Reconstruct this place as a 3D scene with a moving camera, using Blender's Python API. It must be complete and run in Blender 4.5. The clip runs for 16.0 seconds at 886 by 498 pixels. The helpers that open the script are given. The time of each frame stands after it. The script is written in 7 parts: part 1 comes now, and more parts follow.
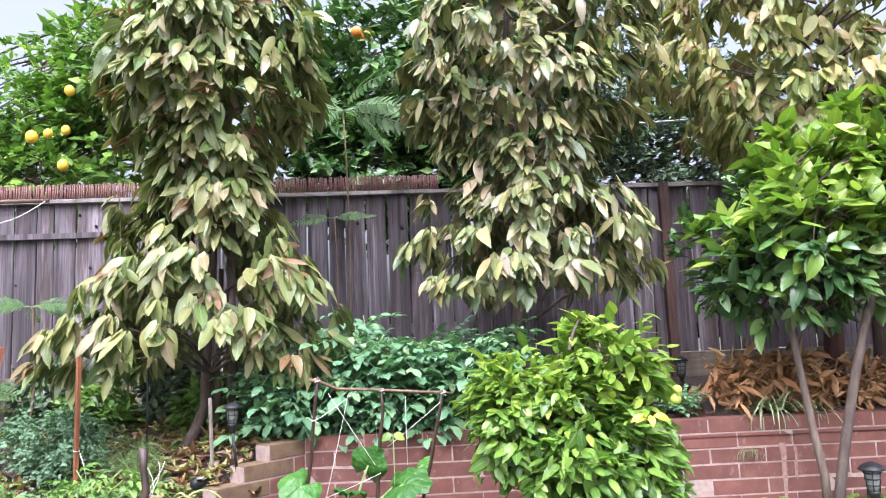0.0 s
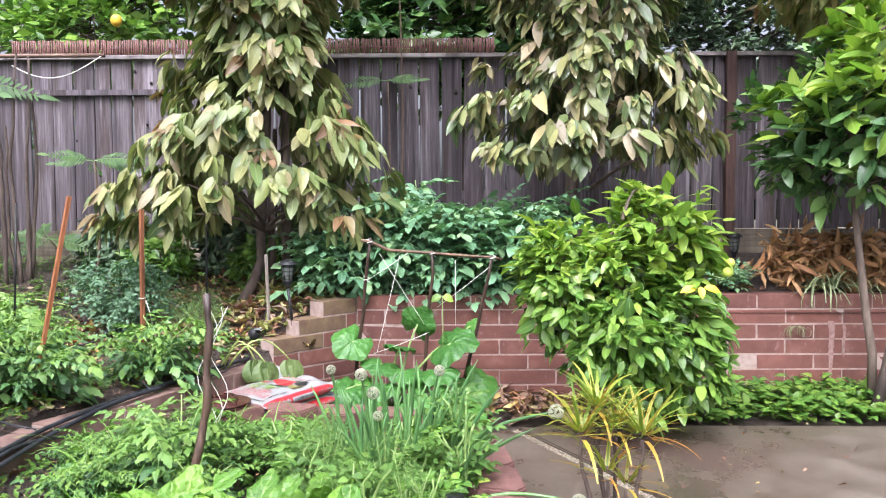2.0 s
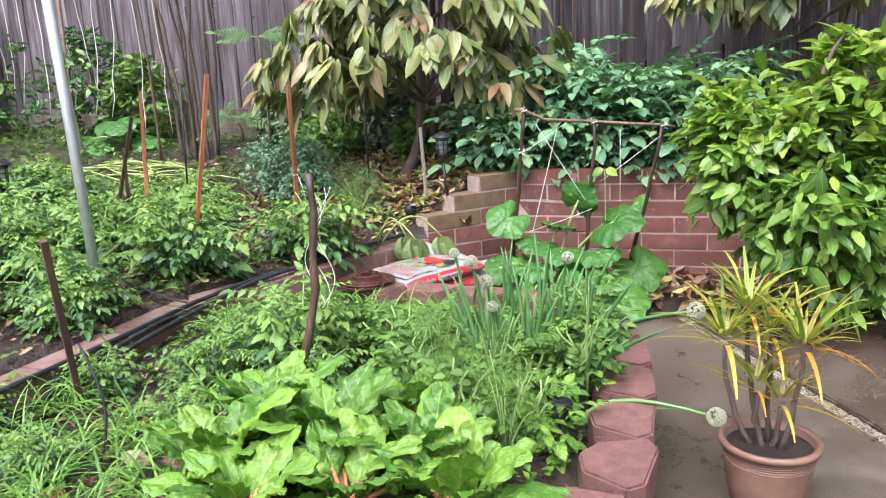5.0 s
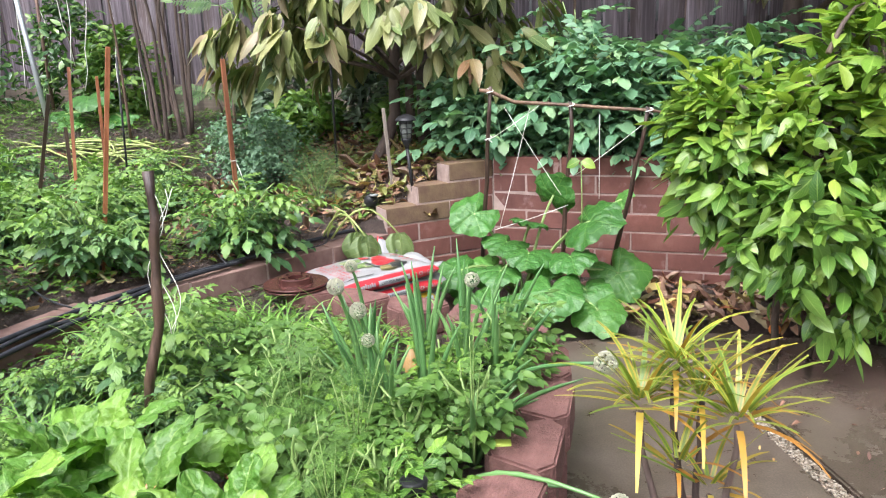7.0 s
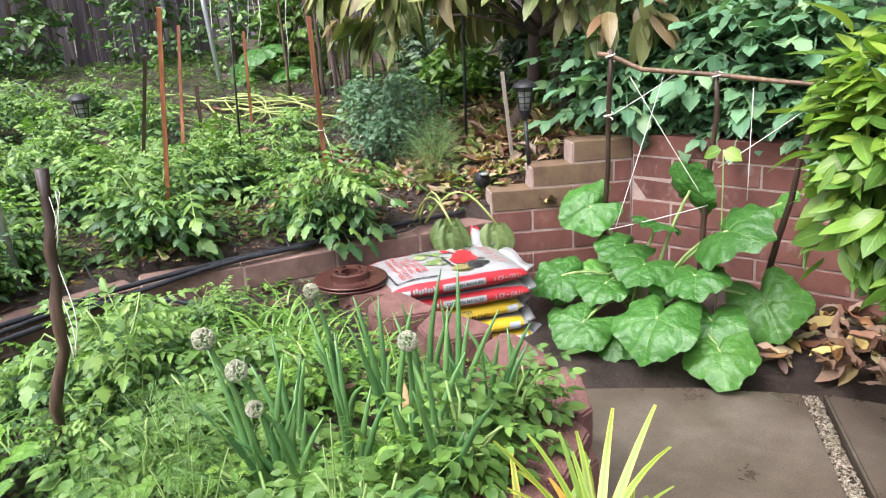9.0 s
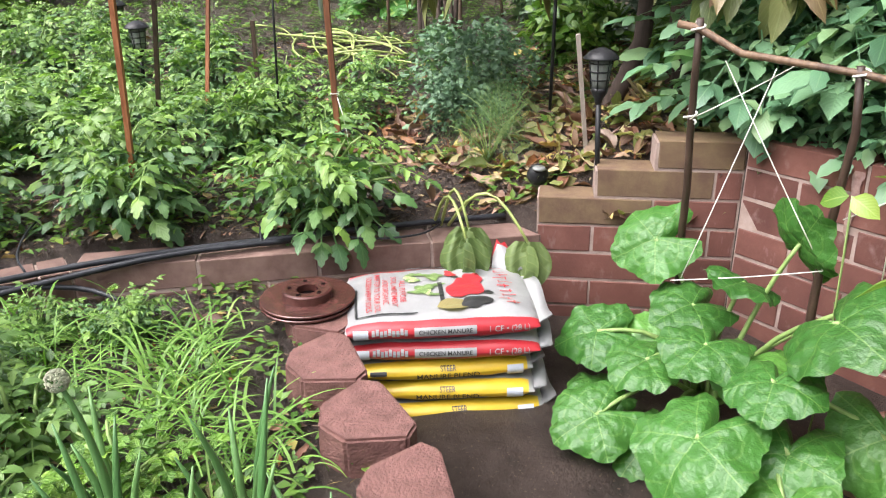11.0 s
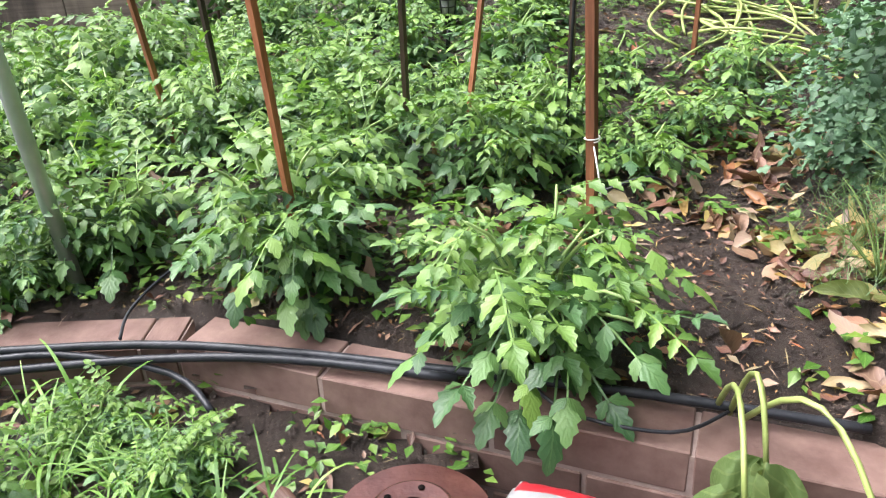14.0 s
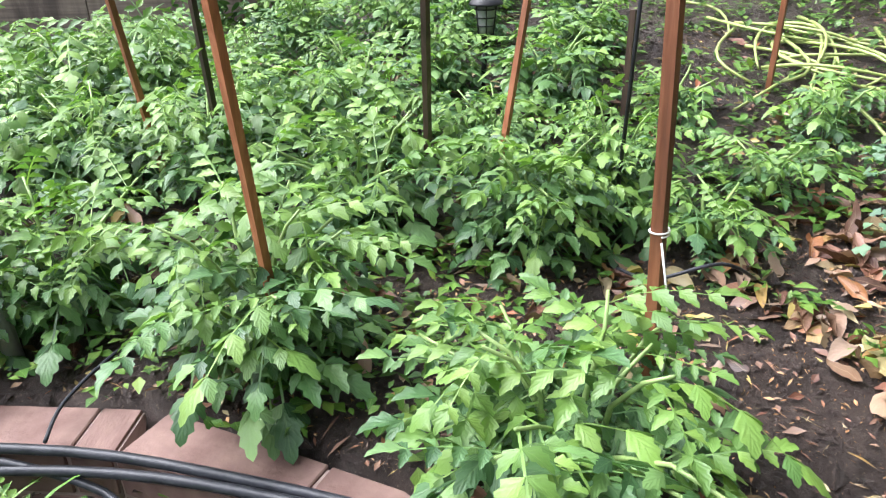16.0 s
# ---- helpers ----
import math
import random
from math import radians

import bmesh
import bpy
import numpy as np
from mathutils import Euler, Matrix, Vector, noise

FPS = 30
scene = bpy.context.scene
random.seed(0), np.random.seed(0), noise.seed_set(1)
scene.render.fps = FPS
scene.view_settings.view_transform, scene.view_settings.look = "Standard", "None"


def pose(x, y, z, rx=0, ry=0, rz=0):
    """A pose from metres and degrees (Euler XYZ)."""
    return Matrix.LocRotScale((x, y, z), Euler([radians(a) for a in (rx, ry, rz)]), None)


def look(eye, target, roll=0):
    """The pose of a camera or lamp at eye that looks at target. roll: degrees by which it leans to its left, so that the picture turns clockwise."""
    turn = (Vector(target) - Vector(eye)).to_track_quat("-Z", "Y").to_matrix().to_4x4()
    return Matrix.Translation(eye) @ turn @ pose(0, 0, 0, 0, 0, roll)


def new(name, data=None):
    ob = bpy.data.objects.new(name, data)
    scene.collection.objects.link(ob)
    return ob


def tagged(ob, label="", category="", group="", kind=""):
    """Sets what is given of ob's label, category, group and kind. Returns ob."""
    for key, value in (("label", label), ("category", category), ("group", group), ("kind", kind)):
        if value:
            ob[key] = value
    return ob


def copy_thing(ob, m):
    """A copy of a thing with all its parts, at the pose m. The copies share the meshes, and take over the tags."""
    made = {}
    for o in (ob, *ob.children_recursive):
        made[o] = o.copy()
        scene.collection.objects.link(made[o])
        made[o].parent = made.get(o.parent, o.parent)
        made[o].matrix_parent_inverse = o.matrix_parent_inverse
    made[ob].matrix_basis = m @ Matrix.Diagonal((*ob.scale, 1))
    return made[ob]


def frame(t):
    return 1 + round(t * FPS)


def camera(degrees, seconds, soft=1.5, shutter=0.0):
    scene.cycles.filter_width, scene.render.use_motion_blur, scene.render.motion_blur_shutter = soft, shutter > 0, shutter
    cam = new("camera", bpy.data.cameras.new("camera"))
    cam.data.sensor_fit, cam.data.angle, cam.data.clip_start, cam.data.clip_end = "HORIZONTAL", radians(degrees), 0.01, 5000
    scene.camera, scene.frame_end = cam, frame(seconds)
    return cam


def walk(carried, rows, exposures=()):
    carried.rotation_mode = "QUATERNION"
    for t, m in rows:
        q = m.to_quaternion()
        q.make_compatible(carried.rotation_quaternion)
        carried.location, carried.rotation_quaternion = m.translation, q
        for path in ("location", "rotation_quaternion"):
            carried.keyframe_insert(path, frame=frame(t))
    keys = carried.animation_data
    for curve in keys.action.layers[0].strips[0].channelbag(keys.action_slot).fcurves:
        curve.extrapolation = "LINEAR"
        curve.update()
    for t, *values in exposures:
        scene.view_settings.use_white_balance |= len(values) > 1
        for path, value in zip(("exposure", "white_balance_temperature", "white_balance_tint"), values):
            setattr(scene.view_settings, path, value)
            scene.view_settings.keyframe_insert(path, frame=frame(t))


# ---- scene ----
cam = camera(60.7, 16.0, 1.15)
PATH = [
    (0, (-0.283, 0.491, 1.384), (-0.178, 2.474, 1.619), -2.2),
    (0.5, (-0.283, 0.495, 1.364), (-0.191, 2.486, 1.532), -1.7),
    (1, (-0.285, 0.5, 1.361), (-0.216, 2.497, 1.44), -1.1),
    (1.5, (-0.298, 0.497, 1.344), (-0.272, 2.497, 1.336), -0.5),
    (2, (-0.311, 0.512, 1.339), (-0.339, 2.51, 1.241), -0.2),
    (2.5, (-0.278, 0.61, 1.327), (-0.409, 2.597, 1.144), -0.0),
    (3, (-0.194, 0.731, 1.307), (-0.525, 2.686, 1.046), -0.5),
    (3.5, (-0.189, 0.76, 1.302), (-0.627, 2.684, 0.979), -1.2),
    (3.7, (-0.208, 0.765, 1.306), (-0.667, 2.681, 0.964), -1.5),
    (5.8, (0.057, 1.087, 1.329), (-0.551, 2.939, 0.88), -2.2),
    (6, (0.054, 1.154, 1.322), (-0.56, 3.003, 0.871), -2.0),
    (6.5, (0.107, 1.308, 1.311), (-0.532, 3.146, 0.849), -1.8),
    (7, (0.303, 1.548, 1.321), (-0.388, 3.361, 0.834), -2.1),
    (7.5, (0.418, 1.738, 1.328), (-0.351, 3.515, 0.826), -2.3),
    (8, (0.451, 2.022, 1.334), (-0.413, 3.75, 0.818), -2.7),
    (8.5, (0.539, 2.285, 1.316), (-0.543, 3.876, 0.769), -3.1),
    (9, (0.637, 2.492, 1.351), (-0.604, 3.942, 0.753), -2.9),
    (9.2, (0.638, 2.589, 1.342), (-0.63, 4.006, 0.722), -2.7),
    (11.3, (0.387, 3.738, 1.37), (-1.19, 4.709, 0.614), -0.4),
    (11.5, (0.319, 3.836, 1.371), (-1.292, 4.747, 0.614), -0.3),
    (12, (0.165, 4.088, 1.365), (-1.56, 4.745, 0.594), -0.4),
    (12.5, (0.016, 4.238, 1.356), (-1.755, 4.702, 0.55), -1.1),
    (12.7, (-0.075, 4.27, 1.359), (-1.839, 4.696, 0.518), -1.0),
    (13, (-0.209, 4.307, 1.356), (-1.981, 4.69, 0.51), -0.9),
    (13.5, (-0.363, 4.365, 1.363), (-2.145, 4.633, 0.495), -1.3),
    (14, (-0.531, 4.503, 1.365), (-2.331, 4.539, 0.494), -2.9),
    (14.5, (-0.64, 4.582, 1.363), (-2.437, 4.5, 0.488), -3.4),
    (15, (-0.792, 4.56, 1.355), (-2.594, 4.499, 0.489), -2.5),
    (15.5, (-0.959, 4.529, 1.339), (-2.762, 4.525, 0.472), -1.4),
    (16, (-0.981, 4.551, 1.361), (-2.784, 4.5, 0.497), -1.1),
]
walk(cam, [(t, look(eye, target, roll)) for t, eye, target, roll in PATH], [(0.0, 1.55, 5720, 19), (2.5, 1.38, 5880, 15), (6.0, 1.22, 5950, 14), (9.0, 1.25, 6100, 14), (12.0, 1.29, 6280, 13), (13.5, 1.38, 6180, 13), (16.0, 1.47, 5850, 13)])

# ---- light ----
world = bpy.data.worlds.new("sky")
scene.world = world
world.use_nodes = True
wn = world.node_tree.nodes
sky = wn.new("ShaderNodeTexSky")
sky.sky_type = "NISHITA"
sky.sun_disc = False
sky.sun_elevation = radians(58)
sky.sun_rotation = radians(200)
sky.air_density, sky.dust_density, sky.ozone_density = 1.0, 10.0, 0.6
wn["Background"].inputs["Strength"].default_value = 0.15
haze = wn.new("ShaderNodeHueSaturation")
haze.inputs["Saturation"].default_value = 0.35
world.node_tree.links.new(sky.outputs["Color"], haze.inputs["Color"])
world.node_tree.links.new(haze.outputs["Color"], wn["Background"].inputs["Color"])

sun = bpy.data.lights.new("sun", "SUN")
sun.energy, sun.angle, sun.color = 1.4, radians(45), (1.0, 0.985, 0.96)
sun_ob = new("sun", sun)
sun_ob.matrix_world = look((0, 0, 0), (-0.18, 0.5, -0.85))

# ---- materials ----


def base_mat(name):
    m = bpy.data.materials.new(name)
    m.use_nodes = True
    t = m.node_tree
    return m, t, t.nodes["Principled BSDF"]


def link(t, a, b):
    t.links.new(a, b)


def ramp(t, fac, stops):
    r = t.nodes.new("ShaderNodeValToRGB")
    e = r.color_ramp.elements
    while len(e) < len(stops):
        e.new(0.5)
    for i, (p, c) in enumerate(stops):
        e[i].position, e[i].color = p, (*c, 1)
    link(t, fac, r.inputs["Fac"])
    return r.outputs["Color"]


def noise_tex(t, scale, detail=4, rough=0.55, stretch=(1, 1, 1), coords="Object"):
    c = t.nodes.new("ShaderNodeTexCoord")
    mp = t.nodes.new("ShaderNodeMapping")
    mp.inputs["Scale"].default_value = stretch
    n = t.nodes.new("ShaderNodeTexNoise")
    n.inputs["Scale"].default_value, n.inputs["Detail"].default_value, n.inputs["Roughness"].default_value = scale, detail, rough
    link(t, c.outputs[coords], mp.inputs["Vector"])
    link(t, mp.outputs["Vector"], n.inputs["Vector"])
    return n.outputs["Fac"], mp


def mix(t, fac, a, b, mode="MIX"):
    n = t.nodes.new("ShaderNodeMix")
    n.data_type, n.blend_type = "RGBA", mode
    for sock, v in ((n.inputs[0], fac), (n.inputs[6], a), (n.inputs[7], b)):
        if isinstance(v, (int, float)):
            sock.default_value = v
        elif isinstance(v, tuple):
            sock.default_value = (*v, 1)
        else:
            link(t, v, sock)
    return n.outputs[2]


def maths(t, op, a, b=0.0):
    n = t.nodes.new("ShaderNodeMath")
    n.operation = op
    for sock, v in zip(n.inputs, (a, b)):
        if isinstance(v, (int, float)):
            sock.default_value = v
        else:
            link(t, v, sock)
    return n.outputs[0]


def bump(t, p, height, strength=0.3, distance=0.01):
    b = t.nodes.new("ShaderNodeBump")
    b.inputs["Strength"].default_value, b.inputs["Distance"].default_value = strength, distance
    link(t, height, b.inputs["Height"])
    link(t, b.outputs["Normal"], p.inputs["Normal"])


def shift_by_object(t, mp):
    """Moves a texture by the object's own random number."""
    oi = t.nodes.new("ShaderNodeObjectInfo")
    cx = t.nodes.new("ShaderNodeCombineXYZ")
    v = maths(t, "MULTIPLY", oi.outputs["Random"], 37.0)
    for i in range(3):
        link(t, v, cx.inputs[i])
    link(t, cx.outputs[0], mp.inputs["Location"])
    return oi.outputs["Random"]


def leaf_mat(name, cols, rough=0.4, glow=0.3, vein=(0.25, 0.35, 0.1), vein_amt=0.35, rib=0.035, veins=26.0, spot=None, relief=0.12):
    """Leaf: each leaf takes its own colour, with a pale midrib, side veins and blotches."""
    m, t, p = base_mat(name)
    g = t.nodes.new("ShaderNodeNewGeometry")
    n = len(cols)
    oi = t.nodes.new("ShaderNodeObjectInfo")
    own = maths(t, "FRACT", maths(t, "ADD", g.outputs["Random Per Island"], oi.outputs["Random"]))
    col = ramp(t, own, [(i / max(1, n - 1), c) for i, c in enumerate(cols)])
    tone = maths(t, "FRACT", maths(t, "MULTIPLY", own, 7.31))
    col = mix(t, 0.8, col, ramp(t, tone, [(0.0, (0.68, 0.72, 0.70)), (0.5, (1.0, 1.0, 1.0)), (1.0, (1.22, 1.18, 1.15))]), "MULTIPLY")
    nz, _ = noise_tex(t, 9.0, 3)
    col = mix(t, 0.5, col, ramp(t, nz, [(0.3, (0.55, 0.6, 0.5)), (0.7, (1.0, 1.0, 1.0))]), "MULTIPLY")
    uv = t.nodes.new("ShaderNodeTexCoord")
    sp = t.nodes.new("ShaderNodeSeparateXYZ")
    link(t, uv.outputs["UV"], sp.inputs[0])
    off = maths(t, "ABSOLUTE", maths(t, "SUBTRACT", sp.outputs[0], 0.5))
    mid = maths(t, "LESS_THAN", off, rib)
    wave = maths(t, "SINE", maths(t, "MULTIPLY", maths(t, "SUBTRACT", sp.outputs[1], maths(t, "MULTIPLY", off, 0.7)), veins * 2.0))
    thin = maths(t, "GREATER_THAN", wave, 0.9)
    fac = maths(t, "MULTIPLY", maths(t, "MAXIMUM", mid, maths(t, "MULTIPLY", thin, 0.5)), vein_amt)
    col = mix(t, fac, col, vein)
    if spot:
        s, _ = noise_tex(t, 40.0, 2)
        col = mix(t, ramp(t, s, [(0.60, (0, 0, 0)), (0.68, (0.7, 0.7, 0.7))]), col, spot)
    link(t, col, p.inputs["Base Color"])
    p.inputs["Roughness"].default_value = rough
    p.inputs["Specular IOR Level"].default_value = 0.5
    pk, _ = noise_tex(t, 38.0 if relief > 0.2 else 90.0, 3)
    bump(t, p, maths(t, "ADD", maths(t, "MULTIPLY", wave, 0.12 if relief > 0.2 else 0.35), maths(t, "MULTIPLY", pk, 2.0)), relief, 0.006)
    tr = t.nodes.new("ShaderNodeBsdfTranslucent")
    link(t, mix(t, 1.0, col, (1.0, 1.15, 0.55), "MULTIPLY"), tr.inputs["Color"])
    ms = t.nodes.new("ShaderNodeMixShader")
    ms.inputs[0].default_value = glow
    link(t, p.outputs[0], ms.inputs[1])
    link(t, tr.outputs[0], ms.inputs[2])
    link(t, ms.outputs[0], t.nodes["Material Output"].inputs["Surface"])
    return m


def wood_mat(name, dark, mid, pale, rough=0.8, grain=(45, 45, 1.6), axis_stain=True):
    """Weathered wood with grain along z, each piece with its own tone."""
    m, t, p = base_mat(name)
    a, mp = noise_tex(t, 1.0, 5, 0.65, grain)
    rnd = shift_by_object(t, mp)
    col = ramp(t, a, [(0.25, dark), (0.5, mid), (0.75, pale)])
    b, mp2 = noise_tex(t, 3.4, 5, 0.65, (1.6, 1.6, 0.28))
    shift_by_object(t, mp2)
    col = mix(t, 0.85, col, ramp(t, b, [(0.36, (0.28, 0.25, 0.26)), (0.52, (0.85, 0.83, 0.84)), (0.66, (1.15, 1.12, 1.12))]), "MULTIPLY")
    col = mix(t, 0.6, col, ramp(t, rnd, [(0, (0.45, 0.43, 0.45)), (0.5, (0.85, 0.83, 0.85)), (1, (1.2, 1.17, 1.16))]), "MULTIPLY")
    link(t, col, p.inputs["Base Color"])
    p.inputs["Roughness"].default_value = rough
    bump(t, p, a, 0.5, 0.006)
    return m


def fence_mat(name):
    """Old grey-violet fence boards: broad cathedral grain, fine grain, brown streaks, each board with its own tone."""
    m, t, p = base_mat(name)
    a, mp = noise_tex(t, 1.0, 6, 0.6, (16, 16, 0.75))
    rnd = shift_by_object(t, mp)
    f, mp1 = noise_tex(t, 1.0, 4, 0.6, (90, 90, 2.2))
    shift_by_object(t, mp1)
    col = ramp(t, a, [(0.28, (0.038, 0.029, 0.032)), (0.44, (0.100, 0.084, 0.094)), (0.58, (0.170, 0.148, 0.164)), (0.75, (0.36, 0.325, 0.35))])
    col = mix(t, 0.55, col, ramp(t, f, [(0.38, (0.32, 0.30, 0.31)), (0.58, (1.2, 1.18, 1.18))]), "MULTIPLY")
    b, mp2 = noise_tex(t, 1.0, 5, 0.7, (9.0, 9.0, 0.55))
    shift_by_object(t, mp2)
    col = mix(t, ramp(t, b, [(0.52, (0, 0, 0)), (0.63, (0.85, 0.85, 0.85))]), col, (0.052, 0.034, 0.030))
    col = mix(t, 0.85, col, ramp(t, rnd, [(0, (0.42, 0.38, 0.40)), (0.35, (0.80, 0.77, 0.79)), (0.7, (1.0, 0.98, 1.0)), (1, (1.28, 1.25, 1.25))]), "MULTIPLY")
    link(t, col, p.inputs["Base Color"])
    p.inputs["Roughness"].default_value = 0.82
    bump(t, p, maths(t, "ADD", a, maths(t, "MULTIPLY", f, 0.5)), 0.7, 0.008)
    return m


def plain_mat(name, a, b, rough=0.6, scale=12.0, metal=0.0, bump_amt=0.25, dist=0.004, per_object=True, stretch=(1, 1, 1)):
    m, t, p = base_mat(name)
    n, mp = noise_tex(t, scale, 5, 0.6, stretch)
    if per_object:
        shift_by_object(t, mp)
    link(t, ramp(t, n, [(0.3, a), (0.7, b)]), p.inputs["Base Color"])
    p.inputs["Roughness"].default_value, p.inputs["Metallic"].default_value = rough, metal
    f, _ = noise_tex(t, scale * 6, 4)
    bump(t, p, f, bump_amt, dist)
    return m


def brick_mat(name):
    m, t, p = base_mat(name)
    n, mp = noise_tex(t, 7.0, 5, 0.6)
    rnd = shift_by_object(t, mp)
    col = ramp(t, n, [(0.25, (0.100, 0.036, 0.028)), (0.55, (0.152, 0.059, 0.045)), (0.8, (0.215, 0.102, 0.080))])
    col = mix(t, 0.7, col, ramp(t, rnd, [(0, (0.72, 0.68, 0.68)), (0.5, (1, 1, 1)), (1, (1.15, 1.1, 1.05))]), "MULTIPLY")
    w, mp2 = noise_tex(t, 1.0, 4, 0.6, (6, 6, 1.1), "Generated")
    shift_by_object(t, mp2)
    col = mix(t, ramp(t, w, [(0.60, (0, 0, 0)), (0.80, (0.45, 0.45, 0.45))]), col, (0.36, 0.27, 0.245))
    link(t, col, p.inputs["Base Color"])
    p.inputs["Roughness"].default_value = 0.75
    f, _ = noise_tex(t, 90.0, 4)
    bump(t, p, f, 0.35, 0.004)
    return m


def soil_mat(name, dark, pale, wet=0.75):
    m, t, p = base_mat(name)
    n, _ = noise_tex(t, 6.0, 8, 0.7)
    col = ramp(t, n, [(0.3, dark), (0.55, pale), (0.8, tuple(c * 1.7 for c in pale))])
    f, _ = noise_tex(t, 120.0, 3)
    col = mix(t, ramp(t, f, [(0.62, (0, 0, 0)), (0.70, (0.6, 0.6, 0.6))]), col, (0.24, 0.18, 0.13))
    link(t, col, p.inputs["Base Color"])
    p.inputs["Roughness"].default_value = wet
    f2, _ = noise_tex(t, 38.0, 9, 0.75)
    bump(t, p, f2, 1.0, 0.06)
    return m


def concrete_mat(name):
    m, t, p = base_mat(name)
    n, _ = noise_tex(t, 0.8, 12, 0.72)
    f, _ = noise_tex(t, 160.0, 3)
    col = ramp(t, n, [(0.25, (0.038, 0.030, 0.023)), (0.47, (0.078, 0.062, 0.047)), (0.72, (0.185, 0.158, 0.130))])
    col = mix(t, 0.75, col, ramp(t, f, [(0.35, (0.6, 0.58, 0.56)), (0.65, (1.12, 1.1, 1.08))]), "MULTIPLY")
    d, _ = noise_tex(t, 14.0, 6, 0.7)
    col = mix(t, 0.6, col, ramp(t, d, [(0.35, (0.72, 0.70, 0.68)), (0.65, (1.15, 1.13, 1.12))]), "MULTIPLY")
    link(t, col, p.inputs["Base Color"])
    link(t, ramp(t, n, [(0.4, (0.16, 0.16, 0.16)), (0.62, (0.55, 0.55, 0.55))]), p.inputs["Roughness"])
    bump(t, p, f, 0.2, 0.002)
    return m


M_FENCE = fence_mat("weathered_fence_wood")
M_RAIL = wood_mat("pale_rail_wood", (0.16, 0.14, 0.135), (0.32, 0.29, 0.28), (0.46, 0.43, 0.41), grain=(1.6, 45, 45))
M_KICK = wood_mat("mossy_board", (0.075, 0.06, 0.045), (0.16, 0.135, 0.10), (0.24, 0.21, 0.155), grain=(1.6, 45, 45))
M_POST = wood_mat("red_brown_post", (0.05, 0.028, 0.022), (0.10, 0.05, 0.038), (0.15, 0.08, 0.06))
M_REED = plain_mat("red_brown_reed", (0.075, 0.03, 0.026), (0.17, 0.075, 0.06), 0.6, 5.0)
M_STAKE = wood_mat("redwood_stake", (0.16, 0.055, 0.02), (0.30, 0.11, 0.045), (0.42, 0.18, 0.085), 0.6, (60, 60, 2))
M_DARKSTAKE = wood_mat("dark_wet_stake", (0.028, 0.017, 0.011), (0.062, 0.036, 0.024), (0.105, 0.066, 0.046), 0.5, (60, 60, 2))
M_BROWNSTICK = wood_mat("brown_stick", (0.085, 0.048, 0.026), (0.17, 0.105, 0.06), (0.27, 0.18, 0.105), 0.6, (60, 60, 2))
M_STICK = wood_mat("grey_stick", (0.15, 0.12, 0.10), (0.30, 0.26, 0.22), (0.42, 0.38, 0.33), 0.7, (60, 60, 2))
M_BRICK = brick_mat("red_slump_brick")
M_MOSSBRICK = plain_mat("mossy_brick_cap", (0.100, 0.054, 0.036), (0.165, 0.112, 0.058), 0.85, 14.0, bump_amt=0.5)
M_WORNBRICK = plain_mat("worn_brown_brick", (0.115, 0.062, 0.050), (0.215, 0.135, 0.110), 0.8, 11.0, bump_amt=0.5)
M_MORTAR = plain_mat("mortar", (0.24, 0.17, 0.145), (0.38, 0.29, 0.255), 0.9, 20.0)
M_BLOCK = plain_mat("rose_concrete_block", (0.100, 0.043, 0.036), (0.185, 0.088, 0.074), 0.8, 22.0, bump_amt=0.9, dist=0.008)
M_SOIL = soil_mat("dark_garden_soil", (0.026, 0.018, 0.015), (0.084, 0.060, 0.050), 0.5)
M_EARTH = soil_mat("yard_earth", (0.05, 0.04, 0.028), (0.11, 0.09, 0.06))
M_PATIO = concrete_mat("wet_concrete")
M_BARK = wood_mat("rough_bark", (0.05, 0.035, 0.03), (0.11, 0.08, 0.065), (0.19, 0.145, 0.115), 0.9, (22, 22, 6))
M_BARKPALE = wood_mat("pale_bark", (0.060, 0.044, 0.032), (0.125, 0.094, 0.070), (0.21, 0.165, 0.125), 0.8, (22, 22, 5))
M_BARKRED = wood_mat("red_bark", (0.06, 0.03, 0.024), (0.12, 0.062, 0.048), (0.18, 0.10, 0.08), 0.9, (22, 22, 5))
M_STEM = plain_mat("green_stem", (0.16, 0.25, 0.07), (0.27, 0.37, 0.12), 0.5, 30.0)
M_TWIG = plain_mat("brown_twig", (0.07, 0.045, 0.03), (0.14, 0.09, 0.06), 0.8, 30.0)

L_AVO = leaf_mat("avocado_leaf", [(0.070, 0.121, 0.032), (0.117, 0.181, 0.050), (0.186, 0.231, 0.077), (0.245, 0.281, 0.099), (0.303, 0.291, 0.121), (0.151, 0.201, 0.060), (0.326, 0.240, 0.141), (0.233, 0.261, 0.099), (0.302, 0.266, 0.113), (0.173, 0.218, 0.075), (0.295, 0.296, 0.124), (0.086, 0.140, 0.041)], 0.38, 0.22, (0.32, 0.36, 0.16), 0.45)
# the pinkish-grey tone paints sky reflection into the colour of some leaves
L_AVODARK = leaf_mat("dark_avocado_leaf", [(0.069, 0.109, 0.044), (0.121, 0.172, 0.068), (0.189, 0.226, 0.088), (0.293, 0.290, 0.118), (0.412, 0.343, 0.178), (0.153, 0.192, 0.088), (0.343, 0.290, 0.148), (0.373, 0.289, 0.212), (0.135, 0.186, 0.068), (0.390, 0.356, 0.151), (0.068, 0.101, 0.046)], 0.33, 0.18, (0.26, 0.30, 0.14), 0.4)
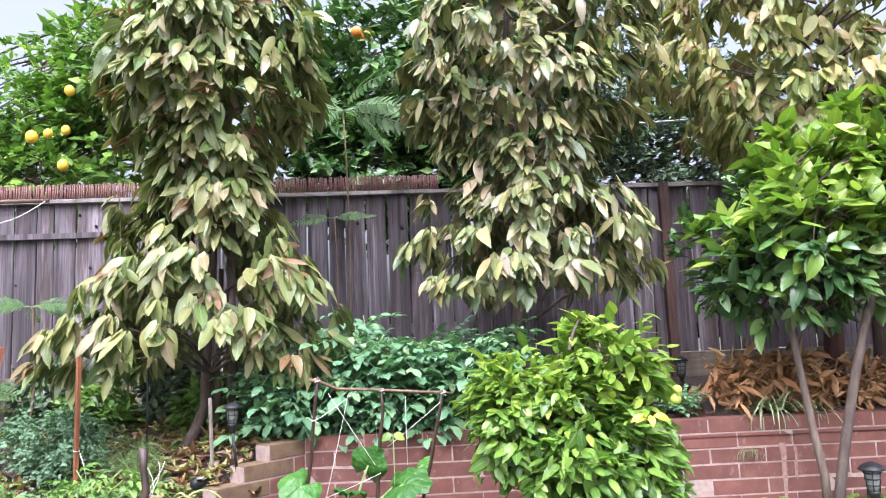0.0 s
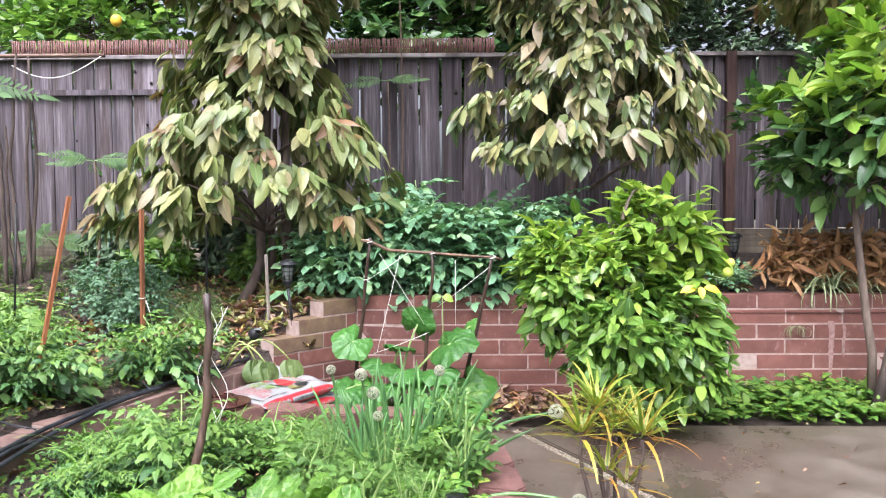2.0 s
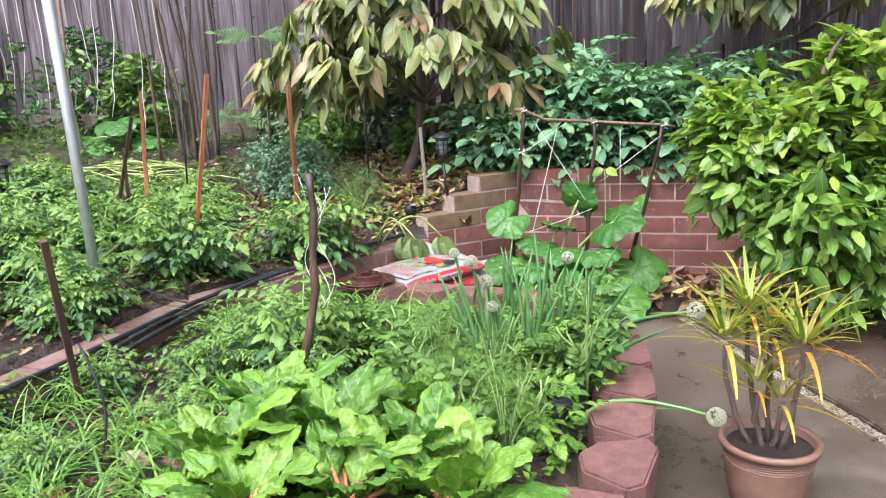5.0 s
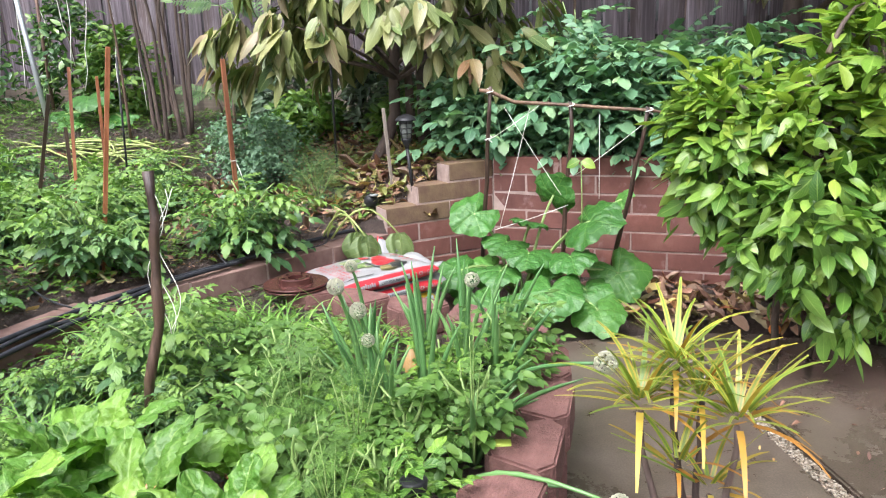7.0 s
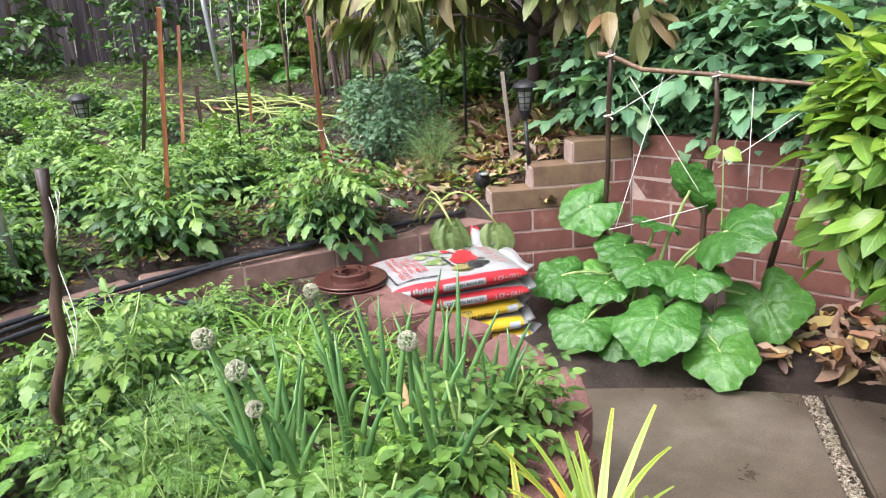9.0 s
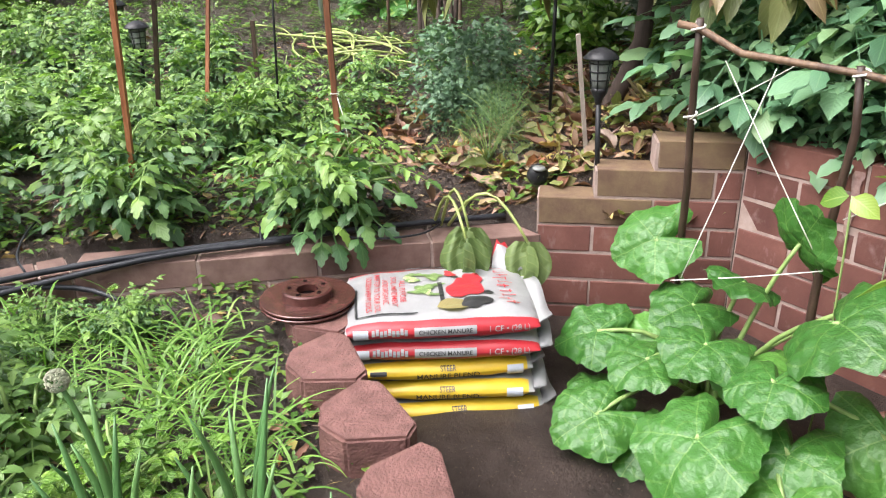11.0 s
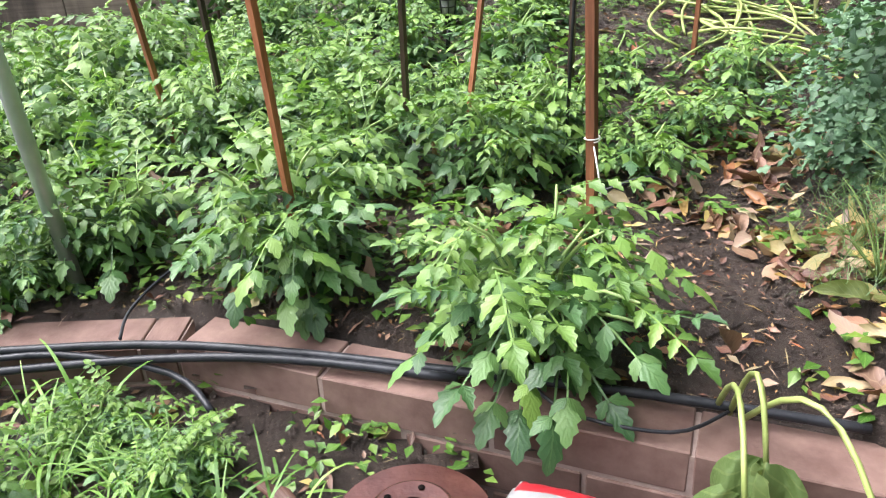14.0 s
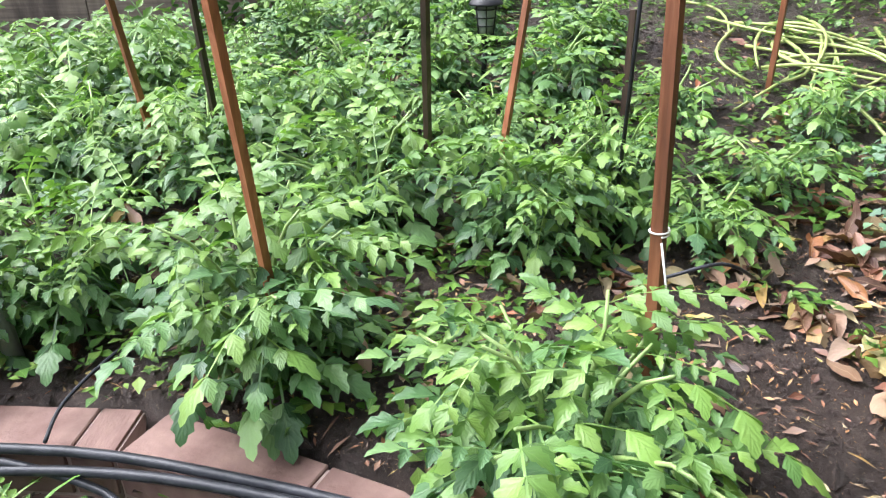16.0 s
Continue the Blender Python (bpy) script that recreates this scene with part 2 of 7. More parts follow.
L_AVONEW = leaf_mat("young_bronze_leaf", [(0.20, 0.12, 0.05), (0.27, 0.14, 0.075), (0.20, 0.18, 0.06), (0.24, 0.13, 0.09)], 0.4, 0.3, (0.36, 0.28, 0.16), 0.4)
L_FLOWER = leaf_mat("avocado_bloom", [(0.406, 0.330, 0.070), (0.507, 0.390, 0.094), (0.304, 0.270, 0.062)], 0.6, 0.3, vein_amt=0.0)
L_CITRUS = leaf_mat("citrus_leaf", [(0.068, 0.164, 0.028), (0.116, 0.238, 0.039), (0.176, 0.315, 0.054), (0.269, 0.414, 0.076)], 0.3, 0.3, (0.32, 0.45, 0.12), 0.4)
L_CITRUSDARK = leaf_mat("dark_citrus_leaf", [(0.044, 0.101, 0.044), (0.075, 0.166, 0.055), (0.118, 0.223, 0.069), (0.203, 0.317, 0.091)], 0.24, 0.2, (0.16, 0.24, 0.08), 0.35)
L_LIME = leaf_mat("fresh_citrus_leaf", [(0.111, 0.223, 0.029), (0.181, 0.314, 0.041), (0.263, 0.384, 0.054), (0.312, 0.404, 0.063)], 0.3, 0.35, (0.40, 0.5, 0.15), 0.35)
L_PALE = leaf_mat("pale_yellow_leaf", [(0.169, 0.211, 0.065), (0.248, 0.283, 0.092), (0.338, 0.333, 0.119), (0.405, 0.312, 0.140), (0.270, 0.293, 0.097)], 0.45, 0.3, (0.36, 0.38, 0.18), 0.4)
L_SMALL = leaf_mat("small_dark_leaf", [(0.059, 0.099, 0.065), (0.095, 0.157, 0.091), (0.154, 0.219, 0.118)], 0.35, 0.15, vein_amt=0.1)
L_TOMATO = leaf_mat("tomato_leaf", [(0.043, 0.104, 0.041), (0.066, 0.149, 0.052), (0.092, 0.197, 0.063), (0.132, 0.256, 0.078), (0.185, 0.313, 0.099), (0.074, 0.161, 0.058)], 0.42, 0.24, (0.24, 0.36, 0.14), 0.16, veins=14.0, relief=0.3)
L_TOMUPPER = leaf_mat("upper_tomato_leaf", [(0.093, 0.191, 0.043), (0.138, 0.257, 0.054), (0.191, 0.327, 0.065), (0.232, 0.364, 0.078)], 0.42, 0.30, (0.28, 0.42, 0.14), 0.12, veins=14.0, relief=0.3)
L_POTATO = leaf_mat("blue_green_leaf", [(0.097, 0.218, 0.120), (0.143, 0.286, 0.162), (0.196, 0.356, 0.197), (0.274, 0.413, 0.203)], 0.42, 0.28, (0.2, 0.36, 0.18), 0.35)
L_SQUASH = leaf_mat("squash_leaf", [(0.045, 0.154, 0.024), (0.062, 0.192, 0.031), (0.089, 0.239, 0.039)], 0.42, 0.24, (0.20, 0.34, 0.09), 0.42, 0.014, 15.0, relief=0.7)
L_CHARD = leaf_mat("chard_leaf", [(0.066, 0.175, 0.020), (0.106, 0.239, 0.027), (0.156, 0.307, 0.036), (0.225, 0.376, 0.050)], 0.42, 0.26, (0.30, 0.42, 0.13), 0.55, 0.022, 11.0, relief=0.9)
L_GRASS = leaf_mat("grass_blade", [(0.092, 0.208, 0.032), (0.138, 0.291, 0.045), (0.202, 0.374, 0.068), (0.276, 0.437, 0.108)], 0.42, 0.3, vein_amt=0.1)
L_ONION = leaf_mat("onion_leaf", [(0.077, 0.190, 0.065), (0.113, 0.240, 0.079), (0.162, 0.305, 0.101)], 0.32, 0.12, vein_amt=0.0)
L_FENNEL = leaf_mat("feathery_leaf", [(0.075, 0.165, 0.03), (0.11, 0.215, 0.04), (0.155, 0.27, 0.055)], 0.5, 0.3, vein_amt=0.0)
L_DILL = leaf_mat("grey_green_feather", [(0.095, 0.182, 0.065), (0.135, 0.234, 0.091), (0.189, 0.286, 0.104)], 0.5, 0.3, vein_amt=0.0)
L_KALE = leaf_mat("kale_leaf", [(0.085, 0.170, 0.098), (0.126, 0.231, 0.130), (0.169, 0.294, 0.156)], 0.5, 0.2, (0.2, 0.28, 0.2), 0.3)
L_SUMAC = leaf_mat("feather_leaflet", [(0.075, 0.150, 0.055), (0.110, 0.200, 0.070), (0.150, 0.250, 0.090)], 0.45, 0.35, vein_amt=0.1)
L_WILT = leaf_mat("wilted_leaf", [(0.101, 0.155, 0.045), (0.141, 0.203, 0.060), (0.172, 0.233, 0.080)], 0.5, 0.25, (0.28, 0.32, 0.12), 0.35, 0.02, 15.0, relief=0.5)
L_DRAC = leaf_mat("striped_sword_leaf", [(0.200, 0.270, 0.030), (0.290, 0.330, 0.035), (0.400, 0.380, 0.050), (0.420, 0.290, 0.045)], 0.4, 0.25, (0.10, 0.20, 0.03), 0.8, 0.20, 0.0)
L_DRACOLD = leaf_mat("aged_sword_leaf", [(0.40, 0.17, 0.03), (0.46, 0.28, 0.04), (0.42, 0.33, 0.05)], 0.5, 0.2, vein_amt=0.0)
L_SPIDER = leaf_mat("variegated_blade", [(0.14, 0.20, 0.07), (0.18, 0.24, 0.09)], 0.45, 0.2, (0.55, 0.56, 0.40), 0.9, 0.16, 0.0)
L_DEAD = leaf_mat("fallen_leaf", [(0.054, 0.024, 0.016), (0.130, 0.048, 0.030), (0.216, 0.106, 0.074), (0.356, 0.234, 0.158), (0.454, 0.384, 0.211), (0.162, 0.059, 0.034), (0.292, 0.160, 0.116), (0.108, 0.048, 0.036), (0.389, 0.266, 0.200), (0.302, 0.095, 0.036), (0.497, 0.405, 0.127), (0.184, 0.085, 0.063)], 0.5, 0.12, (0.35, 0.26, 0.16), 0.35)
L_DEADPALM = leaf_mat("dry_frond", [(0.281, 0.131, 0.056), (0.439, 0.229, 0.106), (0.580, 0.351, 0.179)], 0.6, 0.15, vein_amt=0.1)
L_COVER = leaf_mat("ground_cover_leaf", [(0.051, 0.131, 0.018), (0.085, 0.189, 0.027), (0.128, 0.246, 0.036), (0.187, 0.279, 0.045)], 0.38, 0.28, (0.28, 0.4, 0.12), 0.35)

# ---- geometry helpers ----
rng = np.random.default_rng(7)


def np_mesh(name, V, F, UV=None, smooth=True):
    """A mesh from arrays of points, faces of one size, and texture places per point."""
    V, F = np.asarray(V, float), np.asarray(F, int)
    me = bpy.data.meshes.new(name)
    k = F.shape[1]
    me.vertices.add(len(V))
    me.vertices.foreach_set("co", V.ravel())
    me.loops.add(F.size)
    me.loops.foreach_set("vertex_index", F.ravel())
    me.polygons.add(len(F))
    me.polygons.foreach_set("loop_start", np.arange(0, F.size, k))
    me.polygons.foreach_set("use_smooth", np.full(len(F), smooth))
    if UV is not None:
        lay = me.uv_layers.new(name="UVMap")
        lay.data.foreach_set("uv", np.asarray(UV, float)[F.ravel()].ravel())
    me.update(calc_edges=True)
    return me


def thing(name, loc, label, category, group="", kind=""):
    ob = new(name)
    ob.location = loc
    ob.empty_display_size = 0.1
    return tagged(ob, label, category, group, kind)


def origin_of(ob):
    o = Vector((0, 0, 0))
    while ob:
        o += ob.location
        ob = ob.parent
    return np.array(o)


def part(name, geo, mat, parent=None, label="", smooth=True):
    """One mesh object from (points, faces[, uv]) in world places, or from a bmesh, under a thing or a part."""
    o = origin_of(parent)
    if isinstance(geo, bmesh.types.BMesh):
        me = bpy.data.meshes.new(name)
        bmesh.ops.translate(geo, verts=geo.verts, vec=-Vector(o))
        geo.to_mesh(me)
        geo.free()
        me.polygons.foreach_set("use_smooth", np.full(len(me.polygons), smooth))
    else:
        me = np_mesh(name, np.asarray(geo[0]) - o, geo[1], geo[2] if len(geo) > 2 else None, smooth)
    me.materials.append(mat)
    ob = new(name, me)
    ob.parent = parent
    if label:
        tagged(ob, label)
    return ob


def joined(*geos):
    """Several (points, faces, uv) as one."""
    V, F, U, n = [], [], [], 0
    for g in geos:
        V.append(np.asarray(g[0], float))
        F.append(np.asarray(g[1]) + n)
        U.append(g[2] if len(g) > 2 and g[2] is not None else np.zeros((len(g[0]), 2)))
        n += len(g[0])
    return np.concatenate(V), np.concatenate(F), np.concatenate(U)


def tube(pts, radii, sides=7):
    """A bent, tapered tube with closed ends, all quads."""
    P = np.asarray(pts, float)
    R = np.broadcast_to(np.asarray(radii, float), (len(P),)).copy()
    P = np.vstack([P[:1], P, P[-1:]])
    R = np.concatenate([[R[0] * 0.05], R, [R[-1] * 0.05]])
    D = np.gradient(P, axis=0)
    D[0], D[-1] = D[1], D[-2]
    D /= np.linalg.norm(D, axis=1)[:, None] + 1e-9
    ref = np.array([1.0, 0.13, 0.07]) if abs(D[1][2]) > 0.7 else np.array([0.05, 0.1, 1.0])
    X = np.cross(D, ref)
    X /= np.linalg.norm(X, axis=1)[:, None] + 1e-9
    Y = np.cross(D, X)
    a = np.linspace(0, 2 * np.pi, sides, endpoint=False)
    V = P[:, None] + R[:, None, None] * (np.cos(a)[None, :, None] * X[:, None] + np.sin(a)[None, :, None] * Y[:, None])
    i, j = np.meshgrid(np.arange(len(P) - 1), np.arange(sides), indexing="ij")
    q = np.stack([i * sides + j, i * sides + (j + 1) % sides, (i + 1) * sides + (j + 1) % sides, (i + 1) * sides + j], -1).reshape(-1, 4)
    uv = np.stack(np.broadcast_arrays(np.linspace(0, 1, sides)[None], np.linspace(0, 1, len(P))[:, None]), -1).reshape(-1, 2)
    return V.reshape(-1, 3), q, uv


def curve_pts(a, b, sag=(0, 0, 0), n=7, wob=0.0):
    t = np.linspace(0, 1, n)[:, None]
    p = np.array(a, float) * (1 - t) + np.array(b, float) * t + np.array(sag, float) * np.sin(np.pi * t)
    if wob:
        w = rng.normal(0, wob, p.shape)
        w[0] = 0
        p = p + w
    return p


def lance(n=5, wide=0.2, fold=0.35, droop=0.25, tip=1.0, base=0.35, jag=0.0, fwd=0.0):
    """A leaf along +y, one long, three points across: folded at the midrib, its tip drooping."""
    t = np.linspace(0, 1, n + 1)
    w = wide * np.sin(np.pi * np.clip(t, 0, 1) ** (0.5 + base)) ** 0.72 * (1 - 0.12 * t * tip)
    if jag:
        w[1:-1:2] *= 1 - jag
        w[2:-1:2] *= 1 + jag * 0.6
    z = -droop * t ** 2
    V = np.zeros((n + 1, 3, 3))
    V[:, 0], V[:, 1], V[:, 2] = np.c_[-w, t + fwd * w, z + fold * w], np.c_[0 * t, t, z], np.c_[w, t + fwd * w, z + fold * w]
    uv = np.stack([np.stack([np.full(n + 1, u), t], -1) for u in (0.0, 0.5, 1.0)], 1)
    F = [(3 * i + k, 3 * i + k + 1, 3 * i + k + 4, 3 * i + k + 3) for i in range(n) for k in range(2)]
    return V.reshape(-1, 3), np.array(F), uv.reshape(-1, 2)


def broad(n=22, m=14, wide=0.36, droop=0.5, crinkle=0.03, seed=0.0):
    """A broad, puckered leaf along +y with wavy edges, sunk along its midrib and side veins."""
    V, U = [], []
    for i in range(n + 1):
        t = i / n
        w = wide * (1 - abs(2 * (0.03 + 0.96 * t) ** 1.2 - 1) ** 2.4) ** 0.5 + 0.004
        for j in range(m + 1):
            q = 2 * j / m - 1
            edge = abs(q) ** 2
            pucker = abs(math.sin((t - 0.32 * abs(q)) * 22)) * min(1.0, abs(q) * 3) * 0.040
            cell = noise.noise(Vector((q * 5.0 + seed, t * 12, seed + 4))) * crinkle * 1.2
            z = -droop * t * t + 0.34 * w * abs(q) * (1 - 0.9 * edge) + pucker + cell + 0.05 * math.sin(seed * 3 + t * 5) * q + edge * crinkle * 0.9 * math.sin(t * 17 + 2 * q + seed)
            V.append((w * q * (1 + 0.03 * math.sin(t * 23 + seed) * edge), t, z))
            U.append((j / m, t))
    F = [(i * (m + 1) + j, i * (m + 1) + j + 1, (i + 1) * (m + 1) + j + 1, (i + 1) * (m + 1) + j) for i in range(n) for j in range(m)]
    return np.array(V), np.array(F), np.array(U)


def blade(n=6, wide=0.02, droop=0.5):
    """A thin strap along +y, bending down."""
    t = np.linspace(0, 1, n + 1)
    a = droop * 2.2 * t
    ys, zs = np.cumsum(np.cos(a)) / (n + 1), -np.cumsum(np.sin(a)) / (n + 1)
    w = wide * np.clip(1.15 - t, 0.06, 1) ** 0.6
    V = np.stack([np.c_[-w, ys, zs + w * 0.5], np.c_[w, ys, zs + w * 0.5]], 1).reshape(-1, 3)
    uv = np.stack([np.c_[0 * t, t], np.c_[0 * t + 1, t]], 1).reshape(-1, 2)
    return V, np.array([(2 * i, 2 * i + 1, 2 * i + 3, 2 * i + 2) for i in range(n)]), uv


def placed(tmpl, P, D, N, S):
    """Copies of a leaf at places P, along D, facing N, of sizes S, as one (points, faces, uv)."""
    V, F, U = tmpl
    P, D, N, S = (np.asarray(a, float) for a in (P, D, N, S))
    Y = D / (np.linalg.norm(D, axis=1)[:, None] + 1e-9)
    X = np.cross(Y, N)
    X /= np.linalg.norm(X, axis=1)[:, None] + 1e-9
    Z = np.cross(X, Y)
    W = P[:, None] + S[:, None, None] * (V[None, :, 0, None] * X[:, None] + V[None, :, 1, None] * Y[:, None] + V[None, :, 2, None] * Z[:, None])
    k = len(P)
    return W.reshape(-1, 3), (F[None] + (np.arange(k) * len(V))[:, None, None]).reshape(-1, F.shape[1]), np.tile(U, (k, 1))


def mixed(tmpls, P, D, N, S):
    """The same with several leaf shapes dealt out by turns."""
    k = len(tmpls)
    return joined(*[placed(tm, P[i::k], D[i::k], N[i::k], S[i::k]) for i, tm in enumerate(tmpls) if len(P[i::k])])


def pinnate(pairs=4, leaflet=None, size=0.32, spread=1.0, end=True, curve=0.25, taper=0.35):
    """A compound leaf: a stalk along +y with leaflets in pairs."""
    leaflet = leaflet or lance(4, 0.24, 0.25, 0.15)
    t = np.linspace(0.22, 0.9, pairs)
    P, D, S = [], [], []
    for i, v in enumerate(t):
        s = size * (1 - taper * abs(v - 0.5) * 2)
        for sg in (-1, 1):
            P.append((0, v, -curve * v * v))
            D.append((sg * spread, 0.55, -0.15 - 0.3 * curve))
            S.append(s * (0.9 + 0.2 * ((i * 7 + sg) % 3) / 3))
    if end:
        P.append((0, 0.92, -curve * 0.85))
        D.append((0, 1, -0.5 * curve - 0.1))
        S.append(size * 1.15)
    lv = placed(leaflet, P, D, np.tile((0.0, 0.1, 1.0), (len(P), 1)), S)
    tt = np.linspace(0, 0.95, 4)
    w = 0.011
    st = np.stack([np.c_[tt * 0 - w, tt, -curve * tt ** 2], np.c_[tt * 0 + w, tt, -curve * tt ** 2]], 1).reshape(-1, 3)
    sf = np.array([(2 * i, 2 * i + 1, 2 * i + 3, 2 * i + 2) for i in range(3)])
    return joined(lv, (st, sf, np.full((len(st), 2), 0.5)))


def unit(v):
    return v / (np.linalg.norm(v, axis=-1, keepdims=True) + 1e-9)


def tufts(C, O, n, size, droop=0.5, spread=0.9, jitter=0.03, var=0.25):
    """Leaves in tufts: from each place C outward along O, n leaves splayed and drooping."""
    C, O = np.repeat(C, n, 0), np.repeat(O, n, 0)
    k = len(C)
    D = unit(O + rng.normal(0, spread, (k, 3)) * (1, 1, 0.6) + np.array((0, 0, -droop)))
    N = unit(O * 0.7 + np.array((0, 0, 0.8)) + rng.normal(0, 0.35, (k, 3)))
    P = C + rng.normal(0, jitter, (k, 3))
    S = size * np.clip(rng.normal(1, var, k), 0.45, 1.6)
    return P, D, N, S


def crown_points(n, center, profile, z0, z1, lo=0.55, squash=(1, 1), seed_phase=0.0):
    """Places in a crown whose radius at a height is profile(u), uneven round the trunk, and the ways outward."""
    u = rng.random(n)
    a = rng.random(n) * 2 * np.pi
    lump = 1 + 0.22 * np.sin(3 * a + 9 * u + seed_phase) + 0.16 * np.sin(5 * a - 14 * u + seed_phase)
    r = np.array([profile(x) for x in u]) * lump * (lo + (1 - lo) * rng.random(n) ** 0.5)
    cx = np.array(center)
    P = np.c_[cx[0] + r * np.cos(a) * squash[0], cx[1] + r * np.sin(a) * squash[1], z0 + (z1 - z0) * u]
    O = unit(np.c_[np.cos(a), np.sin(a), 0.35 * (u - 0.4)])
    return P, O


def limbs(base, tips, r0, fork=0.35, sides=6):
    """Limbs from points along the trunk to some of the tips."""
    out = []
    b = np.array(base, float)
    for t in tips:
        t = np.array(t, float)
        s = np.array((b[0], b[1], max(b[2], t[2] - fork * np.hypot(*(t[:2] - b[:2])) - 0.1)))
        out.append(tube(curve_pts(s, t, (0, 0, 0.05), 4), np.linspace(r0, r0 * 0.3, 4), sides))
    return joined(*out)


def box(c, s, rz=0.0, bevel=0.0, tilt=None):
    """A box as a bmesh, with rounded edges where bevel is given."""
    bm = bmesh.new()
    bmesh.ops.create_cube(bm, size=1, matrix=Matrix.Diagonal((*s, 1)))
    if bevel:
        bmesh.ops.bevel(bm, geom=bm.edges[:], offset=bevel, segments=2, affect="EDGES", profile=0.6)
    bmesh.ops.transform(bm, verts=bm.verts, matrix=Matrix.Translation(c) @ Matrix.Rotation(rz, 4, "Z") @ (tilt or Matrix.Identity(4)))
    return bm


def lathe(profile, c, sides=28, ring=False):
    """A turned body from (radius, height) pairs, standing at c."""
    bm = bmesh.new()
    rings = []
    for r, z in profile:
        rings.append([bm.verts.new((c[0] + r * math.cos(i * 2 * math.pi / sides), c[1] + r * math.sin(i * 2 * math.pi / sides), c[2] + z)) for i in range(sides)])
    for a, b in zip(rings, rings[1:] + (rings[:1] if ring else [])):
        for i in range(sides):
            bm.faces.new((a[i], a[(i + 1) % sides], b[(i + 1) % sides], b[i]))
    if ring:
        bmesh.ops.recalc_face_normals(bm, faces=bm.faces)
        return bm
    bm.faces.new(reversed(rings[0]))
    bm.faces.new(rings[-1])
    return bm


def wob(x, y, s=1.0):
    return noise.noise(Vector((x * s, y * s, 3.7)))


# ---- the ground ----
WALL_TOP, FENCE_Y = 0.753, 7.425
LOW_A, LOW_DIR = np.array((-1.46, 5.345)), unit(np.array((-1.59, -3.545)))
KNEE, LOW_END = LOW_A + LOW_DIR * 1.62, np.array((-2.22, 1.75))
LOW_N = np.array((LOW_DIR[1], -LOW_DIR[0]))
LOW_N = LOW_N if LOW_N[0] < 0 else -LOW_N
CORNER = np.array((-1.0, 5.85))


def smooth01(v):
    v = min(1.0, max(0.0, v))
    return v * v * (3 - 2 * v)


def behind_wall(x, y):
    """Distance behind the face of the nearest garden wall."""
    if x > CORNER[0]:
        return y - CORNER[1]
    e = unit(CORNER - LOW_A)
    q = float((np.array((x, y)) - LOW_A) @ np.array((-e[1], e[0])))
    lowd = float((np.array((x, y)) - LOW_A) @ LOW_N)
    if y < KNEE[1] + 0.1:
        lowd = max(lowd, KNEE[0] + (LOW_END[0] - KNEE[0]) * (KNEE[1] - y) / (KNEE[1] - LOW_END[1]) - x)
    return max(q, lowd) if y > 5.2 else lowd


def bed_z(x, y):
    """Height of the upper bed's soil."""
    d = float((np.array((x, y)) - LOW_A) @ LOW_N)
    low = 0.385 + 0.06 * min(1.3, max(0.0, d)) + 0.20 * max(0.0, d - 1.3) * smooth01((y - 2.6) / 2.6)
    low += max(0.0, 0.90 - low) * smooth01((y - 5.8) / 1.5)
    high = 0.735 + 0.15 * (y - 5.9)
    w = smooth01((y - 5.15) / 0.9) * smooth01((x + 2.9) / 1.5)
    back_off = behind_wall(x, y)
    if back_off < 0.155:
        return 0.30 if y < 5.36 else 0.44 if x < CORNER[0] - 0.1 else 0.62
    return min(1.0, low * (1 - w) + high * w) + 0.025 * wob(x, y, 2.2) + 0.012 * wob(x, y, 9)


def in_upper(x, y):
    return behind_wall(x, y) > 0.03


BORDER = [(-1.47, 4.43), (-1.16, 4.29), (-0.88, 4.26), (-0.61, 4.20), (-0.375, 4.07), (-0.255, 3.83), (-0.20, 3.56), (-0.17, 3.29), (-0.16, 3.02), (-0.16, 2.75), (-0.25, 2.49), (-0.43, 2.28),
          (-0.67, 2.14), (-0.94, 2.06), (-1.21, 2.01), (-1.48, 1.97), (-1.75, 1.94), (-2.02, 1.91)]


def in_front(x, y):
    """Inside the front bed, between the low wall and the block border."""
    poly = BORDER + [tuple(LOW_END), tuple(KNEE), (-1.80, 4.58)]
    inside = False
    j = len(poly) - 1
    for i in range(len(poly)):
        (xi, yi), (xj, yj) = poly[i], poly[j]
        if (yi > y) != (yj > y) and x < (xj - xi) * (y - yi) / (yj - yi) + xi:
            inside = not inside
        j = i
    return inside


def front_z(x, y):
    return 0.255 + 0.03 * wob(x, y, 2.5) + 0.012 * wob(x, y, 11)


def sheet(x0, x1, y0, y1, step, height, inside):
    xs, ys = np.arange(x0, x1 + step, step), np.arange(y0, y1 + step, step)
    V = np.array([(x, y, height(x, y)) for y in ys for x in xs])
    nx = len(xs)
    F = [(j * nx + i, j * nx + i + 1, (j + 1) * nx + i + 1, (j + 1) * nx + i) for j in range(len(ys) - 1) for i in range(nx - 1)
         if inside(xs[i] + step / 2, ys[j] + step / 2)]
    return V, np.array(F)


def structure(ob, label, category):
    return tagged(ob, label, category, kind="structure")


structure(part("ground", sheet(-120, 120, -120, 120, 12, lambda x, y: -0.06, lambda x, y: True), M_EARTH), "bare brown earth under the whole yard", "ground")
structure(part("upper_bed_soil", sheet(-7.0, 7.0, 0.4, 7.45, 0.07, bed_z, in_upper), M_SOIL), "dark damp soil of the raised vegetable bed", "soil")
structure(part("front_bed_soil", sheet(-3.2, 0.1, 1.7, 5.4, 0.06, front_z, in_front), M_SOIL), "dark soil of the block-edged vegetable bed", "soil")


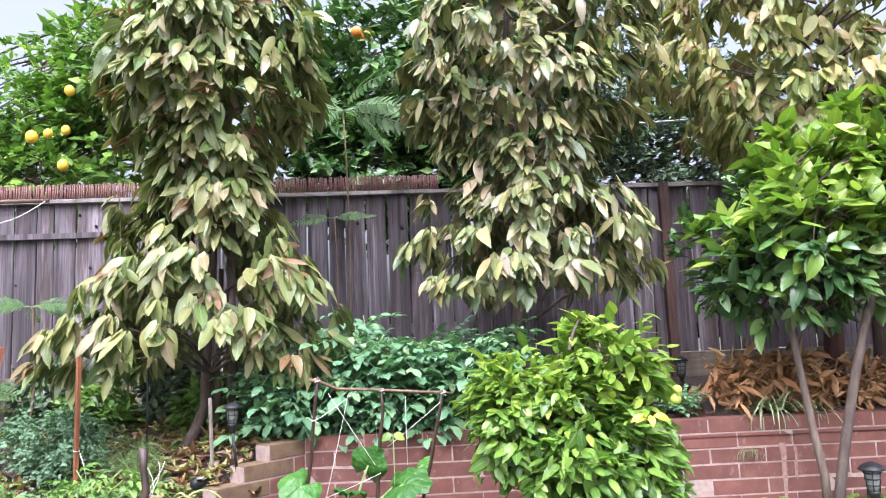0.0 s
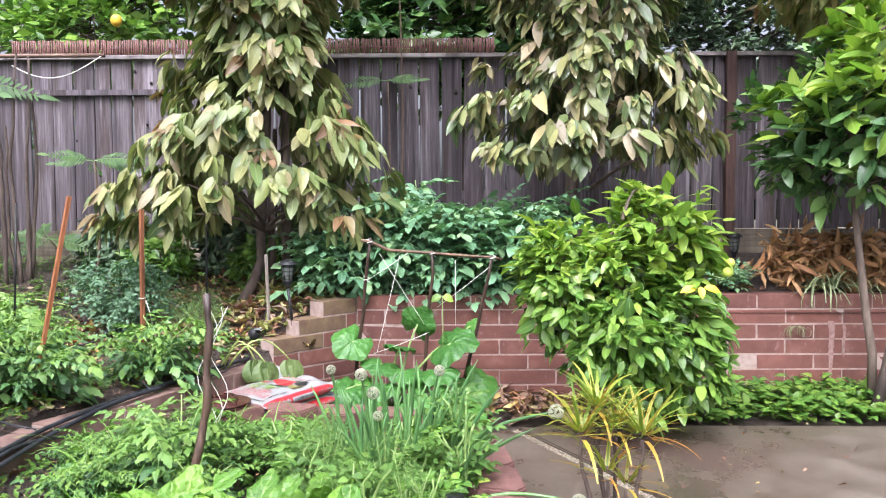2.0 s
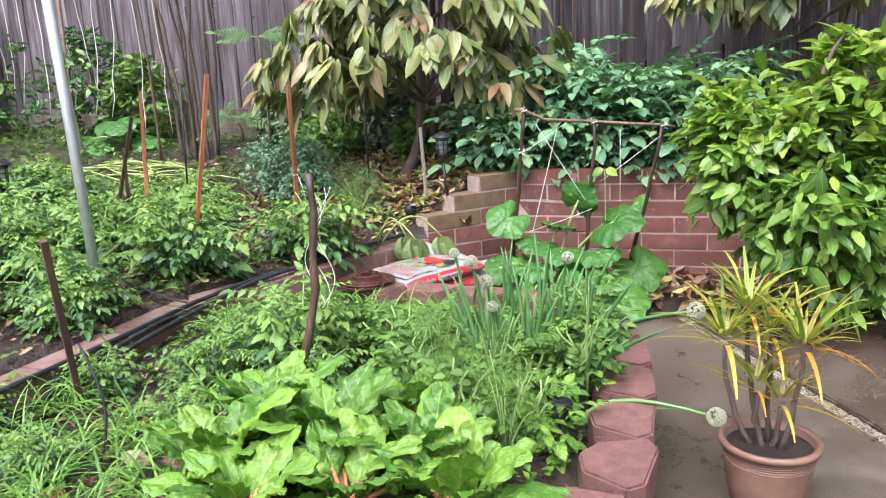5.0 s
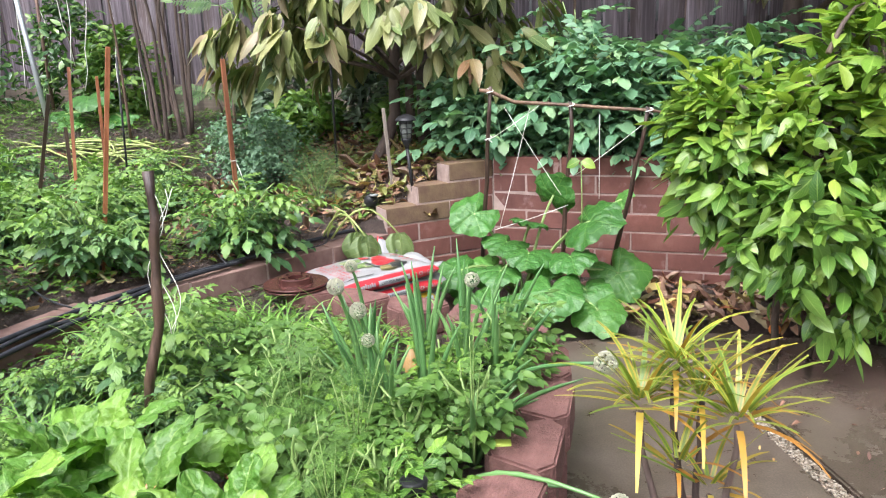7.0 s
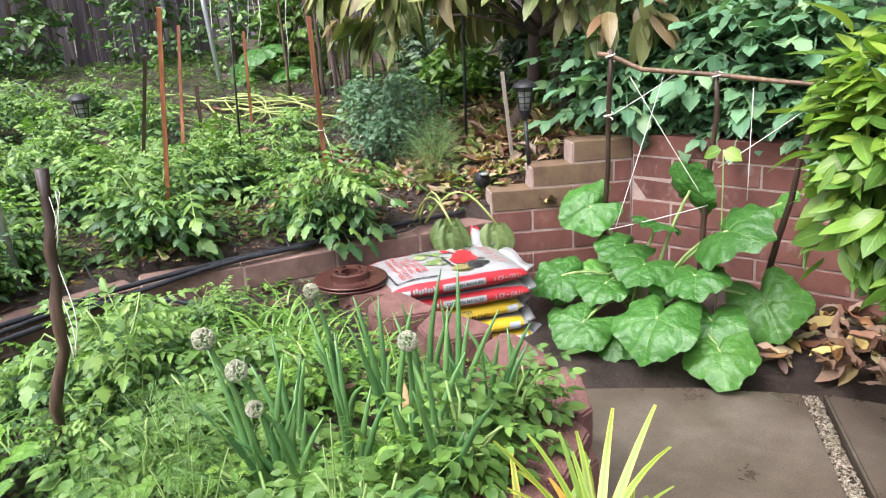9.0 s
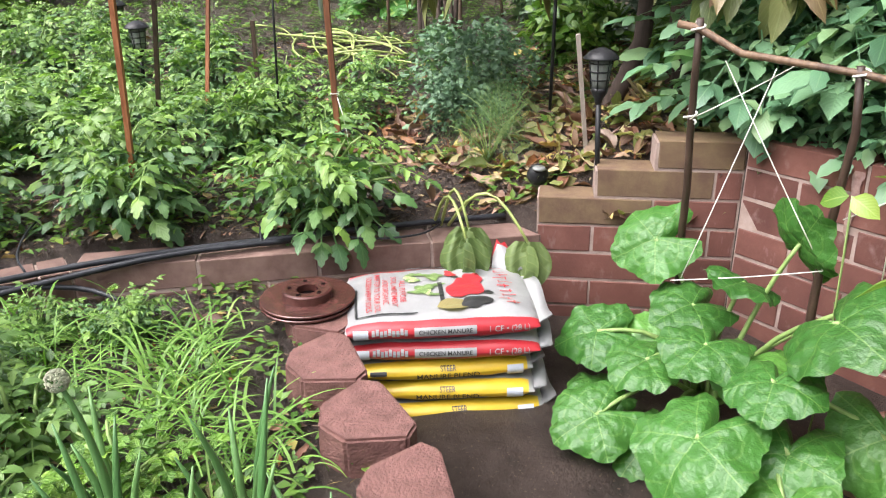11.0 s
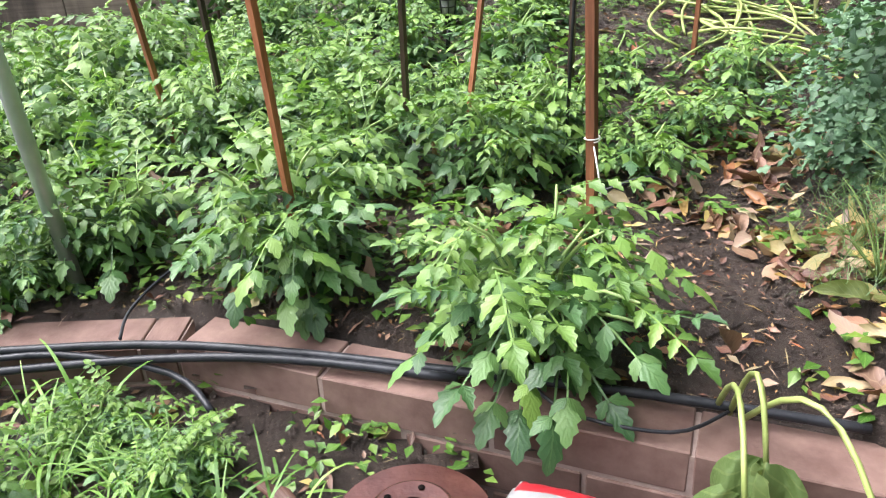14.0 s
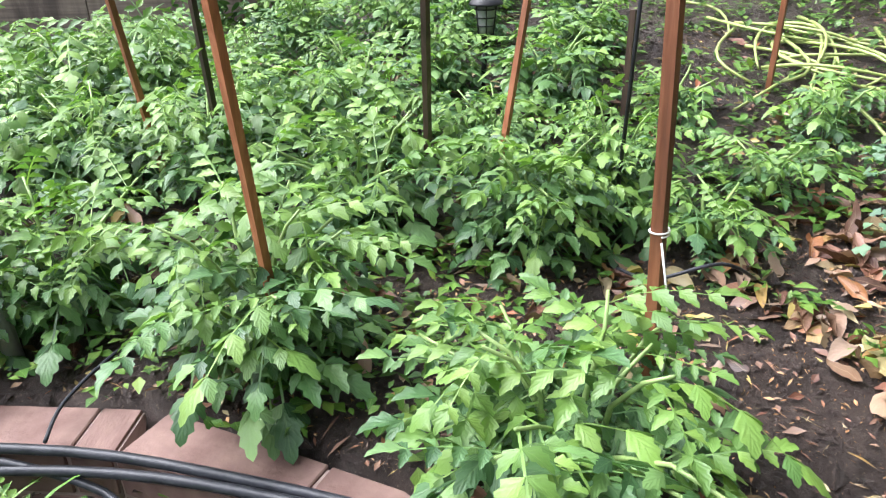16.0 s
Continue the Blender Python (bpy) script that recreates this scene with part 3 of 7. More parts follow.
def strip_edge(x):
    return 5.17 if x > 0 else 5.17 + 0.85 * x


structure(part("planting_strip_soil", sheet(-2.0, 7.0, 3.6, 6.0, 0.06, lambda x, y: -0.035 + 0.075 * smooth01((y - strip_edge(x)) / 0.35) + 0.012 * wob(x, y, 6),
                                            lambda x, y: y > strip_edge(x) - 0.15 and behind_wall(x, y) < 0.07 and not in_front(x, y)), M_SOIL), "dark soil strip at the foot of the brick wall", "soil")

# concrete slabs with a gravel-filled joint between them
J0, J1 = np.array((0.055, 5.13)), np.array((0.77, 3.70))
jd = unit(J1 - J0)
jn = np.array((jd[1], -jd[0])) * -1


def slab(name, pts):
    bm = bmesh.new()
    bot = [bm.verts.new((*p, -0.10)) for p in pts]
    top = [bm.verts.new((*p, 0.0)) for p in pts]
    n = len(pts)
    bm.faces.new(top)
    for i in range(n):
        bm.faces.new((bot[i], bot[(i + 1) % n], top[(i + 1) % n], top[i]))
    bmesh.ops.bevel(bm, geom=[e for e in bm.edges if all(v.co.z > -0.01 for v in e.verts)], offset=0.008, segments=2, affect="EDGES")
    return structure(part(name, bm, M_PATIO, smooth=False), "wet tan concrete patio slab with rounded joint edges", "patio slab")


jl = J0 + jd * 11
slab("patio_slab", [tuple(J0 - jn * 0.028), (-0.30, 4.94), (-0.62, 4.72), (-0.62, 4.0), (-0.2, 2.2), (-3.6, 1.5), (-3.6, -6.0), tuple(jl - jn * 0.028)])
slab("patio_slab", [tuple(J0 + jn * 0.028 + (0.01, 0.02)), tuple(jl + jn * 0.028), (7.0, -5.0), (7.0, 5.16), (1.2, 5.20), (0.5, 5.24)])
structure(part("joint_bed", box((*(J0 + jd * 5.5), -0.045), (11, 0.06, 0.06), math.atan2(jd[1], jd[0])), M_SOIL), "gravel joint bed between the slabs", "joint")
k = 5200
pp = J0 + jd * (rng.random((k, 1)) * 3.2) + jn * rng.uniform(-0.026, 0.026, (k, 1))
bm0 = bmesh.new()
bmesh.ops.create_icosphere(bm0, subdivisions=1, radius=1)
ico = (np.array([v.co[:] for v in bm0.verts]) * (1, 0.75, 0.55), np.array([[v.index for v in f.verts] for f in bm0.faces]), np.zeros((len(bm0.verts), 2)))
bm0.free()
octa = (np.array([(1, 0, 0), (-1, 0, 0), (0, 0.8, 0), (0, -0.8, 0), (0, 0, 0.6), (0, 0, -0.6)], float), np.array([(0, 2, 4), (2, 1, 4), (1, 3, 4), (3, 0, 4), (2, 0, 5), (1, 2, 5), (3, 1, 5), (0, 3, 5)]), np.zeros((6, 2)))
M_PEB = leaf_mat("pebbles", [(0.056, 0.035, 0.020), (0.140, 0.104, 0.069), (0.242, 0.199, 0.154), (0.303, 0.259, 0.211)], 0.5, 0.0, vein_amt=0.0)
tagged(part("gravel", placed(ico, np.c_[pp, np.full(k, -0.008)], rng.normal(0, 1, (k, 3)) * (1, 1, 0.3), np.tile((0, 0.1, 1.0), (k, 1)), rng.uniform(0.003, 0.008, k)), M_PEB),
       "small pale gravel filling the slab joint", "gravel", kind="stuff")

# ---- trees ----
AVO_LEAVES = [lance(5, 0.19, 0.25, 0.20), lance(5, 0.205, 0.45, 0.42), lance(5, 0.18, 0.15, 0.08), lance(5, 0.19, -0.30, 0.35)]
FAR_LEAVES = [lance(2, 0.27, 0.25, 0.2), lance(2, 0.30, -0.3, 0.3)]
CIT_LEAVES = [lance(5, 0.23, 0.25, 0.15), lance(5, 0.25, 0.45, 0.40), lance(5, 0.22, 0.1, 0.05), lance(5, 0.24, -0.3, 0.3)]


def avocado_tree(base, stems, z0, z1, prof, n, leaf, mats, label, squash=(1, 1), per=9, phase=0.0, young=0.12, bloom=0, center=None):
    """Avocado: leaning stems, limbs, and tufts of long drooping leaves."""
    t = thing("avocado_tree", base, label, "tree")
    cx = center or base
    for s in stems:
        part("trunk", tube(s[0], s[1], 9), M_BARK, t)
    C, O = crown_points(n, cx, prof, z0, z1, 0.5, squash, phase)
    part("branching", limbs((cx[0], cx[1], base[2] + 0.4), C[:: max(1, n // 50)] * 0.8 + np.array((cx[0], cx[1], 0)) * 0.2 + np.array((0, 0, 0.2)) * C[:: max(1, n // 50), 2:] * 0.97, 0.014), M_BARK, t)
    P, D, N, S = tufts(C, O, per, leaf, 1.25, 0.62, 0.025)
    part("crown", mixed(AVO_LEAVES, P, D, N, S), mats[0], t)
    k = int(n * young)
    if k:
        P, D, N, S = tufts(C[:k] + O[:k] * 0.10, O[:k], 6, leaf * 0.75, 0.5, 0.6, 0.02)
        part("young_foliage", mixed(AVO_LEAVES, P, D, N, S), mats[1], t, "bronze young leaves at the shoot tips")
    if bloom:
        P, D, N, S = tufts(C[-bloom:] + O[-bloom:] * 0.12, O[-bloom:], 60, 0.05, -0.2, 1.2, 0.055)
        part("blossom", placed(lance(1, 0.12, 0.2, 0), P, D, N, S), L_FLOWER, t, "yellow-green flower sprays")
    return t


avocado_tree((-1.72, 6.15, 0.80), [(np.array([(-1.95, 6.08, 0.60), (-1.88, 6.10, 0.68), (-1.80, 6.11, 0.82), (-1.745, 6.13, 0.98), (-1.75, 6.15, 1.2), (-1.70, 6.18, 2.0), (-1.72, 6.2, 3.9)]), np.array([0.050, 0.045, 0.040, 0.038, 0.036, 0.03, 0.018])),
                                    (curve_pts((-1.56, 6.18, 0.66), (-1.60, 6.22, 2.4), (0.02, 0, 0), 6, 0.012), np.linspace(0.050, 0.022, 6)),
                                    (curve_pts((-1.70, 6.30, 0.70), (-1.66, 6.30, 2.0), (-0.03, 0, 0), 5, 0.012), np.linspace(0.034, 0.018, 5))],
             1.30, 4.7, lambda u: 0.30 + 0.74 * max(0.0, 1 - u / 0.40) ** 0.8 + 0.46 * math.exp(-((u - 0.66) / 0.17) ** 2), 580, 0.178, (L_AVO, L_AVONEW),
             "young avocado tree with drooping yellow-green leaves", (1, 0.8), 12, 1.0, center=(-1.72, 6.15, 0.8))
avocado_tree((0.58, 6.35, 0.78), [(curve_pts((0.58, 6.35, 0.72), (0.62, 6.4, 4.2), (0.03, 0, 0), 8, 0.012), np.linspace(0.062, 0.02, 8))],
             1.78, 4.7, lambda u: 0.38 + 0.42 * math.exp(-((u - 0.10) / 0.12) ** 2) + 0.46 * math.exp(-((u - 0.62) / 0.22) ** 2), 560, 0.165, (L_AVODARK, L_AVO),
             "avocado tree with dark glossy leaves and yellow flower sprays", (1.15, 0.8), 12, 2.2, 0.30, 150, center=(0.72, 6.3, 0.8))
avocado_tree((3.9, 7.0, 0.9), [(curve_pts((3.9, 7.0, 0.8), (3.7, 7.0, 3.7), (0.1, 0, 0), 8, 0.012), np.linspace(0.10, 0.05, 8))],
             2.9, 5.0, lambda u: 1.25 * math.sin(math.pi * (0.15 + 0.75 * u)) + 0.15, 560, 0.175, (L_PALE, L_AVONEW),
             "avocado tree with pale yellowing drooping leaves", (1.15, 0.7), 9, 0.4, 0.22, 90, center=(3.55, 6.9, 0.8))


def citrus(name, base, stems, blobs, n, leaf, mat, label, per=8, bark=M_BARKPALE, top=None, fruit=(), droop=0.10, shapes=None):
    """Citrus: pale stems and upright tufts of short leaves in overlapping lobes (x, y, z, radii)."""
    shapes = shapes or CIT_LEAVES
    t = thing(name, base, label, "tree" if "tree" in name else "bush")
    for s in stems:
        part("trunk", tube(*s, 9), bark, t)
    Cs, Os = [], []
    tot = sum(b[3] * b[4] for b in blobs)
    for b in blobs:
        k = int(n * b[3] * b[4] / tot)
        d = unit(rng.normal(0, 1, (k, 3)) * (1, 1, 0.9))
        r = 0.55 + 0.45 * rng.random((k, 1)) ** 0.6
        r *= 1 + 0.16 * np.sin(5 * np.arctan2(d[:, 1:2], d[:, :1]) + 7 * d[:, 2:])
        Cs.append(np.array(b[:3]) + d * r * (b[3], b[3] * 0.85, b[4]))
        Os.append(unit(d + (0, 0, 0.35)))
    C, O = np.concatenate(Cs), np.concatenate(Os)
    part("branching", joined(*[limbs((b[0] * 0.6 + base[0] * 0.4, b[1] * 0.6 + base[1] * 0.4, b[2] - b[4]), C[i::max(1, n // 14)][:16], 0.012) for i, b in enumerate(blobs)]), bark, t)
    P, D, N, S = tufts(C, O, per, leaf, droop, 0.75, 0.03)
    # top: (height, material) for the brighter leaves above that height
    if top:
        hi = (P[:, 2] + rng.normal(0, 0.16, len(P))) > top[0]
        part("crown", mixed(shapes, P[~hi], D[~hi], N[~hi], S[~hi]), mat, t)
        part("new_growth", mixed(shapes, P[hi], D[hi], N[hi], S[hi] * 1.1), top[1], t, "bright yellow-green upper leaves")
    else:
        part("crown", mixed(shapes, P, D, N, S), mat, t)
    for f in fruit:
        bm = bmesh.new()
        bmesh.ops.create_uvsphere(bm, u_segments=14, v_segments=9, radius=f[3], matrix=Matrix.Translation(f[:3]) @ Matrix.Diagonal((1, 1, f[4], 1)))
        part("fruit", bm, f[5], t)
    return t


M_ORANGE = plain_mat("orange_peel", (0.62, 0.17, 0.02), (0.72, 0.24, 0.03), 0.45, 60.0)
M_LEMON = plain_mat("lemon_peel", (0.72, 0.42, 0.03), (0.80, 0.52, 0.05), 0.45, 60.0)
M_LIMEFRUIT = plain_mat("lime_peel", (0.35, 0.45, 0.06), (0.45, 0.52, 0.09), 0.45, 60.0)

citrus("citrus_tree", (2.38, 5.35, 0.03), [(curve_pts((2.38, 5.35, 0.0), (2.98, 5.5, 1.85), (-0.03, 0, 0), 8, 0.008), np.linspace(0.036, 0.026, 8))],
       [(2.55, 5.6, 2.05, 0.62, 0.5), (3.3, 5.55, 2.2, 0.75, 0.62), (2.35, 5.7, 1.75, 0.45, 0.35), (3.4, 5.5, 2.65, 0.7, 0.4), (2.75, 5.65, 2.5, 0.5, 0.3), (2.95, 5.6, 1.8, 0.5, 0.3), (4.1, 5.5, 2.3, 0.8, 0.7)],
       620, 0.145, L_CITRUSDARK, "citrus tree with dark lower leaves and bright upper leaves", 8, top=(1.98, L_LIME))
citrus("citrus_tree", (2.43, 5.46, 0.03), [(np.array([(2.43, 5.46, 0.0), (2.43, 5.47, 0.4), (2.40, 5.50, 0.66), (2.385, 5.58, 1.1), (2.37, 5.68, 1.68), (2.45, 5.85, 2.1)]), np.array([0.030, 0.028, 0.026, 0.024, 0.022, 0.018]))],
       [(2.35, 6.15, 2.0, 0.5, 0.35), (2.75, 6.2, 2.3, 0.55, 0.45), (2.15, 6.1, 1.7, 0.28, 0.2)], 170, 0.105, L_CITRUSDARK, "slender citrus tree with dark glossy leaves before the brick wall", 8)
t3 = thing("tree_trunk", (3.15, 6.5, 0.8), "rough red-brown tree trunk against the fence", "tree trunk")
part("trunk", tube(curve_pts((3.15, 6.5, 0.7), (3.25, 6.6, 3.2), (0.02, 0, 0), 7, 0.01), np.linspace(0.085, 0.06, 7), 10), M_BARKRED, t3)
citrus("citrus_bush", (0.60, 4.95, 0.03), [(curve_pts((0.55, 4.98, 0.0), (0.45, 4.85, 0.75), (0.03, 0, 0), 6, 0.008), np.linspace(0.018, 0.011, 6)),
                                            (curve_pts((0.68, 5.0, 0.0), (0.82, 4.95, 1.1), (0, 0, 0), 6, 0.008), np.linspace(0.017, 0.010, 6))],
       [(0.32, 4.86, 1.04, 0.26, 0.22), (0.28, 4.84, 0.86, 0.22, 0.24), (0.90, 4.95, 1.19, 0.30, 0.30), (0.97, 4.90, 0.76, 0.27, 0.32), (0.58, 4.80, 0.92, 0.30, 0.28), (0.66, 4.66, 0.68, 0.26, 0.26), (0.50, 4.78, 0.62, 0.22, 0.18), (0.72, 4.72, 0.42, 0.15, 0.20), (1.04, 4.86, 0.46, 0.19, 0.24)],
       760, 0.094, L_CITRUS, "low citrus bush with fresh bright green leaves", 7, droop=0.55, top=(1.0, L_LIME), fruit=[(1.21, 4.72, 1.00, 0.03, 1.0, M_LIMEFRUIT), (1.23, 4.74, 1.05, 0.026, 1.0, M_LIMEFRUIT)])

# neighbours' trees beyond the fence
citrus("orange_tree", (-0.3, 9.4, 0.0), [(curve_pts((-0.3, 9.4, -0.05), (-0.2, 9.4, 3.0), (0.1, 0, 0), 6, 0.02), np.linspace(0.12, 0.08, 6))],
       [(-0.5, 9.3, 3.5, 1.1, 1.0), (0.7, 9.3, 3.6, 1.1, 1.0), (-0.2, 9.4, 4.7, 1.5, 1.0), (1.0, 9.4, 4.7, 1.2, 1.0), (-1.3, 9.3, 3.2, 0.6, 0.5), (-1.1, 9.3, 4.3, 0.7, 0.7)],
       2200, 0.15, L_CITRUSDARK, "large dark orange tree behind the fence", 8, M_BARK, shapes=FAR_LEAVES,
       fruit=[(-0.70, 8.15, 4.62, 0.06, 0.95, M_ORANGE), (-0.60, 8.17, 4.58, 0.055, 0.95, M_ORANGE)])
citrus("lemon_tree", (-4.6, 9.2, 0.0), [(curve_pts((-4.6, 9.2, -0.05), (-4.5, 9.2, 2.8), (0.1, 0, 0), 6, 0.02), np.linspace(0.1, 0.07, 6))],
       [(-4.3, 9.0, 3.3, 0.9, 0.7), (-3.6, 9.0, 3.9, 0.7, 0.8), (-5.3, 9.2, 3.3, 0.9, 0.7), (-3.3, 9.0, 4.6, 1.0, 0.8), (-2.2, 9.3, 4.4, 0.9, 0.9), (-4.2, 9.0, 4.1, 0.5, 0.4)],
       1200, 0.14, L_CITRUS, "lemon tree with yellow fruit behind the fence", 7, M_BARK, shapes=FAR_LEAVES,
       fruit=[(x, 8.05, z, r, 1.15, M_LEMON) for x, z, r in ((-3.95, 3.54, 0.060), (-3.79, 3.57, 0.045), (-3.62, 3.60, 0.045), (-3.64, 3.24, 0.055), (-3.59, 4.01, 0.050), (-1.82, 3.48, 0.040))])
citrus("hedge_tree", (2.4, 10.4, 0.0), [(curve_pts((2.4, 10.4, -0.05), (2.4, 10.4, 3.0), (0.1, 0, 0), 6, 0.02), np.linspace(0.14, 0.1, 6))],
       [(2.2, 10.2, 3.5, 1.2, 1.1), (3.4, 10.2, 3.6, 1.3, 1.2), (2.5, 10.3, 4.8, 1.5, 1.2), (4.6, 10.2, 3.8, 1.3, 1.3), (1.3, 10.3, 4.2, 0.9, 0.9)],
       3200, 0.10, L_SMALL, "tall tree with small dark leaves behind the fence", 9, M_BARK, shapes=FAR_LEAVES)
citrus("hedge_tree", (-6.6, 10.0, 0.0), [(curve_pts((-6.6, 10, -0.05), (-6.5, 10, 3.0), (0.1, 0, 0), 6, 0.02), np.linspace(0.14, 0.1, 6))],
       [(-6.2, 10, 3.2, 1.5, 1.0), (-5.2, 10.2, 3.4, 1.0, 0.9), (-5.3, 10.2, 4.5, 1.0, 0.9), (-4.2, 10.4, 4.9, 1.0, 1.0), (-3.0, 10.4, 5.4, 1.0, 1.0)], 900, 0.13, L_CITRUS, "light green garden tree behind the fence", 7, M_BARK, shapes=FAR_LEAVES)

# ---- beds: vegetables and weeds ----
POT_LEAF = [pinnate(3, lance(4, 0.34, 0.3, 0.3), 0.42, 1.0, True, 0.45), pinnate(3, lance(4, 0.32, 0.4, 0.15), 0.40, 1.1, True, 0.3)]
BUSH_LEAF = [pinnate(4, lance(6, 0.31, 0.25, 0.35, jag=0.14, fwd=0.2), 0.36, 1.0, True, 0.6), pinnate(4, lance(6, 0.29, 0.4, 0.2, jag=0.14, fwd=0.2), 0.34, 1.1, True, 0.45), pinnate(3, lance(6, 0.33, -0.2, 0.4, jag=0.12, fwd=0.2), 0.34, 1.0, True, 0.7)]
TOM_LEAF = [pinnate(4, lance(7, 0.29, 0.25, 0.40, base=0.12, jag=0.22, fwd=0.42), 0.33, 1.0, True, 0.50), pinnate(4, lance(7, 0.26, 0.5, 0.25, base=0.12, jag=0.22, fwd=0.42), 0.30, 1.15, True, 0.25),
            pinnate(3, lance(7, 0.31, -0.30, 0.45, base=0.12, jag=0.2, fwd=0.4), 0.38, 0.9, True, 0.65)]
TOM_FAR = [pinnate(4, lance(3, 0.30, 0.25, 0.40), 0.33, 1.0, True, 0.50), pinnate(3, lance(3, 0.30, -0.3, 0.35), 0.37, 1.1, True, 0.3)]


def leafy_plant(name, base, h, spread, stems, per, leaf, tmpls, mat, label, category, group="", lean=0.25, tops=0.0):
    """A bushy plant: several bending stems with compound leaves along them."""
    t = thing(name, base, label, category, group)
    st, P, D, N, S = [], [], [], [], []
    for i in range(stems):
        a = i * 2.399 + rng.uniform(0, 0.8)
        r = spread * rng.uniform(0.35, 1.0)
        tip = np.array(base) + (r * math.cos(a), r * math.sin(a), h * rng.uniform(0.7, 1.05) * (1 - 0.35 * r / spread))
        pts = curve_pts(base, tip, (-0.15 * r * math.cos(a), -0.15 * r * math.sin(a), 0.10 * h), 6, 0.006)
        st.append(tube(pts, np.linspace(0.008, 0.003, 6), 5))
        for k in range(per):
            u = (k + rng.random()) / per
            u = 0.18 + 0.82 * u
            p = pts[0] + 0
            f = u * 5
            j = min(4, int(f))
            p = pts[j] * (1 - f + j) + pts[j + 1] * (f - j)
            b = rng.uniform(0, 2 * math.pi)
            out = np.array((math.cos(a) * 0.5 + math.cos(b), math.sin(a) * 0.5 + math.sin(b), rng.uniform(-0.15, 0.75) * (0.4 + u)))
            P.append(p)
            D.append(out)
            N.append((0.2 * rng.normal(), 0.2 * rng.normal(), 1.0))
            S.append(leaf * rng.uniform(0.65, 1.2) * (1.1 - 0.35 * u))
    part("stem", joined(*st), M_STEM, t)
    P, D, N, S = np.array(P), unit(np.array(D)), np.array(N), np.array(S)
    # tomato leaves above about half the height take the brighter yellow-green material
    hi = P[:, 2] - base[2] + rng.normal(0, 0.08 * h, len(P)) > h * 0.52
    if mat is L_TOMATO:
        part("young_leaves", mixed(tmpls, P[hi], D[hi], N[hi], S[hi]), L_TOMUPPER, t, "pale yellow-green upper leaves")
        part("foliage", mixed(tmpls, P[~hi], D[~hi], N[~hi], S[~hi]), mat, t)
    else:
        part("foliage", mixed(tmpls, P, D, N, S), mat, t)
    return t


def bed_point(s, d):
    p = LOW_A + LOW_DIR * s + LOW_N * d
    return float(p[0]), float(p[1])


TOM_LABEL = "bushy young tomato plant with dense green leaves"
toms = [leafy_plant("tomato_plant", (0, 0, 0), h, sp, st, per, lf, TOM_LEAF, L_TOMATO, TOM_LABEL, "tomato plant", "tomato plants")
        for h, sp, st, per, lf in ((0.42, 0.31, 13, 11, 0.20), (0.48, 0.27, 11, 12, 0.20), (0.40, 0.28, 11, 11, 0.19), (0.52, 0.25, 11, 12, 0.195))]
far_toms = [leafy_plant("tomato_plant", (0, 0, 0), h, sp, 9, 11, 0.19, TOM_FAR, L_TOMATO, TOM_LABEL, "tomato plant", "tomato plants") for h, sp in ((0.50, 0.27), (0.44, 0.30))]
spots = []
for s, d in ((0.78, 0.22), (1.50, 0.34), (2.12, 0.33), (2.75, 0.31), (3.35, 0.33)):
    spots.append((s, d, 1.02 if s < 1 else 1.0))
for d in (1.0, 1.45, 1.95, 2.45, 2.95):
    s = 0.62 + (0.32 if d > 1.2 else 0.45) + 0.12 * math.sin(d * 9)
    while s < 3.9:
        spots.append((s, d + rng.uniform(-0.1, 0.1), rng.uniform(0.72, 1.12)))
        s += rng.uniform(0.40, 0.55)
used = set()
for i, (s, d, k) in enumerate(spots):
    x, y = bed_point(s, d)
    if x < -6.4 or y > 5.16 or (x < -4.9 and y < 3.6):
        continue
    m = pose(x, y, bed_z(x, y) - 0.01, 0, 0, rng.uniform(0, 360)) @ Matrix.Diagonal((k, k, k, 1))
    kind = far_toms[i % 2] if d > 1.8 else toms[i % 4]
    if kind.name in used:
        copy_thing(kind, m)
    else:
        kind.matrix_basis = m
        used.add(kind.name)
small_toms = leafy_plant("tomato_plant", (0, 0, 0), 0.26, 0.16, 6, 7, 0.15, TOM_LEAF, L_TOMATO, "small young tomato plant in bare soil", "tomato plant", "tomato plants")
for i, (x, y) in enumerate(((-2.85, 5.22), (-3.1, 5.45), (-3.4, 5.75), (-2.95, 5.05), (-3.6, 5.3))):
    m = pose(x, y, bed_z(x, y) - 0.01, 0, 0, i * 77)
    if i == 0:
        small_toms.matrix_basis = m
    else:
        copy_thing(small_toms, m)
# more of them at the low end of the front bed
for i, (x, y, k) in enumerate(((-1.78, 3.95, 0.42), (-1.92, 3.72, 0.45), (-1.68, 3.55, 0.5), (-1.25, 3.22, 0.55), (-1.66, 3.20, 0.55), (-1.55, 2.85, 0.42), (-2.02, 3.05, 0.45), (-2.2, 2.6, 0.5), (-1.75, 2.45, 0.4), (-2.42, 3.35, 0.7), (-1.38, 3.40, 0.85), (-2.45, 2.2, 0.6))):
    copy_thing(toms[(i + 1) % 4], pose(x, y, (bed_z(x, y) if behind_wall(x, y) > 0.15 else front_z(x, y)) - 0.02, 0, 0, i * 67) @ Matrix.Diagonal((k, k, k, 1)))

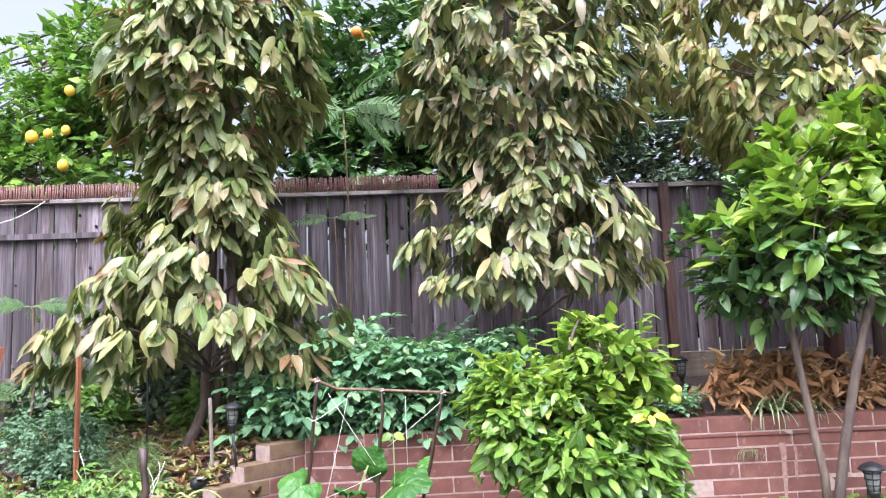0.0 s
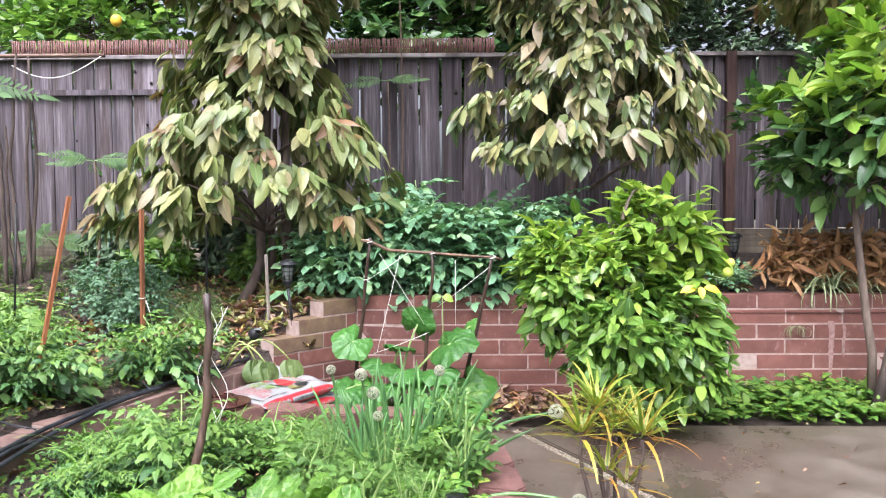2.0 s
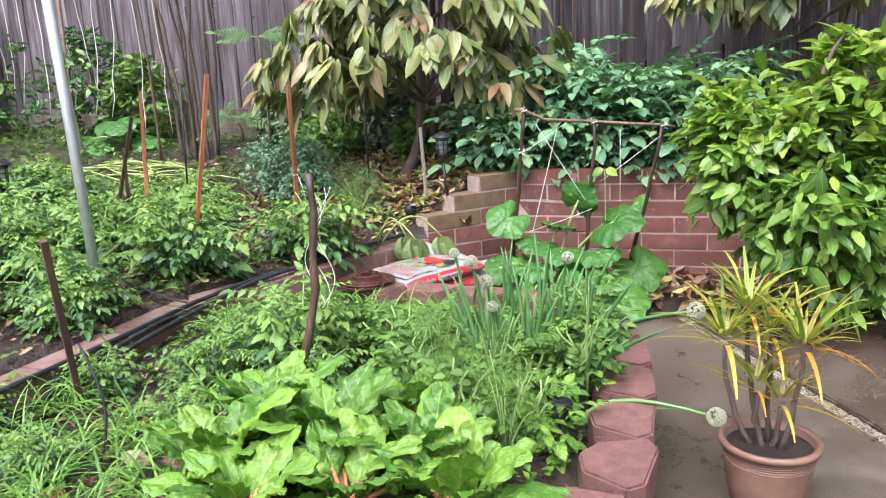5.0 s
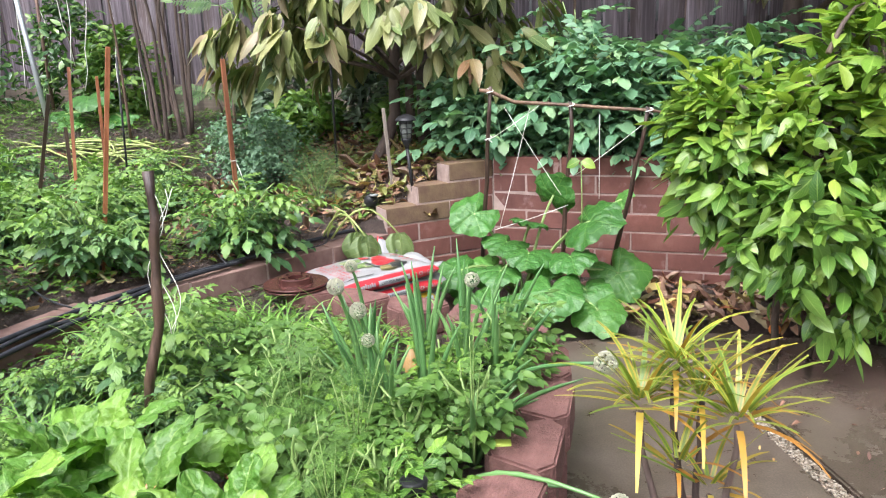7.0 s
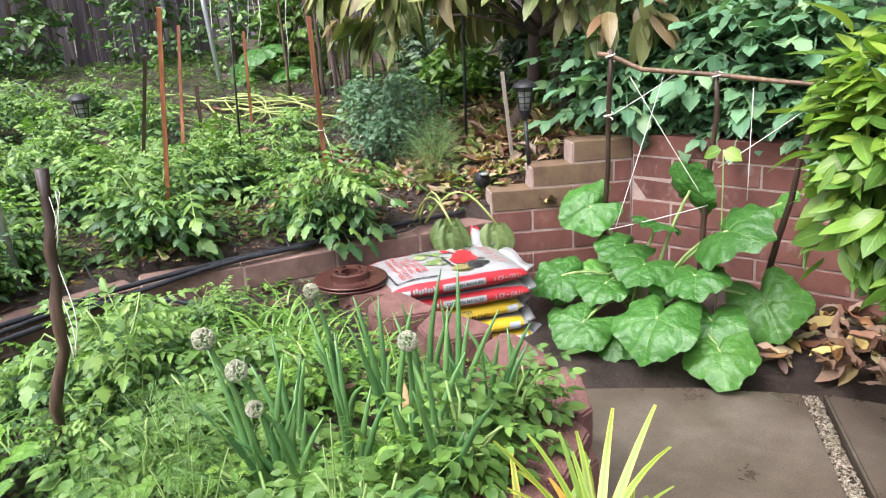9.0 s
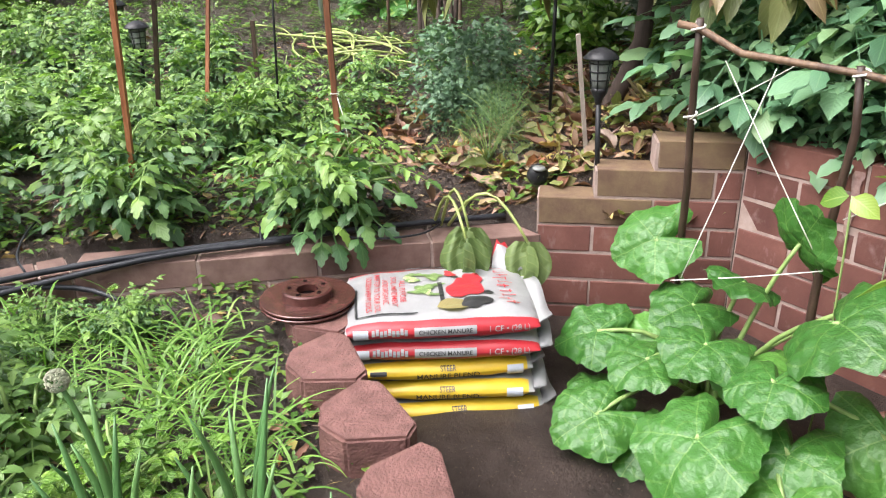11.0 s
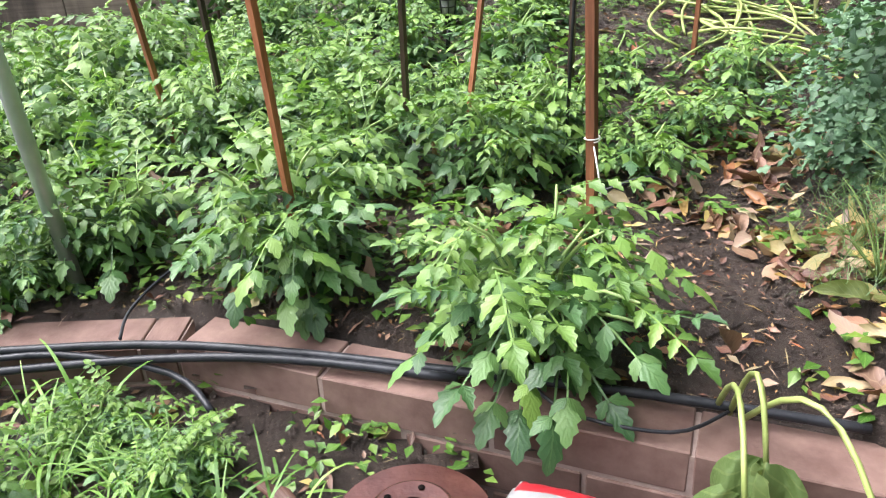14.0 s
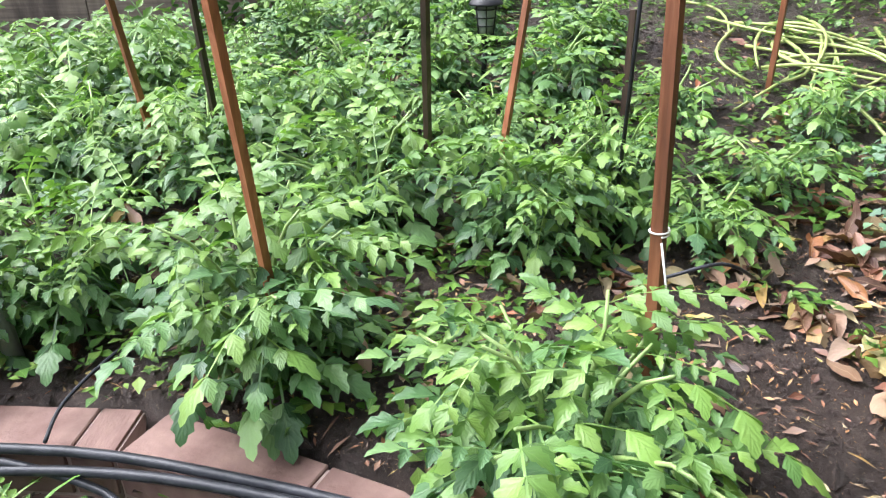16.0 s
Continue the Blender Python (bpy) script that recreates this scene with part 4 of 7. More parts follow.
# low weeds and seedlings over the soil
k = 7500
xs, ys = rng.uniform(-6.3, -1.2, k), rng.uniform(1.6, 7.3, k)
keep = [i for i in range(k) if in_upper(xs[i], ys[i]) and (wob(xs[i], ys[i], 1.6) > 0.02 or xs[i] < -3.6 or ys[i] > 6.1) and not (-2.9 < xs[i] < -1.2 and 4.95 < ys[i] < 6.1 and wob(xs[i], ys[i], 3) < 0.25)]
P = np.array([(xs[i], ys[i], bed_z(xs[i], ys[i]) + rng.uniform(0.0, 0.06)) for i in keep])
P = np.repeat(P, 4, 0) + rng.normal(0, 0.02, (len(P) * 4, 3)) * (1, 1, 0.4)
D = unit(rng.normal(0, 1, (len(P), 3)) * (1, 1, 0.2) + (0, 0, 0.35))
tagged(part("weeds", mixed([lance(2, 0.33, 0.25, 0.3), lance(2, 0.28, 0.3, 0.2)], P, D, np.tile((0.05, 0.0, 1.0), (len(P), 1)), rng.uniform(0.018, 0.055, len(P))), L_COVER),
       "low green weeds and seedlings on the soil", "weeds", kind="stuff")


def grass_clump(base, n, length, mat, label, name="grass_clump", wide=0.010, up=0.9, droop=0.6, spread=0.06, cat="grass"):
    t = thing(name, base, label, cat)
    P = np.array(base) + rng.normal(0, spread, (n, 3)) * (1, 1, 0)
    D = unit(np.c_[rng.normal(0, 0.55, n), rng.normal(0, 0.55, n), np.full(n, up)])
    N = unit(np.c_[-D[:, :2] * D[:, 2:], 1 - D[:, 2] ** 2] + 1e-3)
    S = length * rng.uniform(0.6, 1.15, n)
    for q, kind in enumerate((blade(6, wide, droop), blade(6, wide * 0.8, droop * 0.6), blade(6, wide, droop * 1.3))):
        part("tuft", placed(kind, P[q::3], D[q::3], N[q::3], S[q::3]), mat, t)
    return t


for i, (x, y) in enumerate(((-1.75, 3.90), (-1.58, 4.10), (-1.42, 3.98), (-1.66, 3.70), (-1.20, 3.92), (-1.85, 3.62), (-1.40, 3.70), (-1.05, 4.05), (-1.62, 3.45), (-0.9, 3.98),
                            (-1.62, 2.35), (-1.85, 2.15), (-1.4, 2.2), (-2.1, 2.35), (-1.2, 2.12), (-1.95, 2.6), (-1.55, 2.6), (-1.35, 2.45), (-1.75, 2.75), (-2.05, 2.85), (-1.5, 3.0))):
    grass_clump((x, y, front_z(x, y)), 70, 0.19 + 0.04 * (i % 3), L_GRASS, "arching clump of bright green grass", wide=0.017, droop=0.7)


def chard(x, y, n, size, label="broad crinkled green chard plant with red-veined stalks"):
    """Chard: each big leaf a part of its own, with its stalk."""
    z = front_z(x, y)
    t = thing("chard_plant", (x, y, z), label, "chard", "chard plants")
    for i in range(n):
        a = i * 2.399 + rng.uniform(-0.3, 0.3)
        up = 0.5 + 1.3 * (i / n)
        d = unit(np.array((math.cos(a), math.sin(a), up * rng.uniform(0.7, 1.5))))
        st = size * rng.uniform(0.4, 0.7)
        tip = np.array((x, y, z)) + d * st
        stk = part("stalk", tube(curve_pts((x, y, z), tip, (0, 0, 0.01), 4), np.linspace(0.009, 0.006, 4), 6), M_CHARDSTEM, t, "red chard stalk")
        part("leaf", placed(broad(22, 14, 0.29, rng.uniform(0.10, 0.6), 0.048, i * 1.7 + x), [tip - d * 0.02], [d + (0, 0, 0.2)], [(-d[0] * 0.6, -d[1] * 0.6, 1.0)], [size * rng.uniform(0.62, 1.05)]), L_CHARD, stk, "broad crinkled green leaf")
    return t


M_CHARDSTEM = plain_mat("chard_stalk", (0.30, 0.10, 0.05), (0.45, 0.24, 0.10), 0.4, 20.0)
for x, y, n, s in ((-0.95, 2.72, 17, 0.235), (-1.22, 2.86, 13, 0.21), (-0.80, 2.48, 13, 0.20), (-0.64, 2.68, 13, 0.19), (-0.78, 2.95, 12, 0.18), (-1.20, 2.55, 12, 0.20), (-0.52, 2.52, 12, 0.18), (-1.02, 2.36, 12, 0.20)):
    chard(x, y, n, s)

# onions gone to flower
M_BLOOM = plain_mat("white_onion_bloom", (0.62, 0.63, 0.42), (0.80, 0.79, 0.60), 0.7, 80.0, bump_amt=1.0, dist=0.02)


def onion(x, y, h, bend, flower=0.0, n=5):
    z = front_z(x, y)
    t = thing("onion_plant", (x, y, z), "blue-green onion stalks" + (" with a round white flower head" if flower else " with hollow leaves"), "onion", "onion plants")
    for i in range(n):
        a = i * 2.4 + x * 9
        tip = (x + bend[0] * (0.4 + 0.3 * i / n) + rng.uniform(0.03, 0.15) * math.cos(a), y + bend[1] * (0.4 + 0.3 * i / n) + rng.uniform(0.03, 0.15) * math.sin(a), z + h * rng.uniform(0.4, 0.95))
        part("leaf", tube(curve_pts((x + 0.01 * math.cos(a), y + 0.01 * math.sin(a), z - 0.01), tip, (-0.012 * math.cos(a), -0.012 * math.sin(a), 0.025), 7), (0.007, 0.009, 0.0095, 0.0085, 0.007, 0.005, 0.0014), 7), L_ONION, t)
    if flower:
        top = (x + bend[0], y + bend[1], z + h)
        fst = part("flower_stalk", tube(curve_pts((x, y, z - 0.01), top, (bend[0] * -0.15, bend[1] * -0.15, 0.06), 8), (0.007, 0.010, 0.011, 0.009, 0.007, 0.006, 0.005, 0.004), 7), L_ONION, t)
        q = 240
        d = unit(rng.normal(0, 1, (q, 3)))
        part("flower_head", placed(ico, np.array(top) + d * flower * 0.8, d, rng.normal(0, 1, (q, 3)), np.full(q, flower * 0.14)), M_BLOOM, fst, "round white flower head")
    return t


for x, y, h, b, f in ((-0.60, 3.36, 0.42, (-0.01, -0.08), 0.027), (-0.58, 3.40, 0.33, (-0.015, -0.10), 0.022), (-0.62, 3.33, 0.50, (-0.03, -0.09), 0.027), (-0.42, 3.60, 0.43, (0.05, -0.06), 0.026), (-0.36, 3.42, 0.355, (0.42, -0.18), 0.033),
                      (-0.30, 3.15, 0.09, (0.42, -0.07), 0.033), (-0.80, 3.72, 0.42, (-0.03, -0.05), 0.024), (-0.46, 3.74, 0.52, (0.03, 0.0), 0.0), (-0.38, 3.80, 0.50, (0.08, -0.05), 0.0), (-0.52, 3.87, 0.52, (0.03, 0.02), 0.0), (-0.33, 3.58, 0.44, (0.22, -0.16), 0.0),
                      (-0.58, 3.68, 0.55, (-0.02, 0.0), 0.0), (-0.68, 3.46, 0.46, (-0.05, 0.0), 0.0), (-0.50, 3.47, 0.48, (0.05, 0.0), 0.0), (-0.68, 3.92, 0.46, (-0.05, 0.02), 0.0), (-0.40, 3.97, 0.40, (0.0, -0.03), 0.0), (-0.30, 3.30, 0.36, (0.15, -0.10), 0.0)):
    onion(x, y, h, b, f)


def feather(name, x, y, z, h, n, mat, label, spread=0.14, size=0.16, base_drop=0.0):
    """Feathery fronds: stalks with many hair-thin leaflets."""
    t = thing(name, (x, y, z), label, "herb")
    fine = pinnate(5, lance(1, 0.11, 0, 0.1), 0.42, 0.8, True, 0.5, 0.5)
    rows = [(v, sg) for v in np.linspace(0.08, 0.95, 12) for sg in (-1, 1)]
    frond = placed(fine, [(0, v, -0.25 * v * v) for v, sg in rows], [(sg + rng.normal(0, 0.4), 0.6 + rng.normal(0, 0.4), rng.normal(0, 0.6)) for v, sg in rows],
                   [(0.1 * math.sin(20 * v), 0.2, 1) for v, sg in rows], [0.30 * (1.15 - 0.6 * v) for v, sg in rows])
    st, P, D = [], [], []
    for i in range(n):
        a = i * 2.399
        r = spread * rng.uniform(0.2, 1)
        tip = np.array((x + r * math.cos(a), y + r * math.sin(a), z + h * rng.uniform(0.6, 1.0)))
        st.append(tube(curve_pts((x, y, z), tip, (0, 0, 0.04), 5), np.linspace(0.0028, 0.001, 5), 5))
        for u in (0.3, 0.55, 0.8, 1.0):
            P.append(np.array((x, y, z)) * (1 - u) + tip * u)
            D.append((math.cos(a + u * 3) * 0.8 + rng.normal(0, 0.4), math.sin(a + u * 3) * 0.8 + rng.normal(0, 0.4), rng.uniform(-0.1, 0.9)))
    part("stalk", joined(*st), M_STEM, t)
    part("plume", placed(frond, P, D, rng.normal(0, 0.4, (len(P), 3)) + (0, 0, 1), size * rng.uniform(0.7, 1.2, len(P))), mat, t)
    return t


for i, (x, y) in enumerate(((-0.62, 3.30), (-0.45, 3.20), (-0.85, 3.15), (-0.40, 2.95), (-0.60, 2.92), (-0.30, 3.30), (-0.42, 3.50), (-1.0, 3.45), (-0.30, 3.62), (-0.50, 3.62), (-0.78, 3.42), (-0.32, 3.85), (-0.95, 3.75), (-1.2, 3.62))):
    leafy_plant("celery_plant", (x, y, front_z(x, y)), 0.24 + 0.05 * (i % 3), 0.13, 8, 6, 0.12, POT_LEAF, L_FENNEL if i % 3 else L_CHARD, "leafy bright green herb plant in the bed", "herb", "leafy herbs")
for x, y, h in ((-0.78, 3.22, 0.34), (-0.55, 3.10, 0.34), (-0.68, 3.02, 0.30), (-0.45, 2.80, 0.32)):
    feather("fennel_plant", x, y, front_z(x, y), h, 9, L_FENNEL, "feathery bright green fennel fronds", 0.12, 0.17)
feather("fennel_plant", -0.27, 3.22, 0.30, 0.42, 4, L_FENNEL, "single tall fennel stalk by the block edging", 0.03, 0.14)
for x, y in ((-2.00, 5.52), (-2.12, 5.70)):
    feather("dill_plant", x, y, bed_z(x, y), 0.26, 13, L_DILL, "wispy grey-green dill plant", 0.22, 0.20)


def kale(x, y, h, label="grey-green curly kale bush"):
    z = bed_z(x, y)
    t = thing("kale_plant", (x, y, z), label, "kale")
    part("stem", tube(curve_pts((x, y, z - 0.02), (x, y, z + h * 0.8), (0.02, 0, 0), 5), np.linspace(0.014, 0.008, 5), 7), M_STEM, t)
    C, O = crown_points(120, (x, y, z), lambda u: 0.24 * math.sin(math.pi * (0.15 + 0.7 * u)) + 0.05, z + 0.08, z + h, 0.3)
    P, D, N, S = tufts(C, O, 14, 0.032, 0.0, 1.0, 0.03)
    part("foliage", mixed([lance(5, 0.38, 0.5, 0.3, jag=0.35), lance(5, 0.36, -0.4, 0.1, jag=0.35)], P, D, N, S), L_KALE, t)
    return t


for x, y, h in ((-2.62, 5.86, 0.48), (-2.82, 6.02, 0.46)):
    kale(x, y, h)

for x, y, h, sp in ((-1.18, 6.12, 0.58, 0.27), (-0.85, 6.2, 0.80, 0.32), (-0.55, 6.15, 0.95, 0.32), (-0.20, 6.15, 0.82, 0.30), (-0.62, 6.5, 0.92, 0.3), (0.02, 6.3, 0.72, 0.27), (-1.0, 6.45, 0.66, 0.25), (0.22, 6.15, 0.95, 0.28)):
    leafy_plant("potato_bush", (x, y, bed_z(x, y)), h, sp, 12, 11, 0.33, BUSH_LEAF, L_POTATO, "tall bushy plant with soft blue-green leaflets", "bush", "blue-green bushes")
for x, y in ((-0.9, 6.06), (-0.5, 6.05), (-0.15, 6.05), (-1.22, 6.12)):
    leafy_plant("potato_bush", (x, y, bed_z(x, y)), 0.26, 0.18, 10, 9, 0.20, BUSH_LEAF, L_POTATO, "low blue-green bush spilling over the brick wall", "bush", "blue-green bushes")
leafy_plant("small_shrub", (1.72, 6.08, bed_z(1.72, 6.08)), 0.22, 0.24, 10, 9, 0.10, POT_LEAF, L_POTATO, "low blue-green shrub behind the brick wall", "shrub")

# far corner shrubs
for x, y, h, sp, mat in ((-5.9, 6.3, 1.0, 0.5, L_CITRUSDARK), (-5.2, 6.9, 0.9, 0.4, L_CITRUSDARK), (-6.2, 5.2, 0.8, 0.45, L_CITRUSDARK), (-4.75, 6.95, 0.75, 0.35, L_COVER), (-6.2, 4.2, 0.7, 0.4, L_COVER), (-6.2, 3.1, 0.9, 0.45, L_CITRUSDARK), (-3.25, 7.1, 0.42, 0.30, L_SMALL), (-2.2, 6.95, 0.40, 0.30, L_SMALL), (-1.45, 6.9, 0.42, 0.30, L_SMALL), (-1.85, 6.6, 0.30, 0.22, L_COVER), (-2.75, 6.75, 0.30, 0.26, L_COVER)):
    t = thing("corner_shrub", (x, y, bed_z(x, y)), "dense green shrub by the board fence", "shrub")
    C, O = crown_points(130, (x, y, 0), lambda u: sp * math.sin(math.pi * (0.2 + 0.7 * u)), bed_z(x, y), bed_z(x, y) + h, 0.3)
    part("stem", tube(curve_pts((x, y, bed_z(x, y) - 0.02), (x, y, bed_z(x, y) + h * 0.8), (0.02, 0, 0), 5), 0.012, 6), M_TWIG, t)
    P, D, N, S = tufts(C, O, 9, 0.075, 0.1, 0.9, 0.03)
    part("crown", mixed(CIT_LEAVES, P, D, N, S), mat, t)


# sumac-like seedlings with long feather leaves
SUMAC = pinnate(11, lance(3, 0.17, 0.15, 0.12), 0.26, 1.0, True, 0.5, 0.7)
for base, top, n, r in (((-0.78, 7.1, 0.95), (-0.78, 7.12, 3.45), 11, 0.72), ((-0.92, 7.15, 0.95), (-0.88, 7.15, 2.48), 4, 0.34), ((-2.95, 6.05, 0.8), (-2.92, 6.0, 1.72), 5, 0.34), ((-3.7, 6.95, 0.9), (-3.75, 6.9, 1.12), 7, 0.40),
                        ((-4.1, 6.3, 0.75), (-4.1, 6.2, 2.35), 6, 0.55)):
    t = thing("sumac_sapling", base, "thin sapling with long feather-like leaves", "sapling", "sumac saplings")
    part("stem", tube(curve_pts(base, top, (0.03, 0, 0), 7), np.linspace(0.012, 0.006, 7), 6), M_TWIG, t)
    for i in range(n):
        a = i * 2.399 + base[0]
        part("leaf", placed(SUMAC, [top], [(math.cos(a), 0.6 * math.sin(a) - 0.2, 0.15 + 0.3 * math.sin(3 * i))], [(0, -1.0, 0.55)], [r * (0.85 + 0.3 * (i % 3) / 3)]), L_SUMAC, t)

# bare brown canes
t = thing("rose_canes", (-3.86, 6.53, 0.72), "cluster of bare upright brown canes", "canes")
for i in range(9):
    a = i * 2.4
    b = (-3.86 + 0.13 * math.cos(a), 6.53 + 0.10 * math.sin(a), 0.68)
    part("cane", tube(curve_pts(b, (b[0] + 0.10 * math.cos(a) - 0.06, b[1] + 0.08 * math.sin(a), 2.3 + 0.35 * math.sin(i * 1.7)), (0.05 * math.sin(i), 0, 0), 8, 0.008), np.linspace(0.018, 0.008, 8), 6), M_BARK, t)

# fallen leaves


def crumpled(n, wide, fold, droop, seed):
    V, F, U = lance(n, wide, fold, droop)
    V = V.copy()
    for v in V:
        q = noise.noise_vector(Vector((v[0] * 7 + seed, v[1] * 4.5, seed)))
        v += np.array(q) * (0.06, 0.05, 0.13)
    return V, F, U


curl = [crumpled(8, 0.21, 0.7, 0.25, 1), crumpled(8, 0.19, -0.6, -0.35, 2), crumpled(8, 0.23, 0.3, 0.5, 3), crumpled(8, 0.17, 1.1, -0.2, 4), crumpled(8, 0.20, 1.5, 0.1, 5), crumpled(8, 0.22, 0.15, 0.1, 6)]


def litter(name, n, area, height, size, label, mat=L_DEAD):
    x0, x1, y0, y1 = area
    x, y = rng.uniform(x0, x1, n), rng.uniform(y0, y1, n)
    ok = [i for i in range(n) if height(x[i], y[i]) is not None]
    P = np.array([(x[i], y[i], height(x[i], y[i]) + rng.uniform(0.004, 0.022)) for i in ok])
    D = unit(rng.normal(0, 1, (len(P), 3)) * (1, 1, 0.22))
    N = unit(rng.normal(0, 0.28, (len(P), 3)) + (0, 0, 1))
    return tagged(part(name, mixed(curl, P, D, N, size * rng.uniform(0.5, 1.25, len(P))), mat), label, "fallen leaves", kind="stuff")


litter("leaf_litter", 2700, (-3.1, -1.0, 4.9, 6.9), lambda x, y: bed_z(x, y) if in_upper(x, y) and (y > 5.45 or wob(x, y, 3.0) > 0.12) and wob(x, y, 2.0) > -0.34 else None, 0.10, "fallen brown and yellow avocado leaves on dark soil")
litter("leaf_litter", 420, (-5.0, -1.7, 2.5, 5.2), lambda x, y: bed_z(x, y) if in_upper(x, y) else None, 0.095, "scattered brown leaves between the tomato plants")
litter("leaf_litter", 330, (-2.3, -1.0, 5.4, 6.5), lambda x, y: bed_z(x, y) + 0.01 if in_upper(x, y) else None, 0.105, "fallen pale yellow-green avocado leaves by the lantern", L_PALE)
litter("leaf_litter", 330, (-0.35, 1.15, 5.22, 5.83), lambda x, y: 0.05, 0.12, "fallen brown leaves at the foot of the brick wall")
litter("leaf_litter", 150, (1.2, 4.5, 5.95, 6.9), lambda x, y: bed_z(x, y), 0.12, "fallen brown leaves under the citrus trees")
litter("leaf_litter", 60, (-2.2, -0.6, 2.3, 4.3), lambda x, y: front_z(x, y) if in_front(x, y) else None, 0.11, "few dry leaves among the vegetables")
litter("leaf_litter", 130, (0.4, 3.5, 3.6, 5.3), lambda x, y: 0.0 if wob(x, y, 3) > 0.0 else None, 0.035, "few small leaves on the patio")

# crumbs of soil, bark and small debris
k = 10000
xs, ys = rng.uniform(-4.6, -1.3, k), rng.uniform(2.6, 6.6, k)
keep = [i for i in range(k) if in_upper(xs[i], ys[i])]
P = np.array([(xs[i], ys[i], bed_z(xs[i], ys[i])) for i in keep])
tagged(part("soil_crumbs", placed(octa, P, rng.normal(0, 1, (len(P), 3)), rng.normal(0, 1, (len(P), 3)), rng.gamma(2.0, 0.0042, len(P)) + 0.003), M_SOIL, smooth=False), "crumbs of dark soil on the bed", "soil", kind="stuff")
k = 8000
xs, ys = rng.uniform(-4.4, -1.3, k), rng.uniform(3.0, 6.4, k)
keep = [i for i in range(k) if in_upper(xs[i], ys[i])]
P = np.array([(xs[i], ys[i], bed_z(xs[i], ys[i]) + 0.006) for i in keep])
tagged(part("plant_debris", mixed([lance(2, 0.10, 0.3, 0.1), lance(2, 0.03, 0.2, 0.2), lance(2, 0.25, 0.6, -0.2)], P, unit(rng.normal(0, 1, (len(P), 3)) * (1, 1, 0.15)), unit(rng.normal(0, 0.3, (len(P), 3)) + (0, 0, 1)), rng.gamma(2.0, 0.011, len(P)) + 0.010), L_DEAD),
       "scraps of dry leaf and twig on the soil", "debris", kind="stuff")

k = 11000
xs, ys = rng.uniform(-2.9, -1.45, k), rng.uniform(3.9, 5.9, k)
keep = [i for i in range(k) if in_upper(xs[i], ys[i])]
P = np.array([(xs[i], ys[i], bed_z(xs[i], ys[i])) for i in keep])
tagged(part("soil_crumbs", placed(octa, P, rng.normal(0, 1, (len(P), 3)), rng.normal(0, 1, (len(P), 3)), rng.gamma(2.0, 0.0018, len(P)) + 0.002), M_SOIL, smooth=False), "fine dark crumbs of soil and bark", "soil", kind="stuff")
k = 5000
xs, ys = rng.uniform(-2.9, -1.45, k), rng.uniform(3.9, 5.9, k)
keep = [i for i in range(k) if in_upper(xs[i], ys[i])]
P = np.array([(xs[i], ys[i], bed_z(xs[i], ys[i]) + 0.005) for i in keep])
tagged(part("plant_debris", mixed([lance(2, 0.06, 0.3, 0.1), lance(2, 0.03, 0.2, 0.2), lance(2, 0.2, 0.6, -0.2)], P, unit(rng.normal(0, 1, (len(P), 3)) * (1, 1, 0.2)), unit(rng.normal(0, 0.3, (len(P), 3)) + (0, 0, 1)), rng.gamma(2.0, 0.0035, len(P)) + 0.005), L_DEADPALM),
       "tiny pale straw and bark scraps on the soil", "debris", kind="stuff")

k = 9000
xs, ys = rng.uniform(-2.6, -0.2, k), rng.uniform(1.9, 4.6, k)
keep = [i for i in range(k) if in_front(xs[i], ys[i])]
P = np.array([(xs[i], ys[i], front_z(xs[i], ys[i])) for i in keep])
tagged(part("soil_crumbs", placed(octa, P, rng.normal(0, 1, (len(P), 3)), rng.normal(0, 1, (len(P), 3)), rng.gamma(2.0, 0.003, len(P)) + 0.002), M_SOIL, smooth=False), "crumbs of dark soil among the vegetables", "soil", kind="stuff")
P = P[::3] + (0.0, 0.0, 0.006)
tagged(part("plant_debris", mixed([lance(2, 0.10, 0.3, 0.1), lance(2, 0.03, 0.2, 0.2), lance(2, 0.25, 0.6, -0.2)], P, unit(rng.normal(0, 1, (len(P), 3)) * (1, 1, 0.15)), unit(rng.normal(0, 0.3, (len(P), 3)) + (0, 0, 1)), rng.gamma(2.0, 0.011, len(P)) + 0.010), L_DEAD),
       "scraps of dry leaf and straw among the vegetables", "debris", kind="stuff")
P = np.repeat(P[::2], 4, 0) + rng.normal(0, 0.02, (len(P[::2]) * 4, 3)) * (1, 1, 0.4) + (0, 0, 0.02)
tagged(part("weeds", mixed([lance(2, 0.33, 0.25, 0.3), lance(2, 0.28, 0.3, 0.2)], P, unit(rng.normal(0, 1, (len(P), 3)) * (1, 1, 0.2) + (0, 0, 0.35)), np.tile((0.05, 0.0, 1.0), (len(P), 1)), rng.uniform(0.015, 0.045, len(P))), L_COVER),
       "low green weeds between the vegetables", "weeds", kind="stuff")

